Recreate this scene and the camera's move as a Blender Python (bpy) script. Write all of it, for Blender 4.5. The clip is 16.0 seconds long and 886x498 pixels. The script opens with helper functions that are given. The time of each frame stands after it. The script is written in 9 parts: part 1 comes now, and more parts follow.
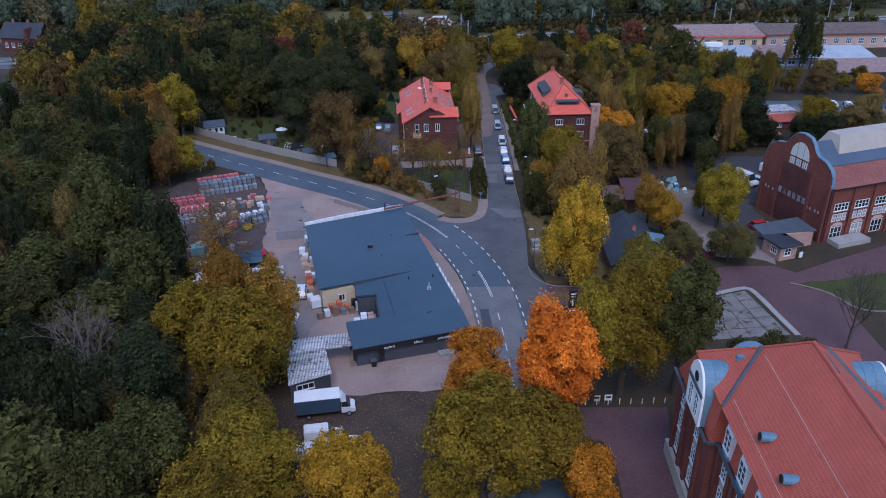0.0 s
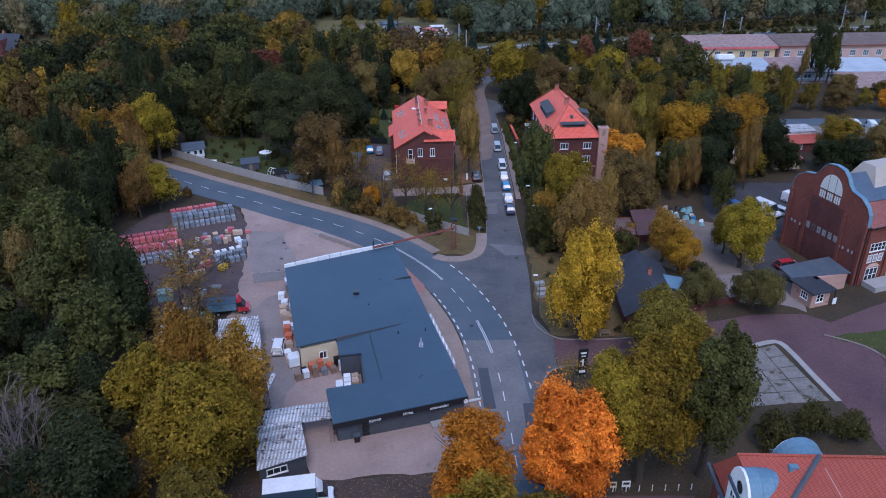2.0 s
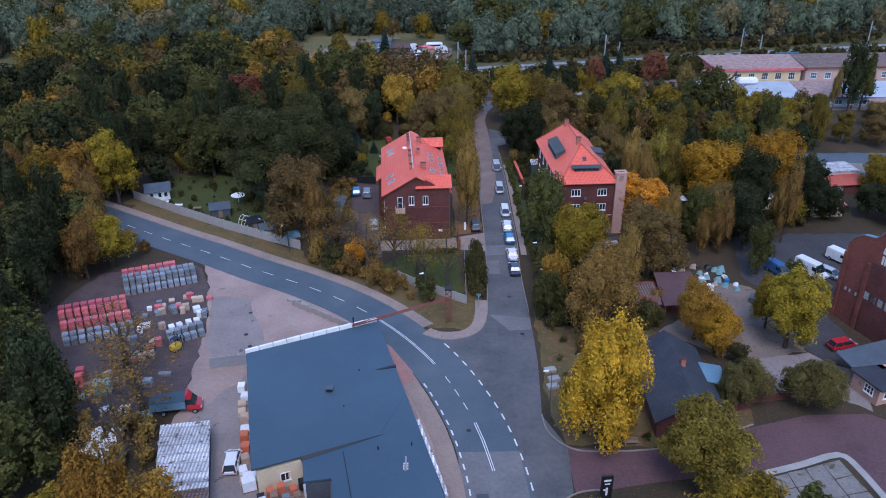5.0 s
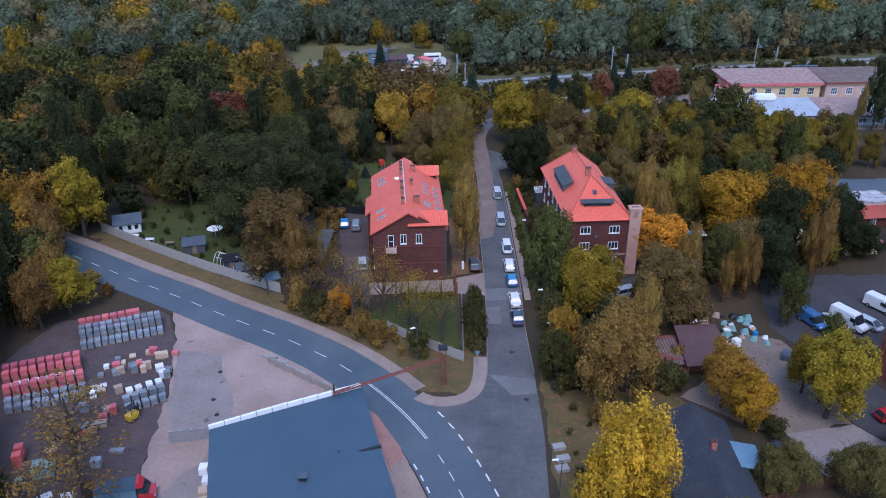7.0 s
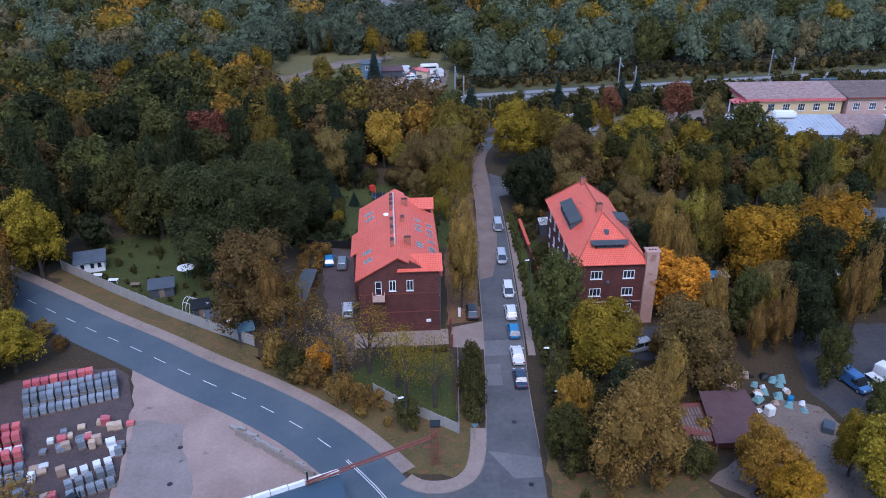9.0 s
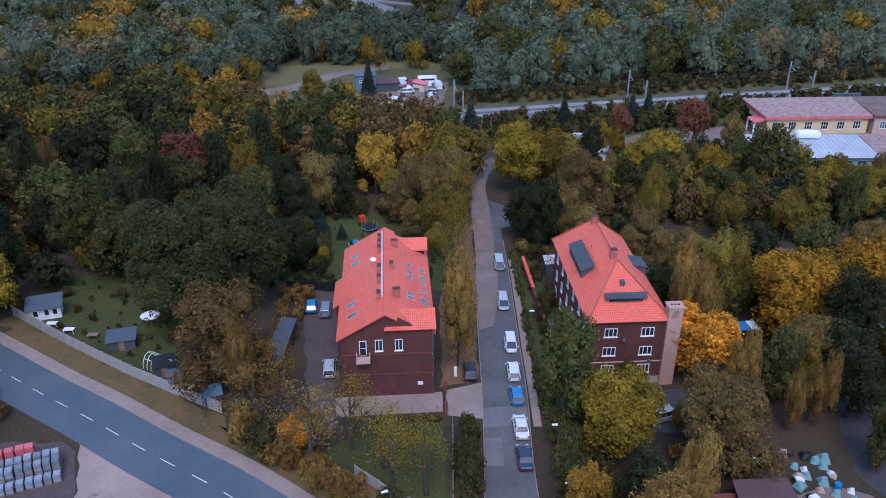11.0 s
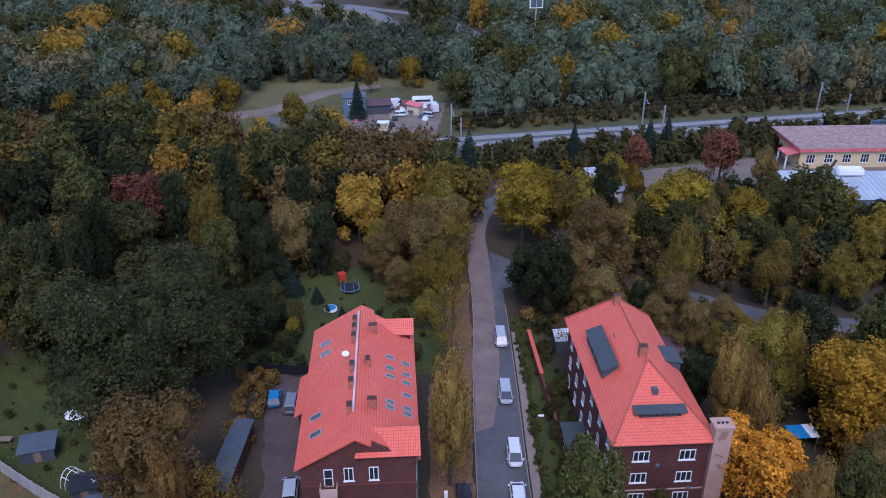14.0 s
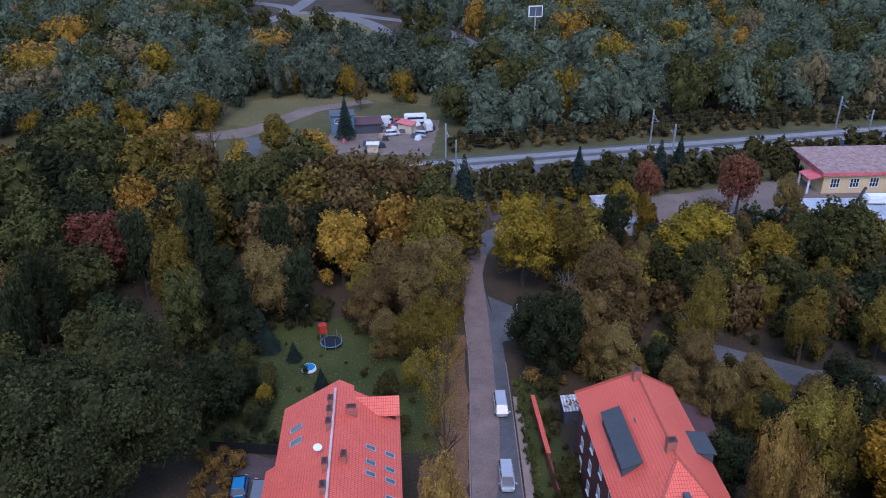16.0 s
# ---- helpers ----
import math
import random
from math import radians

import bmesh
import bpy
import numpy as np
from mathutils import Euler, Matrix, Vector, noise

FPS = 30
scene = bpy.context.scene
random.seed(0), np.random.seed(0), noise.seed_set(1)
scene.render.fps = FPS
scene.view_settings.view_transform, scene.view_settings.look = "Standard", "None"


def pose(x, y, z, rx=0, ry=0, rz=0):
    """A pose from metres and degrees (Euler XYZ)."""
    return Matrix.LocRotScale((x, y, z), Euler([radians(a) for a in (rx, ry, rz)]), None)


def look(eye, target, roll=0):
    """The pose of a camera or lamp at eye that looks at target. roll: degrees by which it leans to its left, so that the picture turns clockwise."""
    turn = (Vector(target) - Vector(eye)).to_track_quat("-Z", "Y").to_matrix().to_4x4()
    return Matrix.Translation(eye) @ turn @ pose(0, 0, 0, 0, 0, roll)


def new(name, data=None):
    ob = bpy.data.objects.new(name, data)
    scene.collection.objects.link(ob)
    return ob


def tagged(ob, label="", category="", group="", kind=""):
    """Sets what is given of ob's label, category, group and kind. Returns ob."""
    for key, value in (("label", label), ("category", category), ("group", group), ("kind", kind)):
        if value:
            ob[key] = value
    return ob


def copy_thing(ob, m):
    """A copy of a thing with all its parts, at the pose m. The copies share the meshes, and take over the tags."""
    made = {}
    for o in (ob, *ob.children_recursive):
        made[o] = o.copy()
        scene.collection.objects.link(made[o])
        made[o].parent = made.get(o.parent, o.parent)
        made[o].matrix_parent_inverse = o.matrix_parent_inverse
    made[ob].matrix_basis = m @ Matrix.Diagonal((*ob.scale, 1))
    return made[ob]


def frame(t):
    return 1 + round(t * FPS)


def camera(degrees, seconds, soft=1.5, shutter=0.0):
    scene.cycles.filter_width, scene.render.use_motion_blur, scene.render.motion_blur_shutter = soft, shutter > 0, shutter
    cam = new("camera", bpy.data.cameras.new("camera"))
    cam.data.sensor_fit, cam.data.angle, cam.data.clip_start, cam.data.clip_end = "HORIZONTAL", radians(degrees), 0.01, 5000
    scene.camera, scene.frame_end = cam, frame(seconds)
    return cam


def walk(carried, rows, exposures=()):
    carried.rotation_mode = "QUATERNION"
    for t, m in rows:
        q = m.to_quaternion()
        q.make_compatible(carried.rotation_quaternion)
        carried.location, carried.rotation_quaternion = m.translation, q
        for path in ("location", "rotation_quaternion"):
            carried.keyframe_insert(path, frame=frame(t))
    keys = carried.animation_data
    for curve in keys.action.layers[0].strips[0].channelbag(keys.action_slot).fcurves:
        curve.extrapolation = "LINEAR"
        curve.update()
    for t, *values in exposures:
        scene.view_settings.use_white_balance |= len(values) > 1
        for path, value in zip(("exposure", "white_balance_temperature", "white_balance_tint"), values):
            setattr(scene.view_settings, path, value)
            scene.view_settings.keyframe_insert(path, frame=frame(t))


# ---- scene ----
cam = camera(59.1, 16.0, soft=1.0)
PATH = [
    (0, (0.117, 0.505, 65.403), (0.166, 2.281, 64.485), -0.2),
    (0.5, (0.425, 4.342, 65.403), (0.475, 6.119, 64.485), -0.2),
    (1, (0.734, 8.182, 65.403), (0.784, 9.959, 64.486), -0.2),
    (1.5, (1.043, 12.026, 65.403), (1.093, 13.803, 64.487), -0.2),
    (2, (1.355, 15.878, 65.404), (1.406, 17.656, 64.489), -0.2),
    (2.5, (1.67, 19.74, 65.404), (1.72, 21.518, 64.49), -0.1),
    (3, (1.99, 23.613, 65.404), (2.039, 25.393, 64.493), -0.1),
    (3.5, (2.315, 27.499, 65.404), (2.363, 29.279, 64.494), -0.1),
    (4, (2.644, 31.395, 65.403), (2.692, 33.176, 64.495), -0.2),
    (6.5, (4.336, 50.977, 65.4), (4.383, 52.761, 64.496), -0.1),
    (7, (4.678, 54.901, 65.4), (4.724, 56.685, 64.497), -0.1),
    (7.5, (5.022, 58.832, 65.4), (5.068, 60.616, 64.497), -0.1),
    (8, (5.37, 62.769, 65.399), (5.415, 64.554, 64.497), -0.1),
    (8.5, (5.719, 66.714, 65.399), (5.764, 68.498, 64.496), -0.1),
    (9, (6.07, 70.665, 65.399), (6.115, 72.449, 64.496), -0.1),
    (11.5, (7.834, 90.477, 65.398), (7.875, 92.261, 64.494), -0.0),
    (12, (8.181, 94.443, 65.398), (8.221, 96.226, 64.493), -0.1),
    (12.5, (8.521, 98.41, 65.398), (8.561, 100.193, 64.494), -0.1),
    (13, (8.855, 102.378, 65.397), (8.894, 104.161, 64.494), -0.0),
    (13.5, (9.183, 106.346, 65.397), (9.222, 108.13, 64.493), 0.0),
    (14, (9.507, 110.315, 65.397), (9.545, 112.099, 64.493), 0.1),
    (14.5, (9.827, 114.285, 65.397), (9.865, 116.069, 64.493), 0.1),
    (15, (10.144, 118.256, 65.396), (10.183, 120.039, 64.493), 0.0),
    (15.5, (10.459, 122.226, 65.396), (10.5, 124.01, 64.493), -0.1),
    (16, (10.774, 126.197, 65.396), (10.816, 127.981, 64.494), -0.2),
]
EXPOSURE = ((0.0, 0.83, 5360.0, 21.0), (2.0, 1.02, 5370.0, 21.0), (5.0, 1.2, 5400.0, 20.0), (8.0, 1.28, 5410.0, 20.0), (11.5, 1.24, 5380.0, 24.0), (14.5, 1.12, 5350.0, 26.0), (16.0, 1.11, 5350.0, 26.0))
walk(cam, [(t, look(eye, target, roll)) for t, eye, target, roll in PATH], EXPOSURE)

# ---- sky and sun: an overcast autumn evening ----
SUN_EL, SUN_AZ = 56.0, 180.0
world = bpy.data.worlds.new("overcast_sky")
scene.world = world
world.use_nodes = True
wn = world.node_tree.nodes
sky = wn.new("ShaderNodeTexSky")
sky.sky_type = "NISHITA"
sky.sun_disc = False
sky.sun_elevation, sky.sun_rotation = radians(SUN_EL), radians(SUN_AZ)
sky.air_density, sky.dust_density = 1.5, 1.0
wn["Background"].inputs["Strength"].default_value = 0.112
world.node_tree.links.new(sky.outputs[0], wn["Background"].inputs["Color"])
sun = new("sun", bpy.data.lights.new("sun", "SUN"))
sun.data.energy, sun.data.angle, sun.data.color = 0.75, radians(25), (1.0, 0.93, 0.86)
az, el = radians(SUN_AZ), radians(SUN_EL)
sun.matrix_basis = look((math.sin(az) * math.cos(el) * 300, math.cos(az) * math.cos(el) * 300, math.sin(el) * 300), (0, 0, 0))


# ---- building helpers ----
class Form:
    """Collects faces of one mesh."""

    def __init__(self):
        self.v, self.f = [], []

    def add(self, verts, faces):
        n = len(self.v)
        self.v += [tuple(p) for p in verts]
        self.f += [tuple(i + n for i in q) for q in faces]
        return self

    def face(self, *pts):
        return self.add(pts, [tuple(range(len(pts)))])

    def frustum(self, low, high):
        k = len(low)
        faces = [tuple(reversed(range(k))), tuple(range(k, 2 * k))]
        faces += [(i, (i + 1) % k, k + (i + 1) % k, k + i) for i in range(k)]
        return self.add(list(low) + list(high), faces)

    def box(self, x0, x1, y0, y1, z0, z1):
        q = [(x0, y0), (x1, y0), (x1, y1), (x0, y1)]
        return self.frustum([(*p, z0) for p in q], [(*p, z1) for p in q])

    def prism(self, poly, z0, z1):
        return self.frustum([(*p, z0) for p in poly], [(*p, z1) for p in poly])

    def tube(self, p, q, r0, r1=None, n=6):
        p, q = Vector(p), Vector(q)
        r1 = r0 if r1 is None else r1
        w = (q - p).normalized()
        a = w.cross(Vector((0, 0, 1)) if abs(w.z) < 0.9 else Vector((1, 0, 0))).normalized()
        b = w.cross(a)
        ring = [(math.cos(2 * math.pi * i / n), math.sin(2 * math.pi * i / n)) for i in range(n)]
        return self.frustum([p + (a * c + b * s) * r0 for c, s in ring], [q + (a * c + b * s) * r1 for c, s in ring])

    def slab(self, pts, t):
        """A face with thickness t below it."""
        a, b, c = (Vector(p) for p in pts[:3])
        n = (b - a).cross(c - a).normalized()
        n = n if n.z > 0 else -n
        return self.frustum([Vector(p) - n * t for p in pts], [Vector(p) for p in pts])

    def mesh(self, name, bevel=0.0, smooth=False):
        me = bpy.data.meshes.new(name)
        me.from_pydata(self.v, [], self.f)
        bm = bmesh.new()
        bm.from_mesh(me)
        if len(self.f) < 20000:
            bmesh.ops.recalc_face_normals(bm, faces=bm.faces)
        if bevel:
            bmesh.ops.remove_doubles(bm, verts=bm.verts, dist=0.001)
            bmesh.ops.bevel(bm, geom=bm.edges, offset=bevel, segments=2, affect="EDGES", clamp_overlap=True)
        uv = bm.loops.layers.uv.new("metres")
        for f in bm.faces:
            f.smooth = smooth
            n = f.normal
            u = Vector((1, 0, 0)) if abs(n.z) > 0.99 else Vector((-n.y, n.x, 0)).normalized()
            w = n.cross(u)
            for l in f.loops:
                l[uv].uv = (u.dot(l.vert.co), w.dot(l.vert.co))
        bm.to_mesh(me)
        bm.free()
        return me


def part(name, form, material, parent, label="", bevel=0.0, smooth=False):
    me = form if isinstance(form, bpy.types.Mesh) else form.mesh(name, bevel, smooth)
    if material and not me.materials:
        me.materials.append(material)
    ob = new(name, me)
    ob.parent = parent
    return tagged(ob, label)


def thing(name, label, category, m=None, group="", kind=""):
    ob = new(name)
    ob.empty_display_size = 0.3
    if m is not None:
        ob.matrix_basis = m
    return tagged(ob, label, category, group, kind)


def solid(name, form, material, label, category, group="", kind="", m=None, bevel=0.0):
    ob = part(name, form, material, None, "", bevel)
    if m is not None:
        ob.matrix_basis = m
    return tagged(ob, label, category, group, kind)


# ---- materials ----
def shade(name, a, b, scale=0.6, fine=8.0, rough=0.8, bump=0.3, metal=0.0, spec=0.3, c=None, spots=0.0, spot_scale=3.0,
          courses=None, brick=None, grain_mix=0.5, rand=0.0, lucent=0.0, uvmap=False, island=0.0):
    """Two-scale noise between colours a and b, with optional spots of colour c, courses (width, height) or bricks, and relief."""
    m = bpy.data.materials.new(name)
    m.use_nodes = True
    nt = m.node_tree
    N, L = nt.nodes, nt.links
    bsdf = N["Principled BSDF"]
    bsdf.inputs["Roughness"].default_value = rough
    bsdf.inputs["Metallic"].default_value = metal
    bsdf.inputs["Specular IOR Level"].default_value = spec
    tc = N.new("ShaderNodeTexCoord")
    co = tc.outputs["UV" if uvmap else "Object"]

    def noise_node(s, detail=5.0, rgh=0.6):
        n = N.new("ShaderNodeTexNoise")
        n.inputs["Scale"].default_value, n.inputs["Detail"].default_value, n.inputs["Roughness"].default_value = s, detail, rgh
        L.new(co, n.inputs["Vector"])
        return n.outputs["Fac"]

    def ramp(src, lo, hi):
        r = N.new("ShaderNodeMapRange")
        r.inputs["From Min"].default_value, r.inputs["From Max"].default_value = lo, hi
        L.new(src, r.inputs["Value"])
        return r.outputs["Result"]

    def mix(f, x, y, mode="MIX"):
        n = N.new("ShaderNodeMix")
        n.data_type, n.blend_type = "RGBA", mode
        for sock, val in ((n.inputs["Factor"], f), (n.inputs["A"], x), (n.inputs["B"], y)):
            if isinstance(val, (int, float)):
                sock.default_value = val
            elif isinstance(val, tuple):
                sock.default_value = (*val[:3], 1)
            else:
                L.new(val, sock)
        return n.outputs["Result"]

    big, small = noise_node(scale, 4), noise_node(fine, 4, 0.7)
    s = N.new("ShaderNodeMath")
    s.operation = "MULTIPLY_ADD"
    L.new(small, s.inputs[0])
    s.inputs[1].default_value = grain_mix
    t = N.new("ShaderNodeMath")
    t.operation = "MULTIPLY"
    L.new(big, t.inputs[0])
    t.inputs[1].default_value = 1 - grain_mix
    L.new(t.outputs[0], s.inputs[2])
    fac = ramp(s.outputs[0], 0.36, 0.64)
    col = mix(fac, a, b)
    height = small
    if c:
        col = mix(ramp(noise_node(spot_scale, 3, 0.5), 0.66 - spots, 0.74 - spots), col, c)
    if brick or courses:
        w, h = brick or courses
        br = N.new("ShaderNodeTexBrick")
        br.inputs["Scale"].default_value = 1.0
        br.inputs["Brick Width"].default_value, br.inputs["Row Height"].default_value = w, h
        br.inputs["Mortar Size"].default_value = h * (0.09 if brick else 0.08)
        br.inputs["Mortar Smooth"].default_value = 0.3
        br.inputs["Color1"].default_value, br.inputs["Color2"].default_value = (1, 1, 1, 1), ((0.74, 0.74, 0.74, 1) if brick else (0.93, 0.93, 0.93, 1))
        br.inputs["Mortar"].default_value = (0.55, 0.5, 0.48, 1)
        br.offset = 0.5 if brick else 0.0
        L.new(tc.outputs["UV"], br.inputs["Vector"])
        col = mix(1.0, col, br.outputs["Color"], "MULTIPLY")
        height = br.outputs["Fac"]
    if rand or island:
        hsv = N.new("ShaderNodeHueSaturation")
        L.new(col, hsv.inputs["Color"])
        val = None
        for amount, src in ((rand, "obj"), (island, "isl")):
            if not amount:
                continue
            node = N.new("ShaderNodeObjectInfo") if src == "obj" else N.new("ShaderNodeNewGeometry")
            o = node.outputs["Random"] if src == "obj" else node.outputs["Random Per Island"]
            q = N.new("ShaderNodeMapRange")
            q.inputs["To Min"].default_value, q.inputs["To Max"].default_value = 1 - amount, 1 + amount
            L.new(o, q.inputs["Value"])
            if val is None:
                val = q.outputs["Result"]
            else:
                p = N.new("ShaderNodeMath")
                p.operation = "MULTIPLY"
                L.new(val, p.inputs[0])
                L.new(q.outputs["Result"], p.inputs[1])
                val = p.outputs[0]
        if rand:
            q = N.new("ShaderNodeMapRange")
            o = N.new("ShaderNodeObjectInfo")
            q.inputs["To Min"].default_value, q.inputs["To Max"].default_value = 0.5 - 0.035 * rand, 0.5 + 0.035 * rand
            L.new(o.outputs["Random"], q.inputs["Value"])
            L.new(q.outputs["Result"], hsv.inputs["Hue"])
        L.new(val, hsv.inputs["Value"])
        col = hsv.outputs["Color"]
    L.new(col, bsdf.inputs["Base Color"])
    if bump:
        bu = N.new("ShaderNodeBump")
        bu.inputs["Strength"].default_value, bu.inputs["Distance"].default_value = bump, 0.05
        bu.invert = bool(brick or courses)
        L.new(height, bu.inputs["Height"])
        L.new(bu.outputs["Normal"], bsdf.inputs["Normal"])
    if lucent:
        tr = N.new("ShaderNodeBsdfTranslucent")
        L.new(col, tr.inputs["Color"])
        ms = N.new("ShaderNodeMixShader")
        ms.inputs[0].default_value = lucent
        L.new(bsdf.outputs[0], ms.inputs[1])
        L.new(tr.outputs[0], ms.inputs[2])
        L.new(ms.outputs[0], N["Material Output"].inputs["Surface"])
    return m


def plain(name, rgb, rough=0.5, metal=0.0, spec=0.4):
    d = tuple(v * 0.82 for v in rgb)
    return shade(name, rgb, d, 1.5, 30.0, rough, 0.05, metal, spec)


earth = shade("leafy_ground", (0.024, 0.022, 0.013), (0.066, 0.044, 0.024), 0.09, 2.6, 0.95, 0.8, c=(0.15, 0.07, 0.022), spots=0.04, spot_scale=3.4)
litter = shade("leaf_litter", (0.085, 0.05, 0.033), (0.19, 0.105, 0.052), 0.25, 3.6, 0.95, 0.8, c=(0.33, 0.15, 0.035), spots=0.08, spot_scale=4.5)
lawn = shade("lawn", (0.024, 0.036, 0.007), (0.062, 0.070, 0.015), 0.14, 3.2, 0.95, 0.7, c=(0.18, 0.10, 0.032), spots=0.05, spot_scale=2.8)
rough_grass = shade("rough_grass", (0.040, 0.047, 0.018), (0.115, 0.098, 0.036), 0.12, 1.4, 0.95, 0.6, c=(0.13, 0.075, 0.03), spots=0.05, spot_scale=0.5)
grass_leaf = shade("leafy_verge_grass", (0.060, 0.058, 0.020), (0.150, 0.095, 0.036), 0.25, 3.0, 0.95, 0.7, c=(0.17, 0.075, 0.040), spots=0.10, spot_scale=1.1)
pink_paving = shade("pink_block_paving", (0.24, 0.125, 0.105), (0.34, 0.185, 0.16), 0.4, 3.0, 0.9, 0.2)
meadow = shade("dry_meadow", (0.085, 0.083, 0.032), (0.155, 0.125, 0.05), 0.06, 1.0, 0.95, 0.3)
far_field = shade("fallow_field", (0.16, 0.10, 0.075), (0.26, 0.17, 0.12), 0.06, 1.0, 0.95, 0.3)
asphalt = shade("worn_asphalt", (0.064, 0.066, 0.070), (0.124, 0.119, 0.117), 0.12, 1.4, 0.85, 0.15, grain_mix=0.35)
asphalt_new = shade("main_road_asphalt", (0.060, 0.083, 0.102), (0.094, 0.113, 0.130), 0.12, 2.2, 0.82, 0.12, grain_mix=0.3)
asphalt_patch = shade("asphalt_patch", (0.055, 0.06, 0.07), (0.07, 0.075, 0.085), 0.3, 4.0, 0.85, 0.1)
asphalt_pale = shade("pale_asphalt", (0.115, 0.112, 0.115), (0.175, 0.165, 0.162), 0.2, 2.0, 0.88, 0.1)
yard_mat = shade("yard_surface", (0.225, 0.160, 0.135), (0.345, 0.252, 0.212), 0.12, 1.9, 0.9, 0.15, grain_mix=0.35, c=(0.12, 0.10, 0.10), spots=-0.02, spot_scale=0.25)
yard_grey = shade("yard_asphalt", (0.175, 0.143, 0.13), (0.255, 0.212, 0.194), 0.2, 2.0, 0.88, 0.15, c=(0.10, 0.085, 0.08), spots=0.0, spot_scale=0.6)
leafy_lot = shade("leafy_parking_ground", (0.036, 0.027, 0.022), (0.082, 0.056, 0.042), 0.2, 2.6, 0.95, 0.5, c=(0.27, 0.145, 0.05), spots=0.055, spot_scale=4.0)
asphalt_dark = shade("dark_yard_asphalt", (0.036, 0.035, 0.038), (0.066, 0.062, 0.063), 0.15, 1.6, 0.85, 0.15, c=(0.12, 0.075, 0.045), spots=0.0, spot_scale=1.5)
yard_dark = shade("pallet_yard_earth", (0.055, 0.042, 0.042), (0.105, 0.075, 0.07), 0.3, 2.5, 0.95, 0.4)
gravel = shade("gravel_yard", (0.125, 0.094, 0.076), (0.215, 0.168, 0.136), 0.15, 3.0, 0.95, 0.5, c=(0.13, 0.075, 0.04), spots=0.06, spot_scale=1.2)
concrete = shade("concrete", (0.24, 0.225, 0.205), (0.34, 0.32, 0.295), 0.4, 5.0, 0.9, 0.2, c=(0.17, 0.16, 0.15), spots=0.0, spot_scale=0.8)
slab_mat = shade("broken_concrete", (0.12, 0.108, 0.096), (0.225, 0.205, 0.185), 0.4, 2.6, 0.92, 0.4, c=(0.075, 0.065, 0.035), spots=0.09, spot_scale=0.7)
walkway = shade("pavement_slabs", (0.20, 0.15, 0.125), (0.30, 0.228, 0.19), 0.25, 3.0, 0.92, 0.2, c=(0.22, 0.12, 0.05), spots=0.0, spot_scale=1.5)
kerb_mat = shade("kerb_stone", (0.18, 0.15, 0.13), (0.265, 0.222, 0.195), 0.6, 5.0, 0.9, 0.2)
sett = shade("red_paving_setts", (0.10, 0.055, 0.06), (0.16, 0.088, 0.088), 0.15, 3.0, 0.85, 0.4, brick=(0.24, 0.12))
cobble = shade("cobbles_with_leaves", (0.125, 0.094, 0.082), (0.235, 0.175, 0.15), 0.3, 4.0, 0.9, 0.8, c=(0.25, 0.13, 0.055), spots=0.07, spot_scale=3.0)
ballast = shade("railway_ballast", (0.062, 0.066, 0.075), (0.11, 0.114, 0.122), 0.3, 6.0, 0.95, 0.5)
paint_white = shade("road_paint", (0.48, 0.48, 0.48), (0.66, 0.66, 0.65), 0.8, 6.0, 0.7, 0.1, c=(0.25, 0.25, 0.26), spots=-0.01, spot_scale=2.5)
brick_dark = shade("dark_red_brick", (0.085, 0.03, 0.026), (0.145, 0.050, 0.040), 0.35, 2.5, 0.9, 0.3, brick=(0.26, 0.085), c=(0.09, 0.04, 0.04), spots=0.0, spot_scale=0.4)
brick_red = shade("red_brick", (0.145, 0.046, 0.034), (0.225, 0.072, 0.05), 0.3, 2.5, 0.9, 0.3, brick=(0.26, 0.085), c=(0.17, 0.05, 0.04), spots=0.0, spot_scale=0.5)
roof_coral = shade("coral_metal_tiles", (0.68, 0.108, 0.064), (0.76, 0.145, 0.088), 0.3, 2.0, 0.55, 0.5, courses=(0.25, 0.36), spec=0.4)
roof_red = shade("red_clay_tiles", (0.40, 0.085, 0.055), (0.48, 0.11, 0.07), 0.25, 2.0, 0.65, 0.5, courses=(0.25, 0.36))
roof_dull = shade("dull_red_tiles", (0.21, 0.072, 0.058), (0.29, 0.105, 0.085), 0.25, 2.0, 0.7, 0.5, courses=(0.25, 0.36))
roof_dark = shade("dark_roofing_felt", (0.034, 0.060, 0.086), (0.047, 0.079, 0.108), 0.08, 1.5, 0.55, 0.1, spec=0.4, grain_mix=0.25)
roof_black = shade("black_slate", (0.03, 0.033, 0.042), (0.055, 0.06, 0.07), 0.4, 3.0, 0.6, 0.4, courses=(0.3, 0.3))
roof_brown = shade("brown_felt", (0.075, 0.04, 0.042), (0.11, 0.06, 0.06), 0.4, 3.0, 0.8, 0.2)
tin = shade("weathered_tin", (0.36, 0.37, 0.38), (0.74, 0.75, 0.76), 0.5, 5.0, 0.6, 0.6, c=(0.15, 0.11, 0.085), spots=0.07, spot_scale=1.5, courses=(0.42, 1.6), rand=0.3)
tin_rust = shade("rusty_tin", (0.13, 0.09, 0.075), (0.24, 0.175, 0.15), 0.5, 5.0, 0.8, 0.4, courses=(0.42, 1.6), c=(0.33, 0.31, 0.30), spots=0.0, spot_scale=0.6)
tin_red = shade("patchy_red_tin", (0.36, 0.17, 0.13), (0.60, 0.53, 0.50), 0.9, 2.4, 0.7, 0.3, courses=(0.5, 6.0))
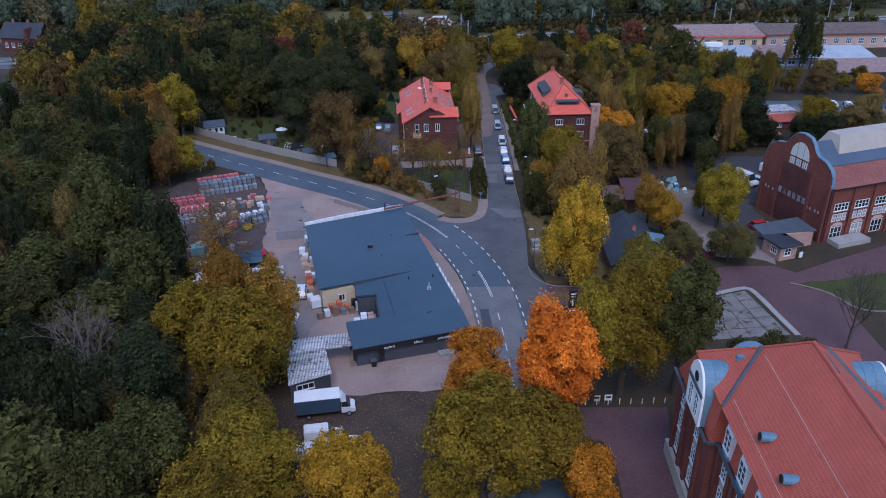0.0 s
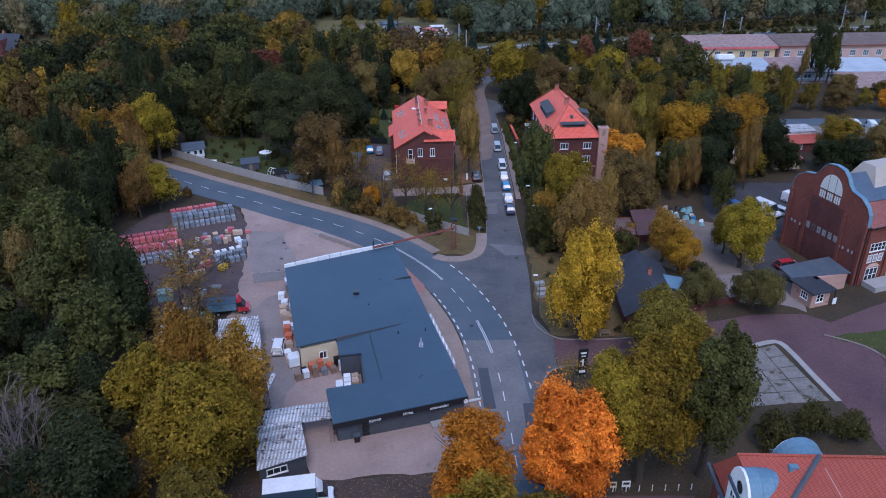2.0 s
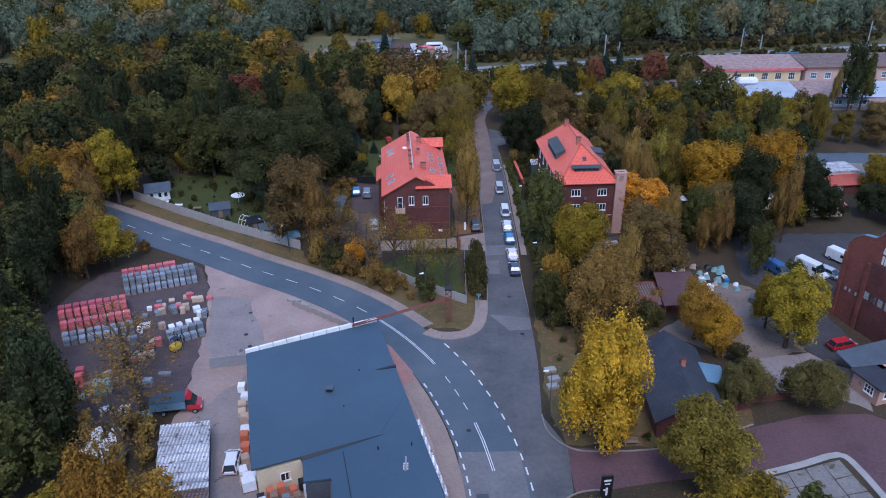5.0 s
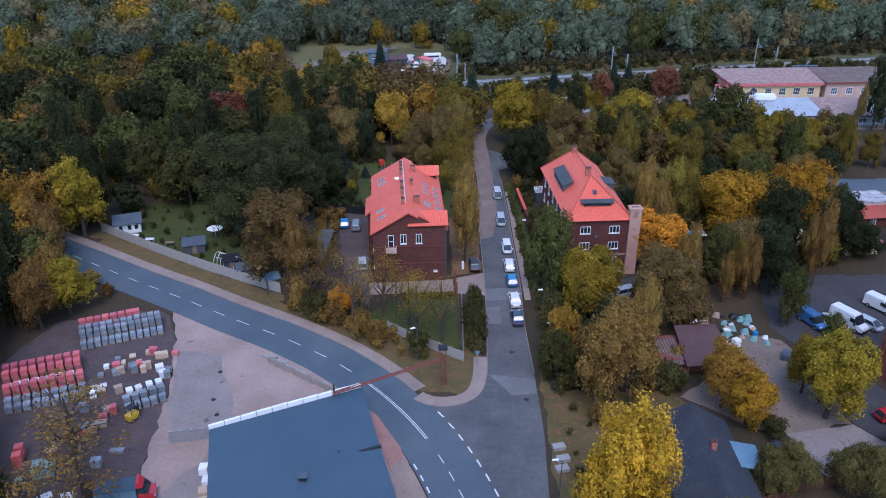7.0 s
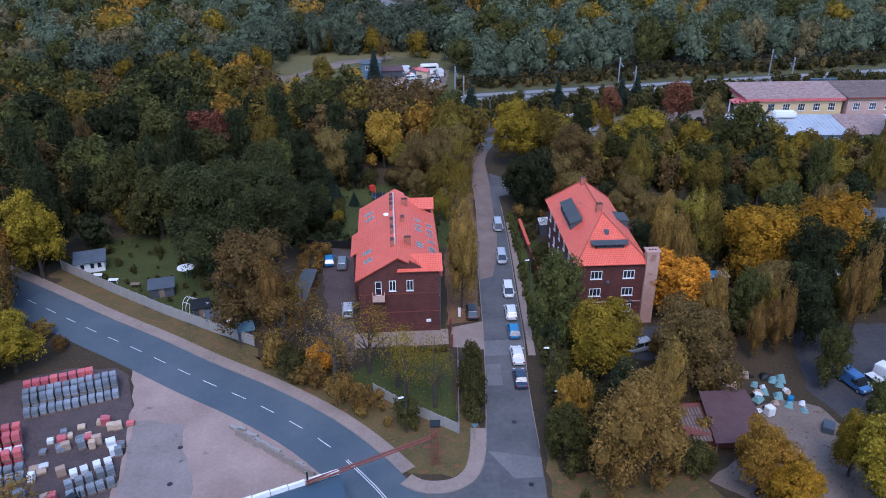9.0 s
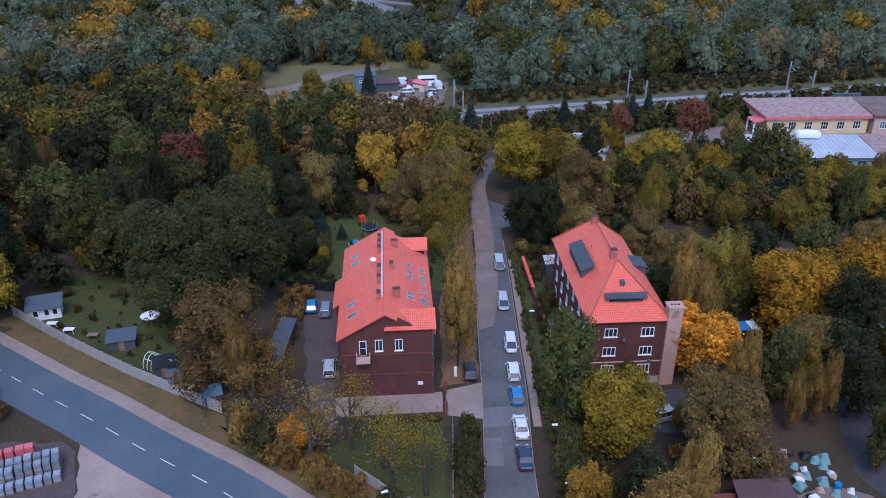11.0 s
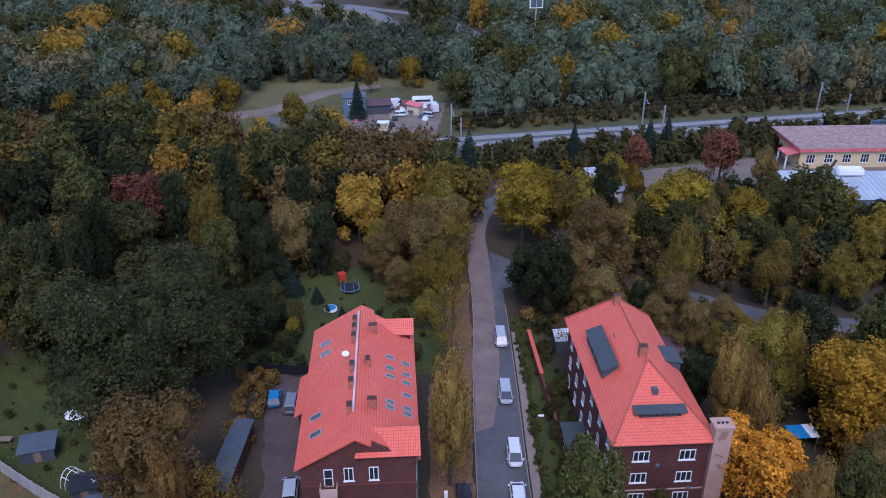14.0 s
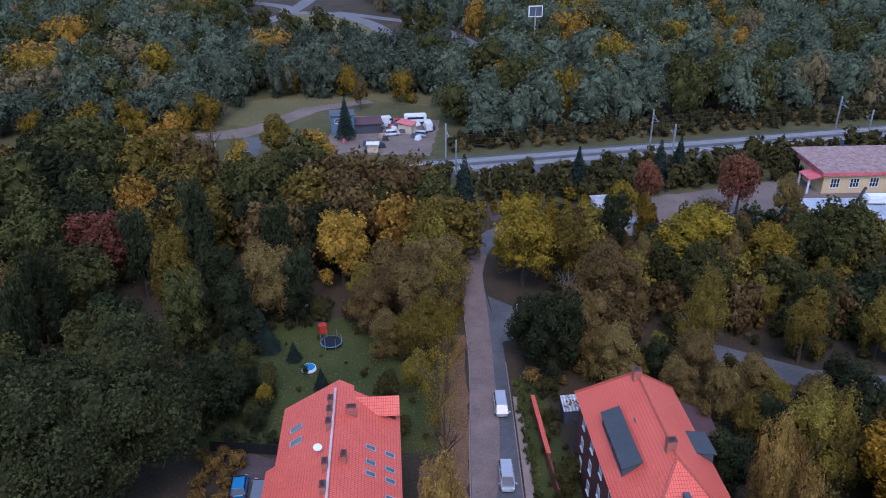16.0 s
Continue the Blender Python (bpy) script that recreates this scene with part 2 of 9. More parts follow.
blue_metal = shade("blue_sheet_metal", (0.085, 0.165, 0.225), (0.15, 0.245, 0.31), 0.4, 3.0, 0.6, 0.05, 0.1)
grey_metal = shade("grey_sheet_metal", (0.055, 0.068, 0.082), (0.085, 0.10, 0.118), 0.5, 4.0, 0.55, 0.1)
white_wall = shade("white_render", (0.62, 0.62, 0.62), (0.74, 0.74, 0.73), 0.5, 4.0, 0.85, 0.1)
cream_wall = shade("cream_render", (0.50, 0.41, 0.28), (0.60, 0.50, 0.34), 0.5, 4.0, 0.85, 0.1)
yellow_wall = shade("yellow_render", (0.56, 0.41, 0.22), (0.64, 0.49, 0.28), 0.5, 4.0, 0.85, 0.1)
plaster_old = shade("bare_plaster", (0.42, 0.27, 0.22), (0.54, 0.37, 0.31), 0.6, 4.0, 0.9, 0.2)
dark_wall = shade("dark_cladding", (0.05, 0.055, 0.065), (0.075, 0.08, 0.09), 0.5, 4.0, 0.7, 0.1)
stone_base = shade("pale_stone_base", (0.34, 0.31, 0.27), (0.46, 0.42, 0.36), 0.5, 4.0, 0.9, 0.2)
frame_white = plain("white_frame_paint", (0.75, 0.75, 0.74), 0.5)
pane_mat = plain("window_glass", (0.025, 0.03, 0.037), 0.08, 0.0, 0.7)
glazing_white = plain("white_backed_glass", (0.60, 0.59, 0.56), 0.3, 0.0, 0.5)
glazing_pale = plain("pale_wired_glass", (0.36, 0.36, 0.35), 0.25, 0.0, 0.6)
bark = shade("bark", (0.045, 0.035, 0.028), (0.085, 0.066, 0.052), 0.8, 8.0, 0.95, 0.5)
bark_pale = shade("pale_bark", (0.16, 0.13, 0.12), (0.26, 0.21, 0.19), 0.8, 8.0, 0.95, 0.4)
twig_bark = shade("twig_bark", (0.105, 0.082, 0.072), (0.17, 0.135, 0.118), 0.8, 8.0, 0.95, 0.4)
steel = plain("galvanised_steel", (0.42, 0.44, 0.46), 0.45, 0.6)
black_paint = plain("black_paint", (0.015, 0.016, 0.018), 0.5)
rust_paint = shade("red_brown_paint", (0.14, 0.045, 0.035), (0.20, 0.065, 0.05), 0.5, 4.0, 0.7, 0.1)
rubber = plain("tyre_rubber", (0.012, 0.012, 0.013), 0.8)
lamp_glass = plain("headlamp_glass", (0.6, 0.62, 0.65), 0.15)
tail_red = plain("tail_lamp_red", (0.35, 0.015, 0.012), 0.25)
wood_old = shade("weathered_timber", (0.15, 0.10, 0.07), (0.25, 0.18, 0.13), 0.8, 6.0, 0.85, 0.3)
foil_red = shade("red_wrapped_goods", (0.38, 0.06, 0.075), (0.56, 0.17, 0.18), 0.8, 5.0, 0.5, 0.2, rand=0.25)
foil_grey = shade("grey_concrete_blocks", (0.17, 0.20, 0.23), (0.29, 0.32, 0.35), 0.8, 5.0, 0.8, 0.3, rand=0.3, brick=(0.5, 0.25))
foil_white = shade("white_wrapped_goods", (0.55, 0.56, 0.58), (0.75, 0.76, 0.78), 0.8, 5.0, 0.4, 0.2, rand=0.15)
foil_tan = shade("tan_goods", (0.36, 0.26, 0.19), (0.5, 0.38, 0.28), 0.8, 5.0, 0.7, 0.2, rand=0.2)
foil_teal = shade("teal_wrapped_goods", (0.13, 0.25, 0.25), (0.22, 0.36, 0.35), 0.8, 5.0, 0.5, 0.2)
orange_goods = shade("orange_goods", (0.42, 0.10, 0.05), (0.52, 0.16, 0.08), 0.8, 5.0, 0.6, 0.2)


def leaf(name, a, b, r=0.28, isl=0.34):
    a, b = tuple(v * 0.64 for v in a), tuple(v * 1.32 for v in b)
    return shade(name, a, b, 0.3, 3.2, 0.8, 0.0, spec=0.06, rand=r, lucent=0.25, island=isl)


LEAF = {
    "green": leaf("green_leaves", (0.04, 0.045, 0.016), (0.088, 0.085, 0.023)),
    "dark": leaf("dark_green_leaves", (0.017, 0.022, 0.011), (0.038, 0.043, 0.017)),
    "oak": leaf("oak_leaves", (0.022, 0.026, 0.011), (0.048, 0.049, 0.017)),
    "olive": leaf("olive_leaves", (0.105, 0.08, 0.011), (0.25, 0.166, 0.017)),
    "yellow": leaf("yellow_leaves", (0.17, 0.108, 0.012), (0.42, 0.225, 0.018)),
    "gold": leaf("golden_leaves", (0.19, 0.115, 0.020), (0.34, 0.187, 0.028)),
    "orange": leaf("orange_leaves", (0.50, 0.095, 0.013), (0.70, 0.22, 0.022), 0.15),
    "amber": leaf("amber_leaves", (0.33, 0.125, 0.013), (0.55, 0.225, 0.02), 0.15),
    "umber": leaf("umber_leaves", (0.094, 0.067, 0.025), (0.172, 0.114, 0.036)),
    "moss": leaf("moss_olive_leaves", (0.092, 0.074, 0.016), (0.195, 0.142, 0.024)),
    "brown": leaf("brown_leaves", (0.118, 0.075, 0.024), (0.235, 0.14, 0.036)),
    "red": leaf("rust_red_leaves", (0.105, 0.038, 0.024), (0.185, 0.07, 0.038)),
    "conifer": leaf("conifer_needles", (0.016, 0.028, 0.022), (0.032, 0.046, 0.033)),
    "ivy": leaf("shrub_leaves", (0.036, 0.041, 0.016), (0.09, 0.076, 0.023)),
    "willow": leaf("willow_leaves", (0.095, 0.09, 0.03), (0.18, 0.155, 0.045)),
    # distance haze mixed into these two leaf colours: paler and bluer than near foliage
    "far": leaf("hazed_green_leaves", (0.062, 0.084, 0.054), (0.108, 0.124, 0.074), 0.3, 0.35),
    "farbrown": leaf("hazed_brown_leaves", (0.115, 0.096, 0.05), (0.175, 0.138, 0.066), 0.3, 0.25),
}

# ---- ground, roads and paved areas ----
def smooth_line(pts, step=2.5):
    """A Catmull-Rom line through the points."""
    out = []
    for i in range(len(pts) - 1):
        p0, p1, p2, p3 = (Vector((*pts[max(0, min(len(pts) - 1, j))], 0)) for j in (i - 1, i, i + 1, i + 2))
        n = max(2, int((p2 - p1).length / step))
        for k in range(n):
            t = k / n
            out.append(0.5 * (2 * p1 + (p2 - p0) * t + (2 * p0 - 5 * p1 + 4 * p2 - p3) * t * t + (3 * p1 - p0 - 3 * p2 + p3) * t ** 3))
    out.append(Vector((*pts[-1], 0)))
    return out


def side(line, off):
    """The line moved sideways; positive to the left of its direction."""
    res = []
    for i, p in enumerate(line):
        d = (line[min(i + 1, len(line) - 1)] - line[max(i - 1, 0)]).normalized()
        res.append(p + Vector((-d.y, d.x, 0)) * off)
    return res


def strip(line, a, b, z0, z1):
    """A band between two sideways offsets, from z0 up to z1."""
    f = Form()
    A, B = side(line, a), side(line, b)
    for i in range(len(line) - 1):
        q = [A[i], A[i + 1], B[i + 1], B[i]]
        f.add([(p.x, p.y, z1) for p in q] + [(p.x, p.y, z0) for p in q], [(0, 1, 2, 3), (0, 1, 5, 4), (2, 3, 7, 6)])
    return f


def patch(name, poly, z, mat, label, category):
    if category in ("verge", "lawn", "meadow", "yard") and "slab" not in name and "drive" not in name and "path" not in name:
        rng, out = random.Random(int(poly[0][0] * 7 + poly[1][1] * 3)), []
        for (x0, y0), (x1, y1) in zip(poly, poly[1:] + poly[:1]):
            n = max(1, int(math.hypot(x1 - x0, y1 - y0) / 1.6))
            out += [(x0 + (x1 - x0) * k / n + rng.uniform(-0.4, 0.4), y0 + (y1 - y0) * k / n + rng.uniform(-0.4, 0.4)) for k in range(n)]
        poly = out
    return solid(name, Form().prism(poly, -0.3, z), mat, label, category, kind="structure")


ground = Form()
ground.face((-4000, -4000, 0), (4000, -4000, 0), (4000, 4000, 0), (-4000, 4000, 0))
solid("ground", ground, earth, "brown earth with grass and fallen leaves", "ground", kind="structure")

MAIN = smooth_line([(15, -40), (13.6, 40), (12.6, 70), (12.1, 86), (12.0, 94.3), (11.8, 100.9), (11.4, 107.3), (10.8, 112), (9.5, 118.5), (6.7, 126.8),
                    (3.3, 133.9), (-1.8, 141.3), (-8.3, 148.3), (-16.9, 155.0), (-26.4, 161.1), (-36.3, 167.9), (-45.5, 173.8), (-55, 180.3), (-68, 189), (-95, 206), (-150, 236)])
solid("main_road", strip(MAIN, -3.7, 3.7, -0.2, 0.03), asphalt_new, "blue-grey asphalt main road with a long bend", "road", kind="structure")
N_PART = [i for i, p in enumerate(MAIN) if p.y > 138.5 and p.x < 5]
north_line = MAIN[N_PART[0]:]
patch("street_mouth", [(13.2, 145.2), (12, 140.9), (9.8, 138.6), (7, 138.2), (4.2, 139.5), (2, 137), (10, 125), (14, 112), (15, 98), (16.2, 96), (17.6, 103), (20, 106), (20.6, 113.6), (18.3, 119.6),
      (19.4, 131.7), (19.7, 139.7), (19.8, 146)], 0.022, asphalt, "worn asphalt where the street meets the main road", "road")
STREET_W = [(13.2, 145), (14, 155.9), (14.7, 169.6), (15.3, 190), (15.8, 202), (16.4, 211.5), (16.7, 222), (16.6, 232), (16.8, 243), (18, 253), (20.7, 260.5), (25, 265), (34, 267)]
STREET_E = [(19.8, 145), (20, 158), (20.8, 171), (21.1, 183), (21.5, 197), (21.8, 211), (21.9, 219), (21.9, 226), (21.0, 233), (20.5, 239), (20.5, 245), (21.9, 253), (24.8, 259.5), (28, 261.5), (34, 263)]
street = [(p.x, p.y) for p in smooth_line(STREET_W)] + [(p.x, p.y) for p in reversed(smooth_line(STREET_E))]
patch("street", street, 0.026, asphalt, "grey patched asphalt side street", "road")
patch("cobbled_strip", [(15.4, 188), (17.6, 189), (19.0, 196), (19.8, 205), (20.2, 222), (20.4, 232), (20.35, 240), (20.4, 246), (21.6, 252.4), (20.6, 260), (18, 252.5), (16.9, 243), (16.7, 232), (16.8, 222), (16.5, 211.5), (15.9, 202)], 0.034, cobble,
      "old cobbles strewn with fallen leaves", "road")
patch("lay_by", [(21.5, 224), (25.8, 226.5), (29.6, 230.5), (29, 234.5), (24.7, 234.5), (20.8, 238)], 0.02, asphalt, "grey asphalt lay-by under trees", "road")
for poly in ([(14.5, 165), (20.4, 165.6), (20.5, 169.5), (14.7, 169)], [(16.2, 140), (19.6, 140.2), (19.8, 143.5), (13.4, 144.8)], [(14.4, 158), (16.5, 158), (16.6, 163), (14.5, 163)]):
    patch("asphalt_patch", poly, 0.031, asphalt_pale, "pale patch in worn asphalt", "road")
patch("asphalt_patch", [(9.0, 97), (10.6, 97), (10.2, 106), (8.8, 106)], 0.036, asphalt_patch, "dark repair patch in asphalt", "road")
patch("asphalt_patch", [(14.0, 92.5), (15.7, 92.5), (15.6, 98), (14.2, 98)], 0.036, asphalt_patch, "dark repair patch in asphalt", "road")
patch("asphalt_patch", [(8.2, 84), (15.8, 84), (14.6, 113), (7.0, 113)], 0.033, asphalt_pale, "paler newer asphalt surface", "road")

# pavements and kerbs
tagged(part("pavement", strip(north_line, -5.6, -3.85, -0.2, 0.12), walkway, None), "narrow brownish pavement beside the road", "pavement", kind="structure")
tagged(part("kerb", strip(north_line, -3.85, -3.68, -0.2, 0.15), kerb_mat, None), "pale stone kerb", "kerb", kind="structure")
tagged(part("verge", strip([p for p in north_line if -62 < p.x < -2], -8.2, -5.55, -0.2, 0.007), grass_leaf, None), "grassy verge with rusty fallen leaves", "verge", kind="structure")
CORNER = smooth_line([(2.9, 139.5), (4.6, 138.3), (7, 137.9), (9.8, 138.5), (12.1, 140.9), (13.1, 145), (13.4, 149)], 0.8)
tagged(part("kerb", strip(CORNER, -0.1, 0.1, -0.2, 0.15), kerb_mat, None), "pale rounded kerb at the street corner", "kerb", kind="structure")
tagged(part("pavement", strip(CORNER, 0.1, 1.9, -0.2, 0.12), walkway, None), "pinkish pavement round the street corner", "pavement", kind="structure")
tagged(part("kerb", strip(smooth_line(STREET_W[:8]), -0.04, 0.08, -0.2, 0.13), kerb_mat, None), "low worn kerb along the street", "kerb", kind="structure")
tagged(part("kerb", strip(smooth_line(STREET_E[:7]), -0.08, 0.04, -0.2, 0.13), kerb_mat, None), "low worn kerb along the street", "kerb", kind="structure")
tagged(part("pavement", strip(smooth_line([(20.8, 165), (21.0, 171), (21.3, 183), (21.7, 197), (22.0, 211)]), -1.15, -0.1, -0.2, 0.11), walkway, None), "narrow pavement beside parked cars", "pavement", kind="structure")
tagged(part("pavement", strip(MAIN[:1] + [p for p in MAIN if 86 < p.y < 137], 3.9, 6.2, -0.2, 0.05), walkway, None), "pavement between road and shop hall", "pavement", kind="structure")
tagged(part("kerb", strip(smooth_line([(15.9, 86), (16.6, 97), (18, 103.5), (20.5, 105.8), (24, 106.2)], 0.8), -0.1, 0.1, -0.2, 0.13), kerb_mat, None), "curved kerb covered with leaves", "kerb", kind="structure")
tagged(part("kerb", strip(smooth_line([(45, 117), (34, 113.2), (24, 112.6), (20.6, 113.6), (18.6, 116.5), (18.3, 119.8)], 0.8), -0.1, 0.1, -0.2, 0.13), kerb_mat, None), "curved kerb beside leafy verge", "kerb", kind="structure")

patch("paving", [(-3.26, 137.66), (-1.88, 136.26), (1.42, 129.81), (1.6, 127.64), (0.04, 126.55)], 0.062, pink_paving, "worn pink block paving beside the hall", "pavement")

# road markings
def dashes(name, off, y0, y1, dash, gap, width, label):
    holder = thing(name, label, "road marking", kind="structure")
    line = side([p for p in MAIN if y0 < p.y < y1 and p.x > -75], off)
    acc, on, cur = 0.0, True, [line[0]]
    for i in range(len(line) - 1):
        p, q = line[i], line[i + 1]
        n = max(1, int((q - p).length / 0.25))
        for k in range(n):
            acc += (q - p).length / n
            cur.append(p.lerp(q, (k + 1) / n))
            if acc >= (dash if on else gap):
                if on and len(cur) > 1:
                    part("dash", strip(cur[:: max(1, len(cur) - 1)] if dash < 3 else cur, -width / 2, width / 2, 0.02, 0.042), paint_white, holder)
                acc, on, cur = 0.0, not on, [cur[-1]]
    return holder


dashes("centre_line", 0.0, 84, 108, 2.0, 2.0, 0.12, "white broken centre line on asphalt")
dashes("centre_line", 0.0, 119, 131, 1.4, 1.4, 0.11, "white broken centre line on asphalt")
dashes("centre_line", 0.0, 145, 196, 2.4, 2.6, 0.11, "white broken centre line on asphalt")
dashes("edge_line", -3.9, 100, 137, 1.1, 1.1, 0.19, "white dashed line across the street mouth")
dashes("edge_line", 3.35, 97, 131, 1.0, 1.0, 0.2, "white dashed edge line")
for y0, y1 in ((108, 119), (131, 144)):
    seg = [p for p in MAIN if y0 <= p.y <= y1]
    for off in (-0.13, 0.13):
        tagged(part("solid_line", strip(seg, off - 0.05, off + 0.05, 0.02, 0.042), paint_white, None), "double white solid line on asphalt", "road marking", kind="structure")

# yards and lawns
patch("supply_yard", [(8.2, 86), (8.0, 100), (7.2, 106), (6.2, 113), (4.5, 119.8), (1.6, 128.8), (-3.8, 139.4), (-8.7, 144.7), (-17.0, 151.4), (-30.2, 160.2), (-36.4, 164.4), (-34.5, 159), (-33, 155), (-31.4, 148), (-30, 138), (-29, 124),
      (-30, 116), (-25, 92), (-14, 91), (-12, 84.9), (5.1, 85.7)], 0.015, yard_mat, "pinkish-grey worn yard surface of a building supplier", "yard")
patch("yard_patch", [(-31.5, 152), (-25.5, 151), (-20, 136), (-27, 132), (-30, 140)], 0.019, yard_grey, "greyer asphalt lane through the yard", "yard")
patch("yard_patch", [(-29, 117.5), (-21, 131), (-17, 128), (-16, 108), (-18.5, 93), (-24, 93)], 0.019, yard_grey, "grey asphalt inner yard", "yard")
patch("pallet_ground", [(-37, 163.2), (-34.5, 159), (-33, 155), (-31.4, 148), (-30, 138), (-29, 124), (-34, 119), (-46, 121), (-54, 130), (-58, 145), (-53, 160), (-44, 164)], 0.012, yard_dark, "dark trodden earth under stacked pallets", "yard")
patch("verge", [(-22, 40), (8.6, 40), (8.2, 85.5), (-12, 84.7), (-22, 84)], 0.008, leafy_lot, "brown leaf-strewn parking ground", "verge")
patch("verge", [(-60, 192), (-40, 178.5), (-22, 166), (-17.6, 162.3), (-18.8, 167.7), (-35, 177.7), (-58, 194)], 0.01, grass_leaf, "sloping verge with grass and rusty leaves", "verge")
patch("verge", [(-19, 166), (-10, 156.5), (-1, 148), (4, 141.5), (9, 140.5), (11.6, 143.2), (12.2, 148), (13.6, 160), (10.2, 160), (10, 148.5), (0, 156), (-10, 163)], 0.01, grass_leaf, "grassy verge with orange fallen leaves", "verge")
patch("sett_road", [(20.2, 106), (20.4, 113.4), (31, 112.6), (45.8, 116.8), (53, 118.7), (61, 118.6), (64, 116), (72, 120), (90, 128), (92, 122), (74, 112), (67, 104), (66, 60), (58, 60), (56.6, 95), (55.4, 103),
      (53.9, 111.6), (42, 108.6), (30, 107.2), (23, 106)], 0.018, sett, "dull red sett-paved lane", "road")
patch("sett_road", [(15.6, 76), (16.2, 81.4), (31.6, 80.9), (30.4, 75), (28.8, 62), (27.6, 30), (20.5, 30), (22, 64), (22.6, 72), (20, 75)], 0.018, sett, "dull red sett-paved lane beside a brick house", "road")
pad = thing("concrete_pad", "cracked grey concrete slabs with weeds between", "paving", kind="structure")
pad_rng = random.Random(4)
for i in range(4):
    for j in range(5):
        def pad_at(u, v):
            a = Vector((43.4, 107.6)).lerp(Vector((52.9, 110.2)), u)
            b = Vector((42.8, 96.2)).lerp(Vector((54.9, 97.2)), u)
            return tuple(a.lerp(b, v))
        q = [pad_at((i + 0.02) / 4, (j + 0.02) / 5), pad_at((i + 0.98) / 4, (j + 0.02) / 5), pad_at((i + 0.98) / 4, (j + 0.98) / 5), pad_at((i + 0.02) / 4, (j + 0.98) / 5)]
        q = [(x + pad_rng.uniform(-0.07, 0.07), y + pad_rng.uniform(-0.07, 0.07)) for x, y in q]
        part("slab", Form().prism(q, -0.1, 0.03 + pad_rng.uniform(0, 0.03)), slab_mat, pad)
tagged(part("kerb", strip(smooth_line([(43.2, 108.3), (48, 109.6), (52.2, 111.0), (53.9, 110.8), (54.6, 108), (55.2, 103), (56, 97)], 0.8), -0.45, 0.45, -0.2, 0.06), concrete, None), "broad pale concrete edge of the paved area", "kerb", kind="structure")
patch("gravel_yard", [(39, 139), (46.5, 132), (52, 131), (59, 133), (60, 146), (58, 152.5), (53, 154), (48, 151.5), (47.5, 146)], 0.014, gravel, "pale gravel yard with leaves", "yard")
patch("parking_yard", [(59, 133), (64, 128), (68, 131.5), (66.5, 145), (84, 152), (88, 172), (62, 172), (58, 156), (60.5, 146)], 0.018, asphalt_dark, "dark asphalt yard with parked vans", "yard")
patch("parking_yard", [(50, 131.5), (52, 122.5), (58.5, 121.3), (62, 119), (64, 127), (59, 132.6)], 0.018, yard_grey, "grey-brown paved gateway", "yard")
patch("verge", [(20.8, 113.9), (31, 113.2), (45, 117.3), (46, 120), (44, 128), (38, 140), (22, 141), (20.6, 146), (20, 131), (19.2, 120)], 0.009, grass_leaf, "verge under trees with fallen leaves", "verge")
patch("verge", [(20.6, 105.6), (30, 106.6), (42, 108), (43, 100), (44, 86), (31.8, 81.5), (16.4, 82), (16.9, 96), (18.3, 103)], 0.009, earth, "brown earth and thin grass under park trees", "verge")
tagged(part("kerb", strip(smooth_line([(61.4, 112.6), (66, 109.4), (69.6, 103.6), (80, 103.4)], 1.0), -0.12, 0.12, -0.2, 0.14), kerb_mat, None), "pale kerb round a lawn", "kerb", kind="structure")
patch("lawn", [(62, 112), (67, 109), (70, 104), (80, 104), (84, 116), (72, 114)], 0.04, lawn, "green lawn edged with a kerb", "lawn")
patch("lawn", [(-57, 193.2), (-46, 185.4), (-19.5, 169.2), (-22, 180), (-29, 193), (-42, 208), (-56, 206)], 0.012, lawn, "green allotment lawn", "lawn")
patch("lawn", [(-1, 165.6), (9.5, 166), (9.7, 149.8), (0.4, 156.8), (-6, 160)], 0.012, lawn, "olive front garden lawn", "lawn")
patch("lawn", [(-24, 202), (12, 200), (12.5, 226), (-2, 232), (-24, 230)], 0.012, lawn, "green back garden lawn", "lawn")
patch("lawn", [(22.8, 165), (22.6, 215), (26, 215), (28, 197), (27.5, 172)], 0.012, lawn, "narrow green front garden", "lawn")
patch("house_yard", [(-12.4, 201), (-5.5, 199.5), (-5, 171.6), (-4.6, 164), (-7.5, 161.5), (-8.6, 172), (-11.2, 186)], 0.016, yard_dark, "wet dark ground beside a brick house", "yard")
patch("house_path", [(-5, 171.6), (9.4, 172.6), (9.4, 168.4), (-4.5, 167.6)], 0.02, walkway, "brownish paved forecourt", "yard")
patch("driveway", [(9.8, 172.9), (14.9, 174.6), (14.5, 166.8), (10.0, 167.6)], 0.03, walkway, "pale paved driveway", "yard")
patch("verge", [(9.4, 174), (14.6, 175), (15.2, 192), (16, 206), (16.5, 226), (12.6, 226), (12, 200), (9.4, 198)], 0.011, litter, "leafy verge under street trees", "verge")
patch("house_yard", [(33, 163), (47, 165), (52, 176), (42, 172.5), (33, 171)], 0.016, asphalt_dark, "dark yard behind a brick house", "yard")
patch("back_lane", [(45, 222), (53, 217.6), (61, 212.6), (76, 209.5), (110, 210), (110, 214), (77, 213.8), (65, 216), (54, 222.5), (46, 226)], 0.018, asphalt, "grey back lane between trees", "road")
patch("factory_yard", [(44, 262), (62, 264), (82, 262), (96, 252), (140, 250), (140, 292), (92, 288), (60, 279), (44, 275)], 0.018, gravel, "greyish-pink factory yard", "yard")
patch("dirt_lot", [(18, 268), (32, 268), (32, 276), (18, 278)], 0.012, yard_dark, "dark dirt turning place", "yard")
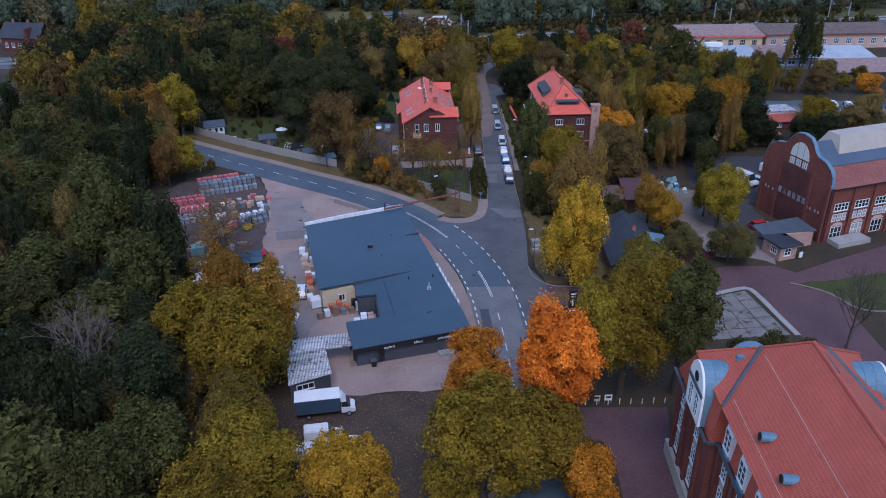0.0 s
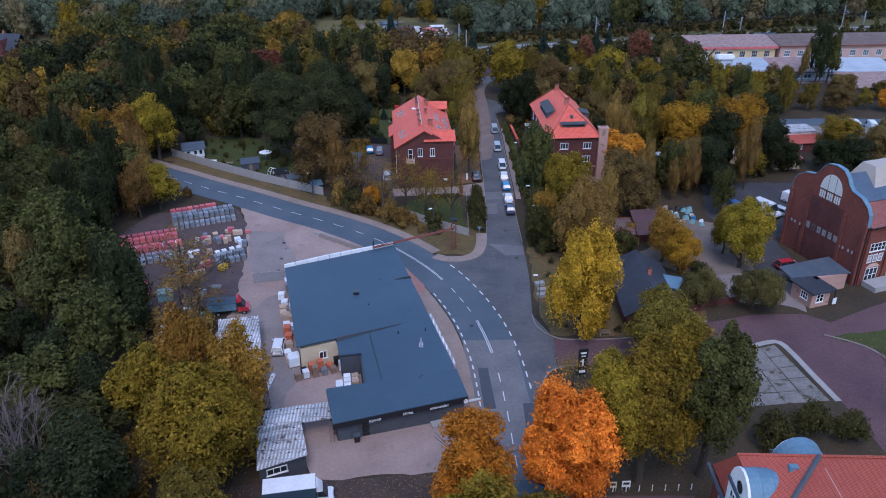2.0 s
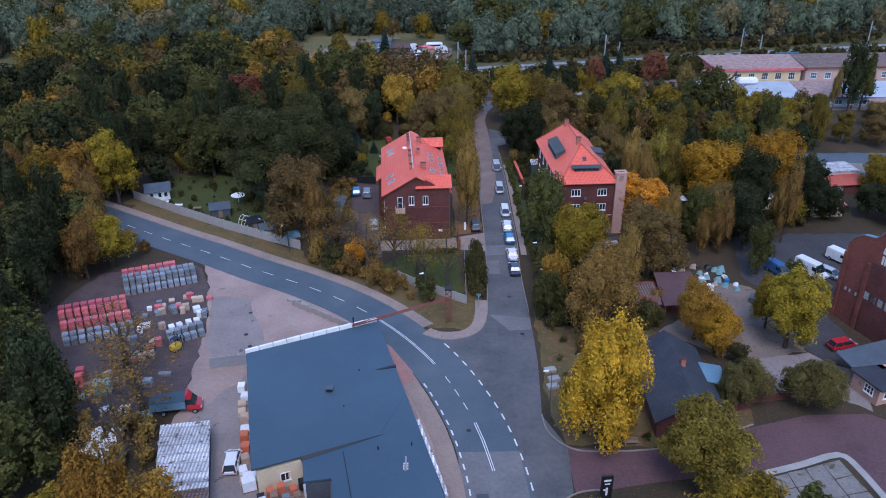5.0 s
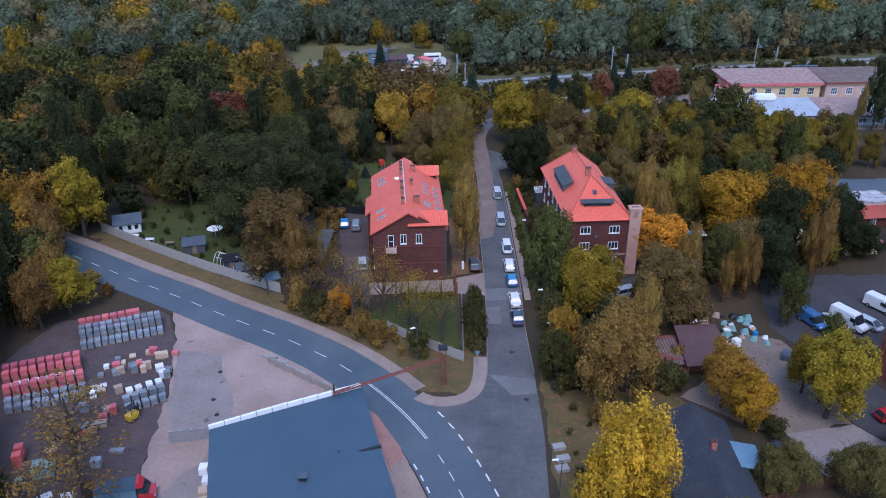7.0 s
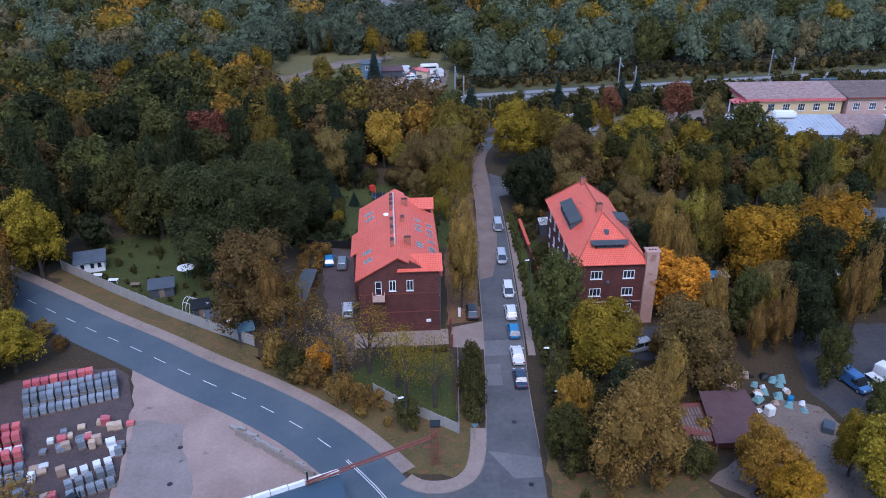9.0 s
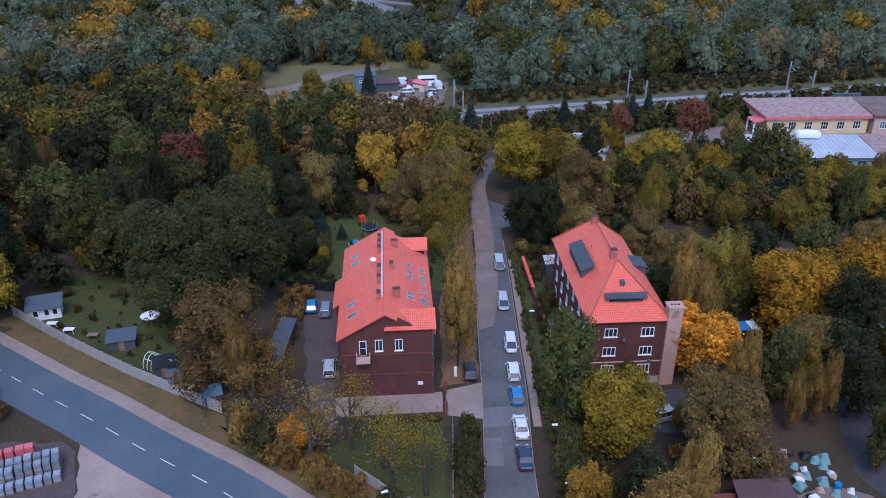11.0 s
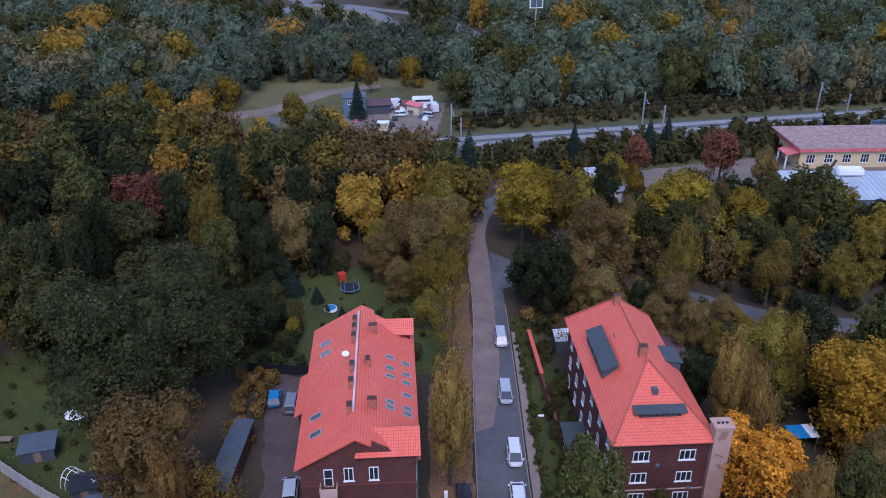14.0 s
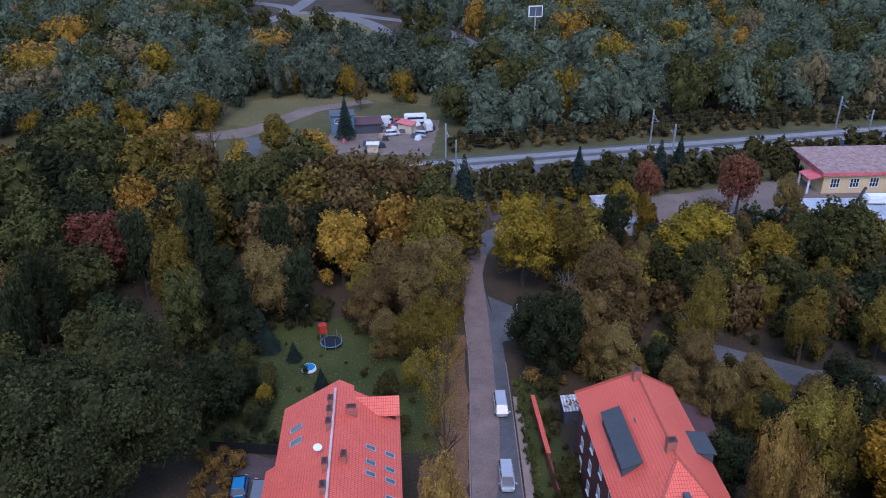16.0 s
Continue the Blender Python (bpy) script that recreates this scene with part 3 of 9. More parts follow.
patch("dirt_road", [(-180, 302), (-93, 308), (-78, 310.5), (-55, 317), (-36, 321), (-30, 328), (-19, 344), (-4, 352), (-6, 355), (-24, 348), (-36, 330), (-56, 321.5), (-79, 314), (-94, 312), (-180, 306)], 0.012, gravel, "pale dirt track", "road")
patch("dirt_road", [(-36, 321), (-31, 321), (-29, 296), (-34, 296)], 0.013, asphalt, "dark track to the level crossing", "road")
patch("railway_bank", [(-270, 300), (-120, 300), (-40, 297), (14, 276), (60, 277), (100, 286), (260, 312), (260, 372), (132, 346), (70, 334), (26, 340), (18, 366), (-44, 368), (-60, 336), (-130, 330), (-270, 322)], 0.006, rough_grass, "rough green and brown grass along the railway", "verge")
patch("meadow", [(-46, 333), (-36, 330), (-24, 348), (-6, 355), (12, 347), (14, 362), (-20, 366), (-46, 352)], 0.01, meadow, "yellowish rough meadow", "meadow")
patch("meadow", [(-60, 455), (-46, 500), (-26, 495), (-8, 460), (-12, 432), (-36, 430)], 0.01, meadow, "dry yellow grass mound inside a road loop", "meadow")
patch("wreck_yard", [(-16, 308), (12, 306), (15, 334), (-12, 340)], 0.014, gravel, "messy junk yard ground", "yard")
patch("meadow", [(22, 476), (60, 470), (112, 474), (116, 500), (66, 504), (24, 502)], 0.01, far_field, "brownish fallow field beyond the woods", "meadow")
LOOP = smooth_line([(-130, 560), (-60, 520), (-52, 500), (-40, 500), (-26, 492), (-12, 472), (-4, 448), (-4, 425)])
solid("ring_road", strip(LOOP, -3.5, 3.5, -0.2, 0.03), asphalt_pale, "grey access road curving round a mound", "road", kind="structure")
solid("ring_road", strip(smooth_line([(-70, 452), (-62, 468), (-52, 498), (-46, 540), (-40, 600)]), -3.5, 3.5, -0.2, 0.034), asphalt_pale, "grey access road", "road", kind="structure")
solid("ring_road", strip(smooth_line([(-30, 500), (-7, 484), (13, 468), (32, 424), (40, 400)]), -3.0, 3.0, -0.2, 0.037), asphalt_pale, "grey slip road", "road", kind="structure")
solid("far_road", strip(smooth_line([(-260, 420), (-136, 398), (-112, 392), (-74, 404), (-60, 440)]), -4, 4, -0.2, 0.03), asphalt, "far grey road among trees", "road", kind="structure")

# ---- trees ----
GOLD = (1 + 5 ** 0.5) / 2
ICO_V = np.array([(a, b, 0) for a in (-1, 1) for b in (-GOLD, GOLD)] + [(0, a, b) for a in (-1, 1) for b in (-GOLD, GOLD)] + [(b, 0, a) for a in (-1, 1) for b in (-GOLD, GOLD)]) / (1 + GOLD ** 2) ** 0.5
ICO_F = np.array([(i, j, k, k) for i in range(12) for j in range(i) for k in range(j) if max(np.linalg.norm(ICO_V[a] - ICO_V[b]) for a, b in ((i, j), (j, k), (i, k))) < 1.2])


def crown_data(rng, R, HZ, zc, clumps, leaves, size, form="round"):
    """Vertices and triangles of a crown: boughs of many small leaves, with an uneven outline and gaps."""
    total = clumps * leaves
    if form == "cone":
        h = 1 - 2 * rng.uniform(size=total) ** 0.5
        a = rng.uniform(0, 2 * math.pi, size=total)
        tier = np.floor((h + 1) * 4.5)
        saw = (h + 1) * 4.5 - tier
        bough = 0.66 + 0.34 * np.abs(np.cos(a * 3.5 + tier * 1.7)) ** 0.6
        rad = R * (0.52 - 0.5 * h) * (1.08 - 0.34 * saw) * bough * rng.uniform(0.8, 1.06, size=total)
        P = np.stack([rad * np.cos(a), rad * np.sin(a), zc + HZ * h - 0.05 * rad], 1)
        e = np.stack([np.cos(a), np.sin(a), 0.5 + 0 * a], 1)
        core_c, core_r = [np.array([0, 0, zc + HZ * k]) for k in (-0.7, -0.35, 0.0, 0.35)], [np.array([R * (0.4 - 0.4 * k)] * 2 + [HZ * 0.3]) for k in (-0.7, -0.35, 0.0, 0.35)]
    else:
        nl = max(8, int(3.0 * clumps ** 0.5))
        k = np.arange(nl) + 0.5
        up = 1 - 1.75 * k / nl
        a = k * 2.39996 + rng.normal(size=nl) * 0.35
        ring = np.sqrt(np.maximum(0.0, 1 - up ** 2))
        up = np.clip(up + rng.normal(size=nl) * 0.16, -0.85, 1.0)
        reach = np.minimum(rng.uniform(0.55, 1.16, size=nl), np.where(up > 0.55, 0.92, 1.2)) * (1 - (0.3 if form == "tall" else 0.1) * np.maximum(0, up))
        swing = 1 + 0.16 * np.cos(a * 2 + rng.uniform(0, 6.3)) + 0.10 * np.cos(a * 3 + rng.uniform(0, 6.3))
        C = np.stack([ring * np.cos(a) * R * 0.70, ring * np.sin(a) * R * 0.70, up * HZ * 0.76], 1) * (reach * swing)[:, None]
        rl = R * rng.uniform(0.22, 0.46, size=nl) * (20 / nl) ** 0.33
        S = np.stack([rl, rl, rl * rng.uniform(0.8, 1.25, size=nl) * min(1.35, max(0.85, (HZ / R) ** 0.6))], 1)
        m = int(total * 2.6)
        j = rng.choice(nl, size=m, p=rl ** 2 / (rl ** 2).sum())
        e = rng.normal(size=(m, 3))
        e /= np.linalg.norm(e, axis=1)[:, None]
        e[:, 2] = np.where(rng.uniform(size=m) < 0.5, np.abs(e[:, 2]), e[:, 2])
        waves = rng.normal(size=(5, 3)) * (2 * math.pi / (0.34 * R)) * 0.62
        P0 = C[j] + e * S[j]
        tuft = np.cos(P0 @ waves.T + rng.uniform(0, 6.3, size=5)).sum(1) / 2.2
        out = 1 + 0.17 * tuft + rng.uniform(-0.22, 0.10, size=m)
        out = np.where(rng.uniform(size=m) < 0.10, out + rng.uniform(0.05, 0.32, size=m), out)
        if form == "thin":
            out = rng.uniform(0.1, 1.15, size=m) ** 0.6
        P = C[j] + e * S[j] * out[:, None]
        if form == "weep":
            P[:, 2] -= rng.uniform(0, 0.12, size=m) * HZ
        depth = np.min(np.linalg.norm((P[:, None, :] - C[None]) / S[None], axis=2) + 9.0 * (np.arange(nl)[None] == j[:, None]), axis=1)
        keep = (depth > 0.82) & ((tuft > -0.45) | (rng.uniform(size=m) < 0.3)) if form != "thin" else np.full(m, True)
        P, e = P[keep][:total], e[keep][:total]
        P = P + np.array([0, 0, zc])
        core_c, core_r = (np.concatenate([C, [[0, 0, 0], [0, 0, HZ * 0.3]]]) + np.array([0, 0, zc]), np.concatenate([S * 0.7, [[R * 0.5, R * 0.5, HZ * 0.5], [R * 0.36, R * 0.36, HZ * 0.4]]])) if form != "thin" else ([], [])
    wide, tall = np.quantile(np.linalg.norm(P[:, :2], axis=1), 0.96) / R, np.quantile(np.abs(P[:, 2] - zc), 0.97) / HZ
    fit = np.array([1 / wide, 1 / wide, 1 / tall])
    P = (P - np.array([0, 0, zc])) * fit + np.array([0, 0, zc])
    core_c = [(c - np.array([0, 0, zc])) * fit + np.array([0, 0, zc]) for c in core_c]
    core_r = [r * fit for r in core_r]
    m = len(P)
    nrm = e + rng.normal(size=(m, 3)) * 0.6 + np.array([0, 0, 0.25])
    nrm /= np.linalg.norm(nrm, axis=1)[:, None]
    lean = rng.normal(size=(m, 3)) + (np.array([0, 0, 1.5]) if form == "weep" else 0.0)
    t = lean - nrm * (lean * nrm).sum(1)[:, None]
    t /= np.linalg.norm(t, axis=1)[:, None]
    s = np.cross(nrm, t)
    a = size * rng.uniform(0.6, 1.25, size=(m, 1)) * (1.05 if form == "weep" else 1.0)
    b = a * rng.uniform(0.5, 0.8, size=(m, 1)) * (0.6 if form == "weep" else 1.0)
    V = [np.stack([P + t * a * 1.1, P - t * a * 0.7 + s * b, P - t * a * 0.7 - s * b], 1).reshape(-1, 3)]
    Q, n = [np.arange(3 * m).reshape(-1, 3)[:, [0, 1, 2, 2]]], 3 * m
    # shaded twigs and leaves inside each bough
    for c, r in zip(core_c, core_r):
        V.append(c + ICO_V * r * rng.uniform(0.75, 1.05, size=(12, 1)))
        Q.append(ICO_F + n)
        n += 12
    return np.concatenate(V), np.concatenate(Q)


def leaf_mesh(name, V, Q, material):
    me = bpy.data.meshes.new(name)
    me.from_pydata(V.tolist(), [], [tuple(q[:3]) if q[2] == q[3] else tuple(q) for q in Q.tolist()])
    me.materials.append(material)
    return me


def branchwork(f, rng, base, direction, length, radius, depth, spread=0.6):
    tip = Vector(base) + Vector(direction) * length
    f.tube(base, tip, radius, radius * 0.6, 5 if depth > 2 else 3)
    if depth <= 0:
        return
    for _ in range(3 if depth > 1 else 4):
        k = rng.uniform(0.45, 1.0)
        d = (Vector(direction) + Vector(rng.normal(size=3)) * spread + Vector((0, 0, 0.2))).normalized()
        branchwork(f, rng, Vector(base).lerp(tip, k), d, length * rng.uniform(0.5, 0.78), radius * 0.6, depth - 1, spread)


KINDS = {  # leaf colour, height, radius, trunk share, clumps, leaves a clump, leaf size, crown form, label
    "oak": ("oak", 20, 11, 0.12, 190, 150, 0.30, "round", "broad dark green oak with a dense crown"),
    "green": ("green", 15, 4.8, 0.14, 46, 84, 0.36, "round", "green leafy deciduous tree"),
    "dark": ("dark", 16, 5.2, 0.12, 46, 84, 0.38, "round", "dark green tree with dense crown"),
    "olive": ("olive", 15, 5.2, 0.15, 60, 125, 0.30, "round", "olive-yellow tree turning in autumn"),
    "park": ("olive", 17, 4.6, 0.36, 60, 130, 0.28, "round", "tall yellow-green park tree on a bare trunk"),
    "park_green": ("green", 17, 4.6, 0.36, 60, 130, 0.29, "round", "tall green park tree on a bare trunk"),
    "yellow": ("yellow", 14, 5.4, 0.05, 60, 125, 0.30, "round", "golden yellow autumn tree with full crown"),
    "orange": ("orange", 15, 4.6, 0.2, 66, 150, 0.26, "tall", "bright orange autumn maple by the road"),
    "amber": ("amber", 14, 4.8, 0.15, 52, 110, 0.30, "round", "amber autumn tree with full crown"),
    "gold": ("gold", 14, 4.8, 0.15, 52, 110, 0.30, "round", "golden autumn tree with full crown"),
    "brown": ("brown", 13, 5.4, 0.10, 58, 105, 0.26, "round", "brownish autumn tree losing its leaves"),
    "sparse": ("olive", 13, 3.6, 0.28, 40, 62, 0.17, "thin", "thin yellowing tree with bare branches"),
    "red": ("red", 11, 3.6, 0.25, 46, 100, 0.27, "round", "rust-red autumn tree with round crown"),
    "spruce": ("conifer", 14, 3.2, 0.06, 60, 70, 0.28, "cone", "dark conical spruce with drooping boughs"),
    "birch": ("moss", 14, 4.2, 0.12, 48, 110, 0.22, "tall", "yellowing birch with an airy crown"),
    "willow": ("willow", 7, 4.0, 0.18, 52, 130, 0.22, "weep", "small green weeping willow over a wall"),
    "shrub": ("ivy", 4, 2.6, 0.05, 22, 70, 0.25, "round", "dense green garden shrub with small leaves"),
    "bush": ("brown", 3, 2.4, 0.05, 18, 60, 0.2, "round", "low brown autumn bush on grass"),
}
for muted, kind, colour in (("umber", "brown", "umber"), ("moss", "olive", "moss"), ("bare_brown", "sparse", "brown")):
    KINDS[muted] = (colour,) + KINDS[kind][1:]
MUTED = {"brown": "umber", "olive": "moss", "yellow": "olive"}  # duller trees deeper in the woods
TREES = {}
tree_rng = np.random.default_rng(7)


def plant(kind, x, y, h=None, r=None, variant=0, group="", label="", fine=False):
    """A tree of that kind with its foot at (x, y)."""
    kind = MUTED.get(kind, kind) if y > 195 else kind
    col, H, R, share, clumps, leaves, size, form, text = KINDS[kind]
    if form != "cone" and clumps > 40:
        clumps, leaves = int(clumps * (1.7 if fine or y < 165 else 1.2)), int(leaves * 0.8)
    near = x > -32 and y < 236
    key = (kind, variant, fine, near, near and y > 145)
    if form == "thin":
        leaves = leaves // 2
    if fine:
        leaves, size = int(leaves * 1.7), size * 0.66
    elif near and y > 145:
        leaves, size = int(leaves * 1.3), size * 0.74
    elif near:
        leaves, size = int(leaves * 1.3), size * 0.72
    else:
        leaves, size = int(leaves * 0.8), size * 0.92
    h, r = h or H, r or R
    spin = tree_rng.uniform(0, 360)
    m = pose(x, y, -0.05, 0, 0, spin) @ Matrix.Diagonal((r / R, r / R, h / H, 1))
    if key not in TREES:
        rng = np.random.default_rng(sum(map(ord, kind)) * 13 + variant)
        root = thing("shrub" if kind in ("shrub", "bush") else "tree", label or text, "shrub" if kind in ("shrub", "bush") else "tree", m, group)
        z0 = H * share
        hz = (H - z0) / 2
        f = Form()
        f.tube((0, 0, 0), (0.1, 0.05, z0 + hz * 0.6), 0.03 * H if H > 6 else 0.08, 0.012 * H, 8)
        f.tube((0.1, 0.05, z0 + hz * 0.6), (0.15, 0, z0 + hz * 1.5), 0.012 * H, 0.004 * H, 6)
        part("trunk", f, bark_pale if kind == "birch" else bark, root)
        if form != "cone":
            limbs = 7 if fine or form == "thin" else 3
            for k in range(limbs):
                a = 2 * math.pi * k / limbs + rng.uniform(-0.3, 0.3)
                zs = z0 + hz * rng.uniform(-0.15, 0.9)
                g = Form()
                start = Vector((0.05, 0, zs))
                elbow = start + Vector((math.cos(a) * R * 0.35, math.sin(a) * R * 0.35, hz * 0.35))
                g.tube(start, elbow, 0.011 * H, 0.007 * H, 5)
                for _ in range(3):
                    g.tube(elbow, elbow + Vector((math.cos(a) * R * 0.4, math.sin(a) * R * 0.4, hz * 0.35)) + Vector(rng.normal(size=3)) * R * 0.16, 0.006 * H, 0.002 * H, 4)
                part("limb", g, bark_pale if kind == "birch" else bark, root)
        V, Q = crown_data(rng, R, hz, z0 + hz, clumps, leaves, size, form)
        part("crown", leaf_mesh("crown", V, Q, LEAF[col]), None, root)
        TREES[key] = root
        return root
    ob = copy_thing(TREES[key], m)
    if label or group:
        tagged(ob, label, "", group)
    return ob


def bare_tree(x, y, h, seed, label, mat):
    rng = np.random.default_rng(seed)
    root = thing("tree", label, "tree", pose(x, y, 0))
    f = Form()
    f.tube((0, 0, 0), (0.2, 0, h * 0.45), h * 0.013, h * 0.007, 8)
    f.tube((0.2, 0, h * 0.45), (0.1, 0.2, h * 0.8), h * 0.007, h * 0.002, 6)
    part("trunk", f, mat, root)
    big = h > 14
    for k in range(16 if big else 11):
        a = 2.4 * k
        g = Form()
        branchwork(g, rng, (0.18, 0.05, h * (0.16 + 0.03 * k)), Vector((math.cos(a) * 0.62, math.sin(a) * 0.62, 0.95)).normalized(), h * (0.24 - 0.006 * k), h * 0.0042, 4 if big else 3, 0.40)
        part("limb", g, mat, root)
    return root


for kind, x, y, h, r in (
    ("orange", 15.8, 78.3, 17.0, 5.2), ("amber", 6.4, 78.4, 13.5, 4.4), ("olive", 6.3, 65.3, 15.5, 6.4), ("olive", 12.2, 66.5, 12.5, 4.6), ("amber", 17.4, 62.6, 10.0, 3.6),
    ("park", 25.7, 83.2, 18.0, 5.0), ("park", 22.0, 82.2, 16.5, 3.4), ("park_green", 33.2, 84.0, 19.0, 4.8), ("park", 29.8, 86.5, 17.0, 4.2), ("willow", 44.6, 121.2, 6.3, 3.7),
    ("willow", 53.6, 120.6, 7.5, 4.5), ("moss", 34.6, 106.0, 11.5, 5.0), ("bare_brown", 19.5, 93.0, 11.0, 3.6), ("yellow", 24.9, 114.8, 16.6, 5.6), ("gold", 43.6, 136.8, 9.3, 3.4),
    ("olive", 56.3, 134.1, 12.0, 4.3), ("brown", 29.6, 138.4, 14.6, 5.7), ("gold", 23.8, 147.7, 9.0, 2.4), ("green", 22.6, 142.5, 8.3, 2.6), ("olive", 30.4, 159.4, 11.4, 4.8),
    ("umber", 41.5, 156.3, 13.2, 6.0), ("amber", 45.0, 174.4, 11.0, 5.6), ("yellow", 61.6, 185.6, 14.2, 6.9), ("olive", 67.5, 188.5, 15.2, 5.4), ("yellow", 75.1, 189.4, 14.0, 5.4),
    ("dark", 67.0, 177.0, 14.5, 4.6), ("green", 24.9, 166.3, 15.6, 3.9), ("brown", 11.8, 178.8, 17.6, 3.2), ("sparse", 11.9, 203.6, 14.4, 3.4), ("olive", 9.7, 218.3, 11.2, 3.2),
    ("olive", 11.1, 239.1, 13.0, 4.2), ("oak", -26.0, 193.0, 20.0, 11.4), ("umber", -20.2, 173.6, 15.0, 6.2), ("spruce", 18.2, 266.9, 14.8, 3.3), ("spruce", 42.8, 278.9, 11.2, 2.6),
    ("spruce", -13.8, 224.0, 7.0, 2.2), ("spruce", -3.8, 213.4, 7.4, 1.6), ("yellow", 26.9, 241.5, 15.4, 5.5), ("olive", 34.5, 240.3, 15.4, 5.2), ("brown", 38.2, 226.3, 14.1, 5.6),
    ("dark", 27.4, 213.8, 15.3, 5.0), ("birch", 48.4, 217.1, 15.6, 3.5), ("yellow", 56.2, 243.6, 12.6, 6.0), ("dark", 42.1, 213.3, 7.9, 2.7), ("red", 55.4, 271.2, 10.5, 3.2),
    ("red", 72.8, 267.8, 13.2, 4.4), ("brown", 80.8, 263.5, 10.7, 3.1), ("green", 80.5, 240.8, 14.7, 5.3), ("olive", 63.9, 218.0, 15.3, 5.3), ("olive", 74.8, 217.7, 13.1, 4.9),
    ("birch", 53.5, 193.0, 12.5, 4.6), ("gold", -20.8, 90.5, 16.5, 4.4), ("gold", -26.2, 92.0, 15.5, 4.2), ("olive", -23.0, 82.6, 16.6, 4.9), ("moss", -21.8, 73.0, 15.0, 4.8), ("olive", -19.4, 65.6, 11.6, 4.8), ("yellow", -8.3, 63.4, 9.0, 4.8),
    ("bare_brown", -33.5, 113.5, 12.5, 4.6), ("bare_brown", -38.6, 130.5, 10.5, 4.8), ("olive", -32.8, 94.5, 11.6, 4.8), ("bare_brown", -34.0, 122.5, 10.5, 4.6), ("bare_brown", -31.0, 104.5, 11.5, 4.4),
    ("gold", -67.0, 186.3, 14.5, 5.2), ("olive", -60.0, 190.7, 15.0, 4.4), ("brown", -61.5, 178.7, 13.0, 4.1), ("sparse", 3.3, 153.7, 10.7, 3.4), ("sparse", 7.1, 153.6, 10.7, 3.2),
    ("bare_brown", -6.5, 158.5, 11.8, 4.4), ("sparse", -2.0, 161.5, 10.5, 3.6), ("dark", 25.4, 219.5, 11.9, 4.6), ("spruce", 46.2, 198.1, 9.5, 2.3), ("birch", 56.1, 192.9, 12.2, 4.0),
    ("olive", 55.4, 139.4, 10.7, 3.0), ("yellow", 45.5, 133.2, 7.6, 3.2), ("green", 38.2, 140.6, 6.0, 3.0), ("green", 60.8, 156.4, 9.2, 3.1), ("brown", 52.9, 163.5, 6.5, 2.6),
    ("dark", 62.0, 166.0, 12.0, 4.6), ("brown", 70.0, 168.5, 11.5, 4.4), ("green", 54.0, 170.5, 10.0, 3.6), ("brown", 46.8, 180.6, 10.5, 3.8), ("dark", 78.0, 178.0, 12.0, 4.8),
    ("green", 63.4, 148.5, 6.5, 2.3), ("spruce", 62.0, 286.2, 10.0, 2.4), ("spruce", 66.5, 287.0, 10.5, 2.4), ("spruce", 64.8, 259.5, 7.0, 2.2), ("spruce", 78.0, 258.5, 7.0, 2.4),
    ("brown", 100.0, 236.0, 9.0, 4.0), ("yellow", 48.5, 264.5, 9.0, 3.0), ("olive", 84.5, 228.0, 12.5, 5.0), ("olive", 92.5, 224.0, 12.0, 5.0),
):
    plant(kind, x, y, h, r, fine=y < 126 and x > -30)
for x, y, h, r in ((-12.5, 161.0, 4.6, 2.4), (26.2, 174.5, 2.4, 1.3), (26.4, 178.5, 2.6, 1.4), (26.0, 182.0, 2.2, 1.3), (25.2, 190.5, 2.0, 1.2), (26.0, 193.5, 3.0, 1.5), (-33, 191, 2.2, 1.3), (-40, 189.5, 1.8, 1.2), (-45, 192, 2.4, 1.4), (-48.5, 195, 2.6, 1.6), (-37, 195, 3.2, 1.8), (-30.5, 186, 2.2, 1.5), (-24, 178, 3.0, 1.8), (-42.5, 199, 3.4, 2.0), (-52, 199.5, 3.2, 2.0), (1.5, 207, 2.6, 1.5), (5.5, 212, 3.0, 1.7), (-12, 206.5, 2.6, 1.6), (7.5, 204, 2.2, 1.4), (-6, 232, 3.0, 1.8), (11.7, 153.5, 4.6, 1.6), (11.8, 157.0, 4.4, 1.7), (12.4, 161.5, 4.2, 1.6), (3.4, 149.7, 4.0, 2.2), (27.6, 195.5, 2.6, 1.8),
                   (34.8, 174.6, 3.6, 2.0), (24.0, 152.5, 5.0, 2.2), (24.2, 158.5, 4.6, 2.2), (37.5, 140.8, 4.2, 2.2), (47.8, 130.6, 3.0, 2.0), (25.6, 186.5, 2.2, 1.4), (-15.0, 210.0, 3.0, 1.6), (-10.5, 212.0, 4.6, 1.4),
                   (43.5, 88.5, 4.6, 2.6), (48.5, 90.0, 4.8, 2.8), (53.0, 89.0, 4.2, 2.6), (20.0, 70.2, 3.2, 1.8)):
    plant("shrub", x, y, h, r)
bare_tree(-41.5, 80.2, 20.5, 3, "brownish leafless tree with a wide fan of twigs", twig_bark)
bare_tree(61.5, 93.5, 15.0, 5, "dark leafless tree with heavy crooked limbs", bark)
bare_tree(-9.0, 163.5, 11.0, 8, "small bare tree beside a front garden", bark)
bare_tree(0.0, 160.5, 9.0, 9, "small bare tree beside a front garden", bark)
bare_tree(33.0, 234.0, 9.0, 10, "grey bare tree beside a lay-by", bark_pale)


def inside(p, poly):
    x, y = p
    c = False
    for i in range(len(poly)):
        (x0, y0), (x1, y1) = poly[i], poly[i - 1]
        if (y0 > y) != (y1 > y) and x < (x1 - x0) * (y - y0) / (y1 - y0) + x0:
            c = not c
    return c


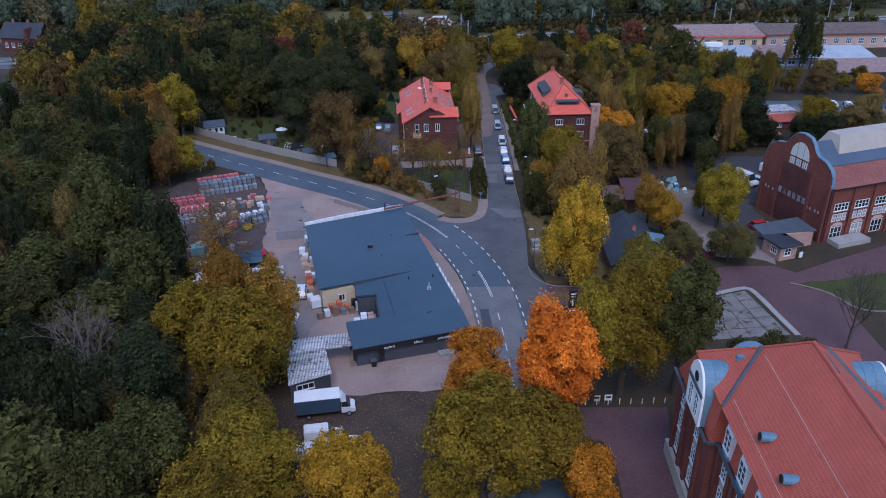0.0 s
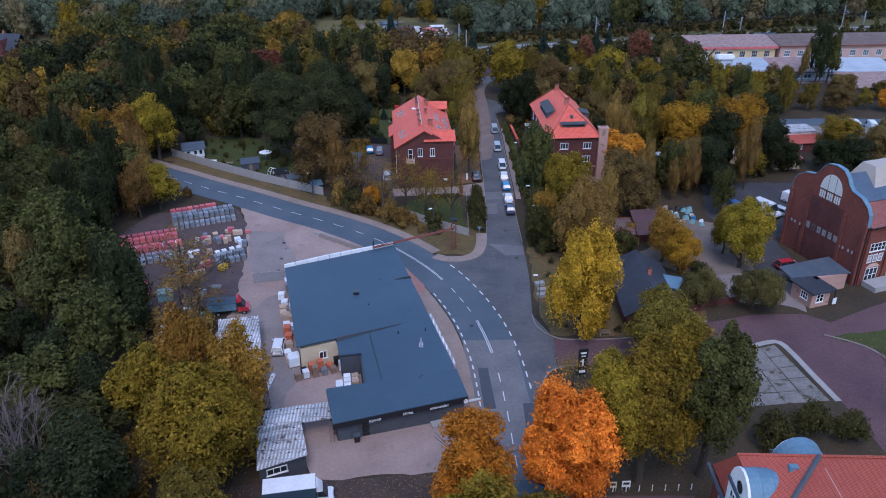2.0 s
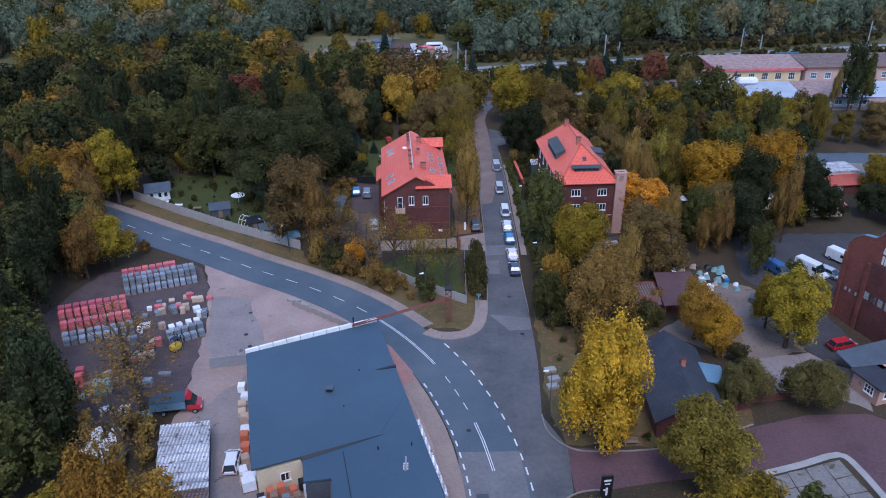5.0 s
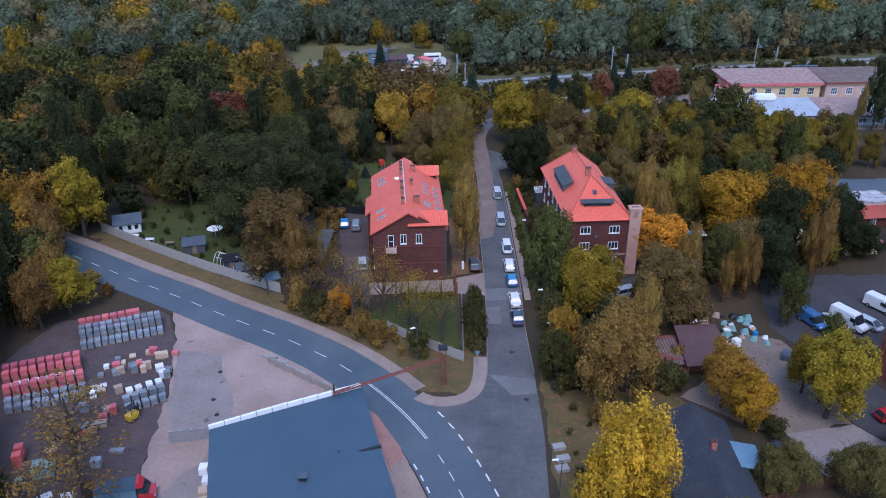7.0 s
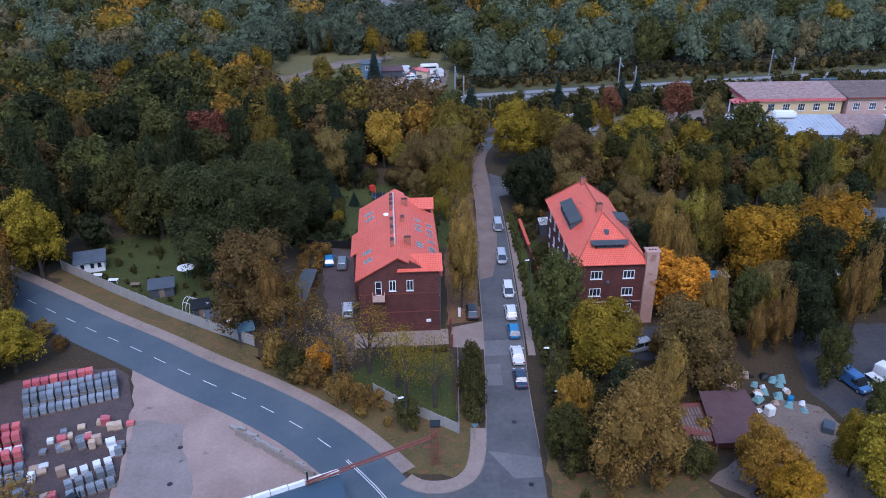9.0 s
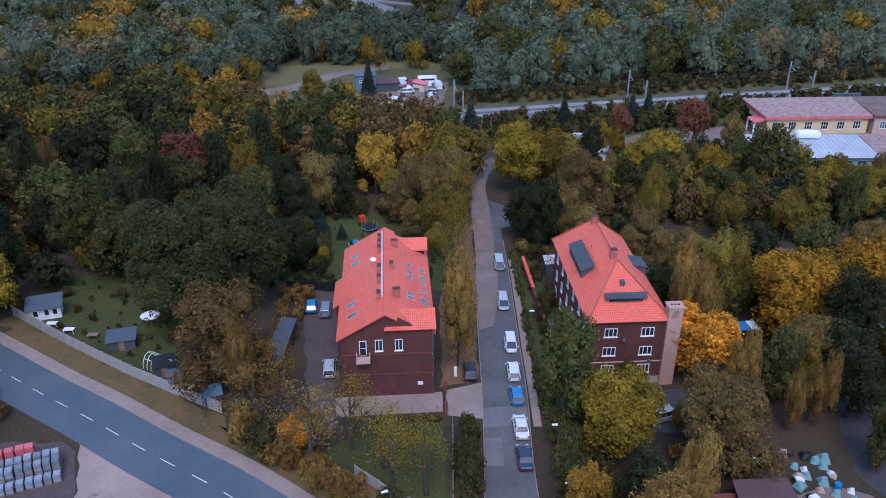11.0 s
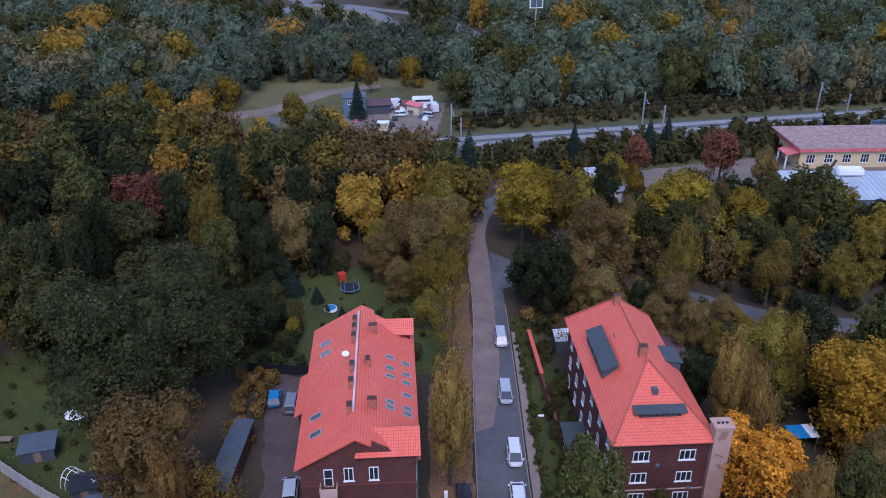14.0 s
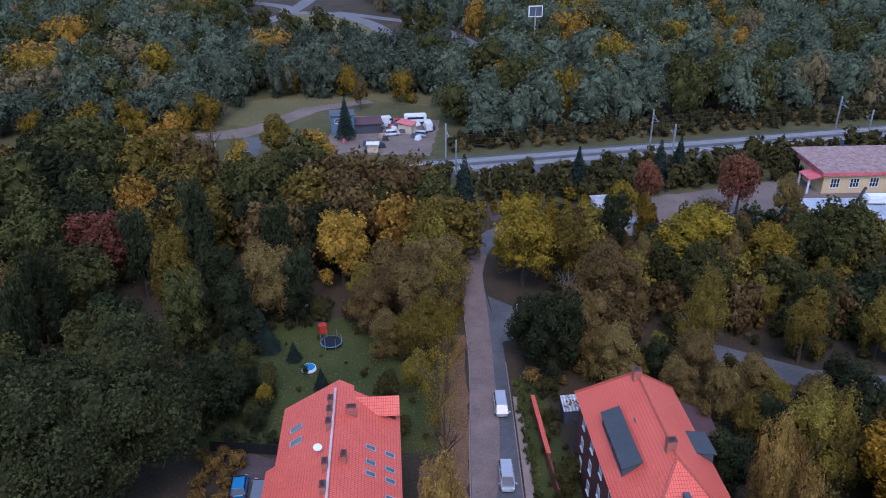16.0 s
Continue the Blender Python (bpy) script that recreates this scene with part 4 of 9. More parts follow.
def scatter(poly, gap, seed, keep_off=()):
    """Random places in a polygon, no two nearer than gap."""
    rng = np.random.default_rng(seed)
    xs, ys = [p[0] for p in poly], [p[1] for p in poly]
    got, cells = [], {}
    for px, py in rng.uniform((min(xs), min(ys)), (max(xs), max(ys)), size=(int(14 * (max(xs) - min(xs)) * (max(ys) - min(ys)) / gap ** 2), 2)).tolist():
        i, j = int(px // gap), int(py // gap)
        if any((px - q[0]) ** 2 + (py - q[1]) ** 2 < gap ** 2 for u in (i - 1, i, i + 1) for w in (j - 1, j, j + 1) for q in cells.get((u, w), ())):
            continue
        if inside((px, py), poly) and not any(inside((px, py), k) for k in keep_off):
            got.append((px, py))
            cells.setdefault((i, j), []).append((px, py))
    return got


for kind, x, y, h, r in (("dark", -16.5, 206, 12, 4.6), ("green", -24, 222, 13, 4.6), ("dark", -17, 225, 12, 4.4), ("brown", 6.5, 230, 11, 4.2), ("brown", 9.5, 226.5, 12, 4.0),
                         ("green", -44, 206, 14, 4.8), ("brown", -14, 232, 12, 4.4), ("sparse", 12.6, 196, 12, 3.0), ("sparse", 13.2, 212, 12, 3.2), ("olive", 12.8, 222, 11, 3.4), ("sparse", 13.8, 230, 11, 3.2),
                         ("brown", 45, 185, 12, 4.6), ("olive", 49, 199, 11, 4.0), ("dark", 44, 192, 9, 3.4), ("brown", 49.5, 189.5, 8.0, 3.2), ("green", 70, 197, 13, 4.8), ("dark", 62, 200, 12, 4.4), ("brown", 32, 219, 11, 4.4), ("brown", 36, 213, 9, 3.6),
                         ("dark", 31, 150.5, 9, 3.4), ("brown", 35.5, 147.5, 10, 4.0), ("dark", 33.2, 165.0, 5.0, 2.4), ("brown", 38.8, 163.2, 3.6, 2.0), ("dark", 27, 178, 8, 2.4), ("dark", 123, 250, 19, 3.4), ("green", 127, 251, 16, 3.0), ("umber", 118, 249, 15, 2.6),
                         ("sparse", 2.0, 158.0, 9.5, 3.2), ("bare_brown", -14.0, 165.5, 11, 4.0), ("brown", -16.5, 169.5, 10, 4.0), ("sparse", -12.0, 170.0, 10, 3.6), ("amber", -8.5, 161.0, 7, 2.2), ("sparse", 19.0, 88.0, 9, 3.2)):
    plant(kind, x, y, h, r)

# trees close behind the pallet yard
EDGE = ((-54.5, 158.5, 11, 4.6, "brown"), (-59.5, 153.0, 13, 5.0, "dark"), (-57.5, 146.5, 12, 4.6, "dark"), (-60.5, 140.0, 13, 5.0, "green"), (-56.0, 134.5, 12, 4.6, "dark"), (-51.5, 128.0, 12, 4.6, "green"),
        (-47.5, 122.5, 11, 4.4, "dark"), (-42.5, 118.0, 11, 4.4, "brown"), (-52.0, 163.0, 9, 3.6, "olive"), (-64.0, 160.0, 13, 5.2, "green"))
# woods west of the yard
WEST = [(-50, 58), (-28, 58), (-31, 72), (-36, 90), (-38, 112), (-48, 120), (-58, 130), (-62, 147), (-57, 160), (-58, 171), (-67, 179), (-84, 189), (-104, 196), (-104, 166), (-72, 112)]
pick = np.random.default_rng(21)
for x, y in scatter(WEST, 6.0, 1):
    if (x + 41.5) ** 2 + (y - 77) ** 2 < 49:
        continue
    k = pick.choice(["dark", "green", "dark", "dark", "umber", "dark"] if y < 96 else ["dark", "green", "dark", "green", "umber", "green"])
    plant(str(k), x, y, pick.uniform(10, 16), pick.uniform(3.8, 5.4), int(pick.integers(0, 2)), "woodland trees", "tree in a dense dark green wood")
# woods between the garden plots and the railway
MID = [(-64, 200), (-58, 206), (-42, 209), (-36, 206), (-24, 232), (-2, 233), (8, 230), (13, 234), (14.5, 246), (17, 257), (17, 272), (14, 290), (-28, 288), (-40, 296), (-130, 292), (-112, 225), (-95, 210), (-80, 204)]
deep = []
for x, y in scatter(MID, 6.8, 2):
    if x < -112 and y > 262 or math.hypot(x + 26, y - 193) < 18:
        continue
    if x > -46 and y > 281 or x > -9 and y > 274:
        continue
    if y > 246 or x < -74:
        deep.append((x, y))
        continue
    k = pick.choice(["dark", "green", "brown", "olive", "gold", "red"], p=[.64, .26, .03, .02, .03, .02] if x < -16 else [.26, .26, .18, .22, .06, .02])
    plant(str(k), x, y, pick.uniform(11, 17), pick.uniform(3.8, 5.6), int(pick.integers(0, 2)), "woodland trees", "tree in a mixed autumn wood")
deep_mix = np.random.default_rng(33).uniform(size=len(deep))
# trees east of the street
EAST = [(40, 224), (44, 228), (60, 221), (76, 216), (100, 217), (110, 240), (96, 250), (82, 256), (60, 258), (42, 258), (30, 262), (29, 252), (30, 240)]
for x, y in scatter(EAST, 7.5, 3):
    k = pick.choice(["dark", "green", "brown", "olive", "yellow"], p=[.18, .2, .2, .26, .16])
    plant(str(k), x, y, pick.uniform(9, 13), pick.uniform(3.2, 4.6), int(pick.integers(0, 2)), "trees east of the street", "tree in a mixed autumn grove")
for x, y in scatter([(50, 196), (60, 198), (74, 200), (84, 199), (84, 207), (76, 207), (58, 210), (48, 208)], 7.0, 4):
    plant(str(pick.choice(["green", "olive", "dark", "brown"])), x, y, pick.uniform(7, 11), pick.uniform(2.8, 4.0), 0, "trees east of the street", "tree in a mixed autumn grove")
for x, y in scatter([(-61, 191), (-68, 196), (-84, 206), (-100, 214), (-100, 222), (-70, 205), (-58, 200)], 6.0, 5):
    plant(str(pick.choice(["dark", "brown", "gold"])), x, y, pick.uniform(9, 14), pick.uniform(3.2, 4.4), 0, "woodland trees", "tree at the edge of a wood")

for x, y in scatter([(70, 174), (84, 176), (85, 204), (80, 206), (78, 190)], 6.5, 18):
    plant(str(pick.choice(["green", "olive", "dark", "brown"])), x, y, pick.uniform(7, 11), pick.uniform(3.0, 4.2), 0, "trees east of the street", "tree in a mixed autumn grove")
for x, y in scatter([(30, 217), (43, 219), (50, 211), (61, 208), (61, 199), (48, 203), (42, 208), (32, 212)], 5.0, 19):
    plant(str(pick.choice(["brown", "olive", "dark", "brown"])), x, y, pick.uniform(5, 9), pick.uniform(2.4, 3.6), 0, "trees east of the street", "small tree in a mixed autumn grove")
for kind, x, y, h, r in (("olive", 100.5, 190.5, 11.0, 5.2), ("dark", 82.5, 184.0, 11.0, 4.6), ("dark", 92.0, 179.0, 8.0, 4.0), ("umber", 112.0, 188.0, 10.0, 4.6), ("dark", 122.0, 190.0, 11.0, 4.6), ("amber", 131.0, 222.0, 8.0, 3.4),
                         ("moss", 94.0, 224.0, 8.0, 4.0), ("umber", 101.0, 225.0, 7.5, 4.0), ("moss", 108.0, 223.5, 8.0, 4.2), ("umber", 116.0, 222.0, 7.0, 3.8), ("moss", 124.0, 223.0, 8.5, 4.2), ("olive", 95.0, 238.0, 10.5, 5.2),
                         ("dark", 88.0, 231.0, 9.0, 4.4), ("moss", 114.0, 233.0, 7.0, 4.0), ("umber", 124.0, 235.0, 7.0, 4.0), ("moss", 134.0, 233.0, 7.5, 4.2), ("dark", 142.0, 222.0, 10.0, 4.6), ("umber", 105.0, 180.0, 9.0, 4.4),
                         ("dark", 96.0, 174.0, 10.0, 4.6), ("moss", 108.0, 168.0, 10.0, 4.6), ("dark", 120.0, 176.0, 11.0, 4.8), ("umber", 130.0, 182.0, 10.0, 4.6), ("moss", 118.0, 160.0, 10.0, 4.6), ("dark", 126.0, 166.0, 11.0, 4.6)):
    plant(kind, x, y, h, r)
for kind, x, y, h, r in (("brown", 49.0, 170.0, 8.0, 4.2), ("umber", 53.0, 175.0, 5.0, 3.2), ("umber", 46.5, 165.0, 7.0, 3.6), ("moss", 57.5, 171.0, 10.0, 4.4), ("umber", 60.0, 176.0, 9.0, 4.0), ("brown", 57.0, 164.5, 8.0, 3.8), ("dark", 63.5, 171.5, 11.0, 4.2)):
    plant(kind, x, y, h, r)
for x, y, h, r in ((-9.5, 158.8, 4.5, 2.4), (-5.0, 154.8, 3.4, 2.0), (-15.5, 163.5, 4.0, 2.2), (-2.5, 153.0, 2.6, 1.8), (-7.0, 162.0, 3.6, 2.0), (30.0, 143.0, 3.2, 2.0), (26.5, 134.0, 3.0, 1.8), (-52.0, 172.0, 3.0, 2.0), (-55.0, 168.0, 3.4, 2.2), (-48.0, 168.6, 2.4, 1.6)):
    plant("bush", x, y, h, r)

# far woods and railway scrub: too many to count
def far_mass(name, spots, colour, low, high, label, leaves=11, clumps=19, size=0.85, form="round", coarse=True):
    rng = np.random.default_rng(len(spots) + len(name))
    V, Q, n = [], [], 0
    base = [crown_data(rng, 1.0, 1.0, 1.0, clumps, int(leaves * (0.9 if coarse else 1.3)), size / 4.6, form) for _ in range(4)]
    for x, y in spots:
        v, q = base[rng.integers(0, 4)]
        h, a = rng.uniform(low, high), rng.uniform(0, 6.28)
        r = h * rng.uniform(0.38, 0.54)
        w = v * np.array([r, r, h / 2])
        V.append(np.stack([w[:, 0] * math.cos(a) - w[:, 1] * math.sin(a) + x, w[:, 0] * math.sin(a) + w[:, 1] * math.cos(a) + y, w[:, 2] * 1.02 - 0.04 * h], 1))
        Q.append(q + n)
        n += len(v)
    ob = new(name, leaf_mesh(name, np.concatenate(V), np.concatenate(Q), LEAF[colour]))
    return tagged(ob, label, "trees", kind="stuff")


FAR = [(-120, 322), (-58, 326), (-50, 352), (-40, 366), (16, 368), (18, 330), (24, 316), (70, 328), (132, 340), (235, 359), (235, 535), (-235, 535), (-235, 317)]
HOLES = [[(20, 468), (60, 460), (116, 466), (118, 502), (66, 506), (22, 504)], [(-66, 400), (-75, 560), (-20, 560), (-8, 500), (22, 470), (44, 395), (30, 385), (-4, 378), (-50, 384)], [(-270, 430), (-136, 406), (-70, 412), (-66, 445), (-60, 440), (-70, 396), (-112, 383), (-270, 408)]]
# "far" and "farbrown" crowns carry the haze in their leaf colour
far_spots = scatter(FAR, 8.3, 6, HOLES)
far_mix = np.random.default_rng(31).uniform(size=len(far_spots))
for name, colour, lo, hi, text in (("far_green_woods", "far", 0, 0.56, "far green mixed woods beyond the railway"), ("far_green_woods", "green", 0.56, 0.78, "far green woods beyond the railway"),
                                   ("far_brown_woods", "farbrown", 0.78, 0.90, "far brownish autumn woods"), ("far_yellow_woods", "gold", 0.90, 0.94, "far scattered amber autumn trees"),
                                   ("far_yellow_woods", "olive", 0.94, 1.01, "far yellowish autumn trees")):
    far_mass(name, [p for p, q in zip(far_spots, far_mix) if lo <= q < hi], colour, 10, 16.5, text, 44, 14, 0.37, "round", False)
for colour, lo, hi, text in (("dark", 0, 0.25, "dark green inner wood"), ("green", 0.25, 0.6, "green inner wood"), ("umber", 0.6, 0.72, "brownish autumn inner wood"), ("moss", 0.72, 0.92, "olive autumn inner wood"), ("gold", 0.92, 1.01, "golden trees inside the wood")):
    far_mass("inner_wood", [p for p, q in zip(deep, deep_mix) if lo <= q < hi], colour, 11, 16, text, 42, 30, 0.36, "round", False)
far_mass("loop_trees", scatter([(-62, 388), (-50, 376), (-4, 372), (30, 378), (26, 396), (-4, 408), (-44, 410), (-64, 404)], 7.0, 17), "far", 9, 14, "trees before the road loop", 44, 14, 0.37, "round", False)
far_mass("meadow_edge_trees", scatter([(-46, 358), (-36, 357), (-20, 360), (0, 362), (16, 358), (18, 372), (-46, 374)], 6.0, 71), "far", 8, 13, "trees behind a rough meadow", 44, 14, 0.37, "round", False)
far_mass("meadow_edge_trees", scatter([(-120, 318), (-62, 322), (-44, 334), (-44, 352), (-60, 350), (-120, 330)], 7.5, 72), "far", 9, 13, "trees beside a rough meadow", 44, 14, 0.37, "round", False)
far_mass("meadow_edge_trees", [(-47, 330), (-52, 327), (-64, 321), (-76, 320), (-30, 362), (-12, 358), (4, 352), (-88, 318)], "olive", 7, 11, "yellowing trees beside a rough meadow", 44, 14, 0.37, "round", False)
for kind, x, y, h, r in (("olive", -23.5, 299.5, 14.5, 5.6), ("gold", -14.5, 296.5, 9.5, 4.6), ("spruce", -9.5, 319.0, 11.0, 2.4), ("gold", -52, 292, 9.0, 4.4), ("olive", -46, 303, 10.5, 3.0), ("sparse", -40, 305, 10.5, 3.0),
                         ("sparse", -34.5, 304.5, 9.0, 2.6), ("sparse", -56, 306, 10.0, 3.0), ("sparse", -50, 305, 11.0, 3.0), ("brown", -7.5, 345, 11, 4.0), ("gold", -31, 291, 8, 3.6)):
    plant(kind, x, y, h, r)
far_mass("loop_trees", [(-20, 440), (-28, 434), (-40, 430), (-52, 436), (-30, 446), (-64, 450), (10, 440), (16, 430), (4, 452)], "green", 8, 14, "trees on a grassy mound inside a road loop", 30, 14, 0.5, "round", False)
far_mass("railway_scrub", scatter([(14, 289.5), (60, 297), (100, 304.5), (180, 319), (180, 300), (100, 288), (60, 280), (44, 277), (14, 276)], 3.0, 9), "ivy", 2.5, 5.5, "low green scrub along the railway", 14, 9, 1.2)
far_mass("railway_scrub", scatter([(-46, 282), (12, 276), (13, 289), (-40, 293)], 3.4, 73), "olive", 2.5, 6.0, "yellowing scrub between wood and railway", 24, 10, 0.8)
far_mass("railway_scrub", scatter([(16, 307), (70, 317), (180, 338), (180, 349), (70, 328), (20, 319)], 3.2, 10), "umber", 1.2, 2.8, "low rusty scrub on the railway bank", 16, 9, 1.4)
far_mass("railway_scrub", scatter([(16, 308), (70, 318), (180, 339), (180, 350), (70, 330), (20, 320)], 3.0, 20), "ivy", 2.0, 4.2, "green scrub on the railway bank", 16, 10, 1.3)
far_mass("undergrowth", scatter([(20.8, 147), (22.2, 147), (23, 165), (26.8, 165), (27, 146), (24, 140), (21, 140)], 2.2, 11), "ivy", 1.6, 3.0, "dense green undergrowth along the street", 24, 11, 0.72)
far_mass("undergrowth", scatter([(-18, 164), (-2, 151), (2, 148.5), (0, 156), (-8, 163)], 2.4, 12), "brown", 1.6, 3.4, "tangled brown undergrowth beside the verge", 24, 11, 0.72)
far_mass("undergrowth", scatter([(10.6, 150), (13.0, 150), (13.6, 164), (11, 164)], 1.9, 13), "ivy", 1.8, 3.0, "dense green hedge of overgrown shrubs", 24, 11, 0.72)
far_mass("undergrowth", scatter([(-30, 60), (-22, 80), (-24, 92), (-32, 118), (-48, 121), (-50, 118), (-36, 108), (-34, 70)], 3.4, 14), "brown", 1.5, 4.0, "dark brown undergrowth at the wood's edge", 24, 11, 0.72)
far_mass("undergrowth", scatter([(13, 228), (16.4, 228), (16.4, 240), (17.6, 256), (14, 256)], 2.2, 15), "olive", 2.0, 4.5, "yellowing undergrowth beside the street", 24, 11, 0.72)
far_mass("undergrowth", scatter([(24, 216), (27, 226), (31, 238), (27, 262), (60, 262), (84, 254), (84, 226), (44, 228), (44, 208), (30, 204)], 3.6, 16), "brown", 1.5, 3.2, "brown undergrowth under trees", 24, 11, 0.72)
far_mass("undergrowth", scatter([(26, 205), (30, 238), (30, 258), (80, 250), (84, 226), (46, 230), (60, 206), (44, 200)], 4.2, 21), "ivy", 1.8, 4.0, "green undergrowth under trees", 24, 11, 0.72)
far_mass("undergrowth", scatter([(-57, 160), (-60, 176), (-75, 187), (-95, 200), (-104, 196), (-80, 176), (-64, 160)], 3.2, 22), "brown", 2.0, 4.5, "brown undergrowth at the wood's edge", 24, 11, 0.72)
far_mass("undergrowth", scatter([(-22, 204), (-16, 202), (-14, 228), (6, 232), (10, 222), (12, 228), (8, 236), (-26, 234)], 2.6, 23), "ivy", 1.4, 3.2, "overgrown green bushes round a garden", 24, 11, 0.72)
far_mass("undergrowth", scatter([(28, 136), (40, 141), (44, 150), (45, 162), (34, 160), (28, 150)], 3.4, 24), "brown", 1.6, 3.6, "brown undergrowth among garden trees", 24, 11, 0.72)
far_mass("undergrowth", scatter([(50, 166), (60, 170), (72, 172), (84, 180), (80, 200), (60, 196), (48, 184), (54, 174)], 3.6, 25), "ivy", 1.8, 4.2, "dark green undergrowth among trees", 24, 11, 0.72)
for kind, x, y, h, r in (("brown", -58.5, 173.0, 12.5, 4.6), ("gold", -65.0, 176.5, 12.0, 4.2), ("brown", -55.5, 166.0, 11.0, 4.0), ("olive", -72.0, 184.0, 13.0, 4.8), ("brown", -80.0, 190.0, 13.0, 4.8), ("dark", -62.5, 168.0, 14.0, 5.0)):
    plant(kind, x, y, h, r)
for colour, seed, text in (("green", 41, "green young trees in a grove"), ("moss", 42, "olive young trees in a grove"), ("dark", 43, "dark green young trees in a grove"), ("umber", 44, "brownish young trees in a grove")):
    far_mass("grove", scatter([(46, 232), (62, 224), (100, 219), (108, 238), (84, 254), (58, 257), (36, 257), (34, 244)], 9.5, seed), colour, 4, 9, text, 40, 22, 0.5)
    far_mass("grove", scatter([(62, 192), (84, 190), (84, 206), (76, 206), (60, 208), (54, 200)], 10.0, seed + 4), colour, 4, 8, text, 40, 22, 0.5)
    far_mass("grove", scatter([(-98, 200), (-62, 196), (-48, 208), (-44, 226), (-90, 226)], 12.0, seed + 8), colour, 4, 9, text, 40, 22, 0.5)
far_mass("undergrowth", scatter([(21.4, 141), (23.2, 150), (23.0, 164), (28, 166), (28, 146), (25, 140)], 1.9, 51), "ivy", 2.0, 4.2, "tall dark green bushes along the street", 30, 12, 0.6)
far_mass("undergrowth", scatter([(23.4, 166), (24.6, 190), (24.2, 212), (28.0, 212), (27.8, 176), (28.4, 166)], 1.7, 52), "ivy", 0.7, 1.9, "garden bushes before a brick house", 24, 10, 0.6)
far_mass("undergrowth", scatter([(22.9, 166), (23.3, 190), (23.5, 214), (22.7, 214), (22.4, 190), (22.1, 168)], 0.8, 53), "green", 1.0, 1.5, "low clipped hedge along the pavement", 16, 8, 0.5)
far_mass("undergrowth", scatter([(20.4, 116), (22, 126), (21, 140), (31, 141), (30, 130), (31, 114)], 3.0, 54), "ivy", 0.6, 1.6, "low green weeds under a tree", 30, 10, 0.5)
far_mass("undergrowth", scatter([(20, 276), (34, 276), (60, 280), (60, 276), (44, 270), (20, 268)], 3.4, 55), "olive", 1.5, 3.6, "yellowing scrub beside the railway", 24, 10, 0.9)
far_mass("undergrowth", scatter([(-15.5, 170), (-12.5, 172), (-12, 200), (-16.5, 201)], 2.2, 56), "brown", 1.2, 3.0, "tangled bushes beside a wet yard", 30, 12, 0.6)
for kind, x, y, h, r in (("dark", -34, 75, 15, 5.6), ("green", -30, 67, 13, 5.0), ("dark", -39, 69, 16, 5.8), ("green", -33, 60, 14, 5.2), ("green", -41, 62, 15, 5.4), ("olive", -22, 58, 11, 4.6)):
    plant(kind, x, y, h, r, fine=x > -36)
for x, y, h, r, kind in EDGE:
    plant(kind, x, y, h, r)
for kind, x, y, h, r in (("spruce", -8.6, 220.5, 6.5, 1.6), ("spruce", -12.5, 223.0, 8.0, 2.2), ("gold", -10.6, 213.5, 5.0, 1.6), ("green", -14.5, 216.0, 6.0, 2.4), ("dark", -17.5, 209.0, 8.0, 3.0), ("dark", -9.5, 230.0, 9.0, 3.2), ("dark", -13.5, 212.5, 4.6, 2.2), ("yellow", -10.6, 209.4, 4.8, 1.2), ("dark", -16.5, 218.0, 7.0, 3.0), ("dark", -11.0, 205.0, 3.4, 1.8), ("umber", 5.5, 221.0, 7.0, 3.0), ("moss", 9.0, 212.0, 9.0, 3.4), ("umber", 2.0, 229.0, 8.0, 3.6)):
    plant(kind, x, y, h, r)
far_mass("garden_plants", scatter([(-55, 194), (-46, 187.5), (-30, 177.5), (-24, 176), (-30, 192), (-42, 205), (-54, 204)], 3.2, 57), "ivy", 0.4, 1.3, "low garden plants in allotment beds", 24, 9, 0.6)
far_mass("garden_plants", scatter([(-13, 204), (11, 202), (11.5, 224), (-2, 229), (-13, 226)], 3.8, 58), "ivy", 0.5, 1.8, "low bushes on a back garden lawn", 24, 9, 0.6)
far_mass("undergrowth", scatter([(-46, 206), (-22, 199), (-14, 206), (-14, 236), (-26, 236), (-50, 214)], 3.4, 61), "dark", 1.6, 4.2, "dark green undergrowth below a wood", 30, 12, 0.7)
far_mass("undergrowth", scatter([(-15, 201), (-8, 201), (-9, 210), (-11, 216), (-18, 222), (-20, 206)], 2.4, 63), "dark", 1.2, 3.2, "dark garden bushes behind a brick house", 24, 11, 0.6)
far_mass("undergrowth", scatter([(48, 224.5), (54, 224), (65, 218), (77, 216), (96, 217), (96, 226), (70, 230), (48, 230)], 3.4, 62), "green", 1.4, 3.6, "green undergrowth beside a back lane", 30, 12, 0.7)

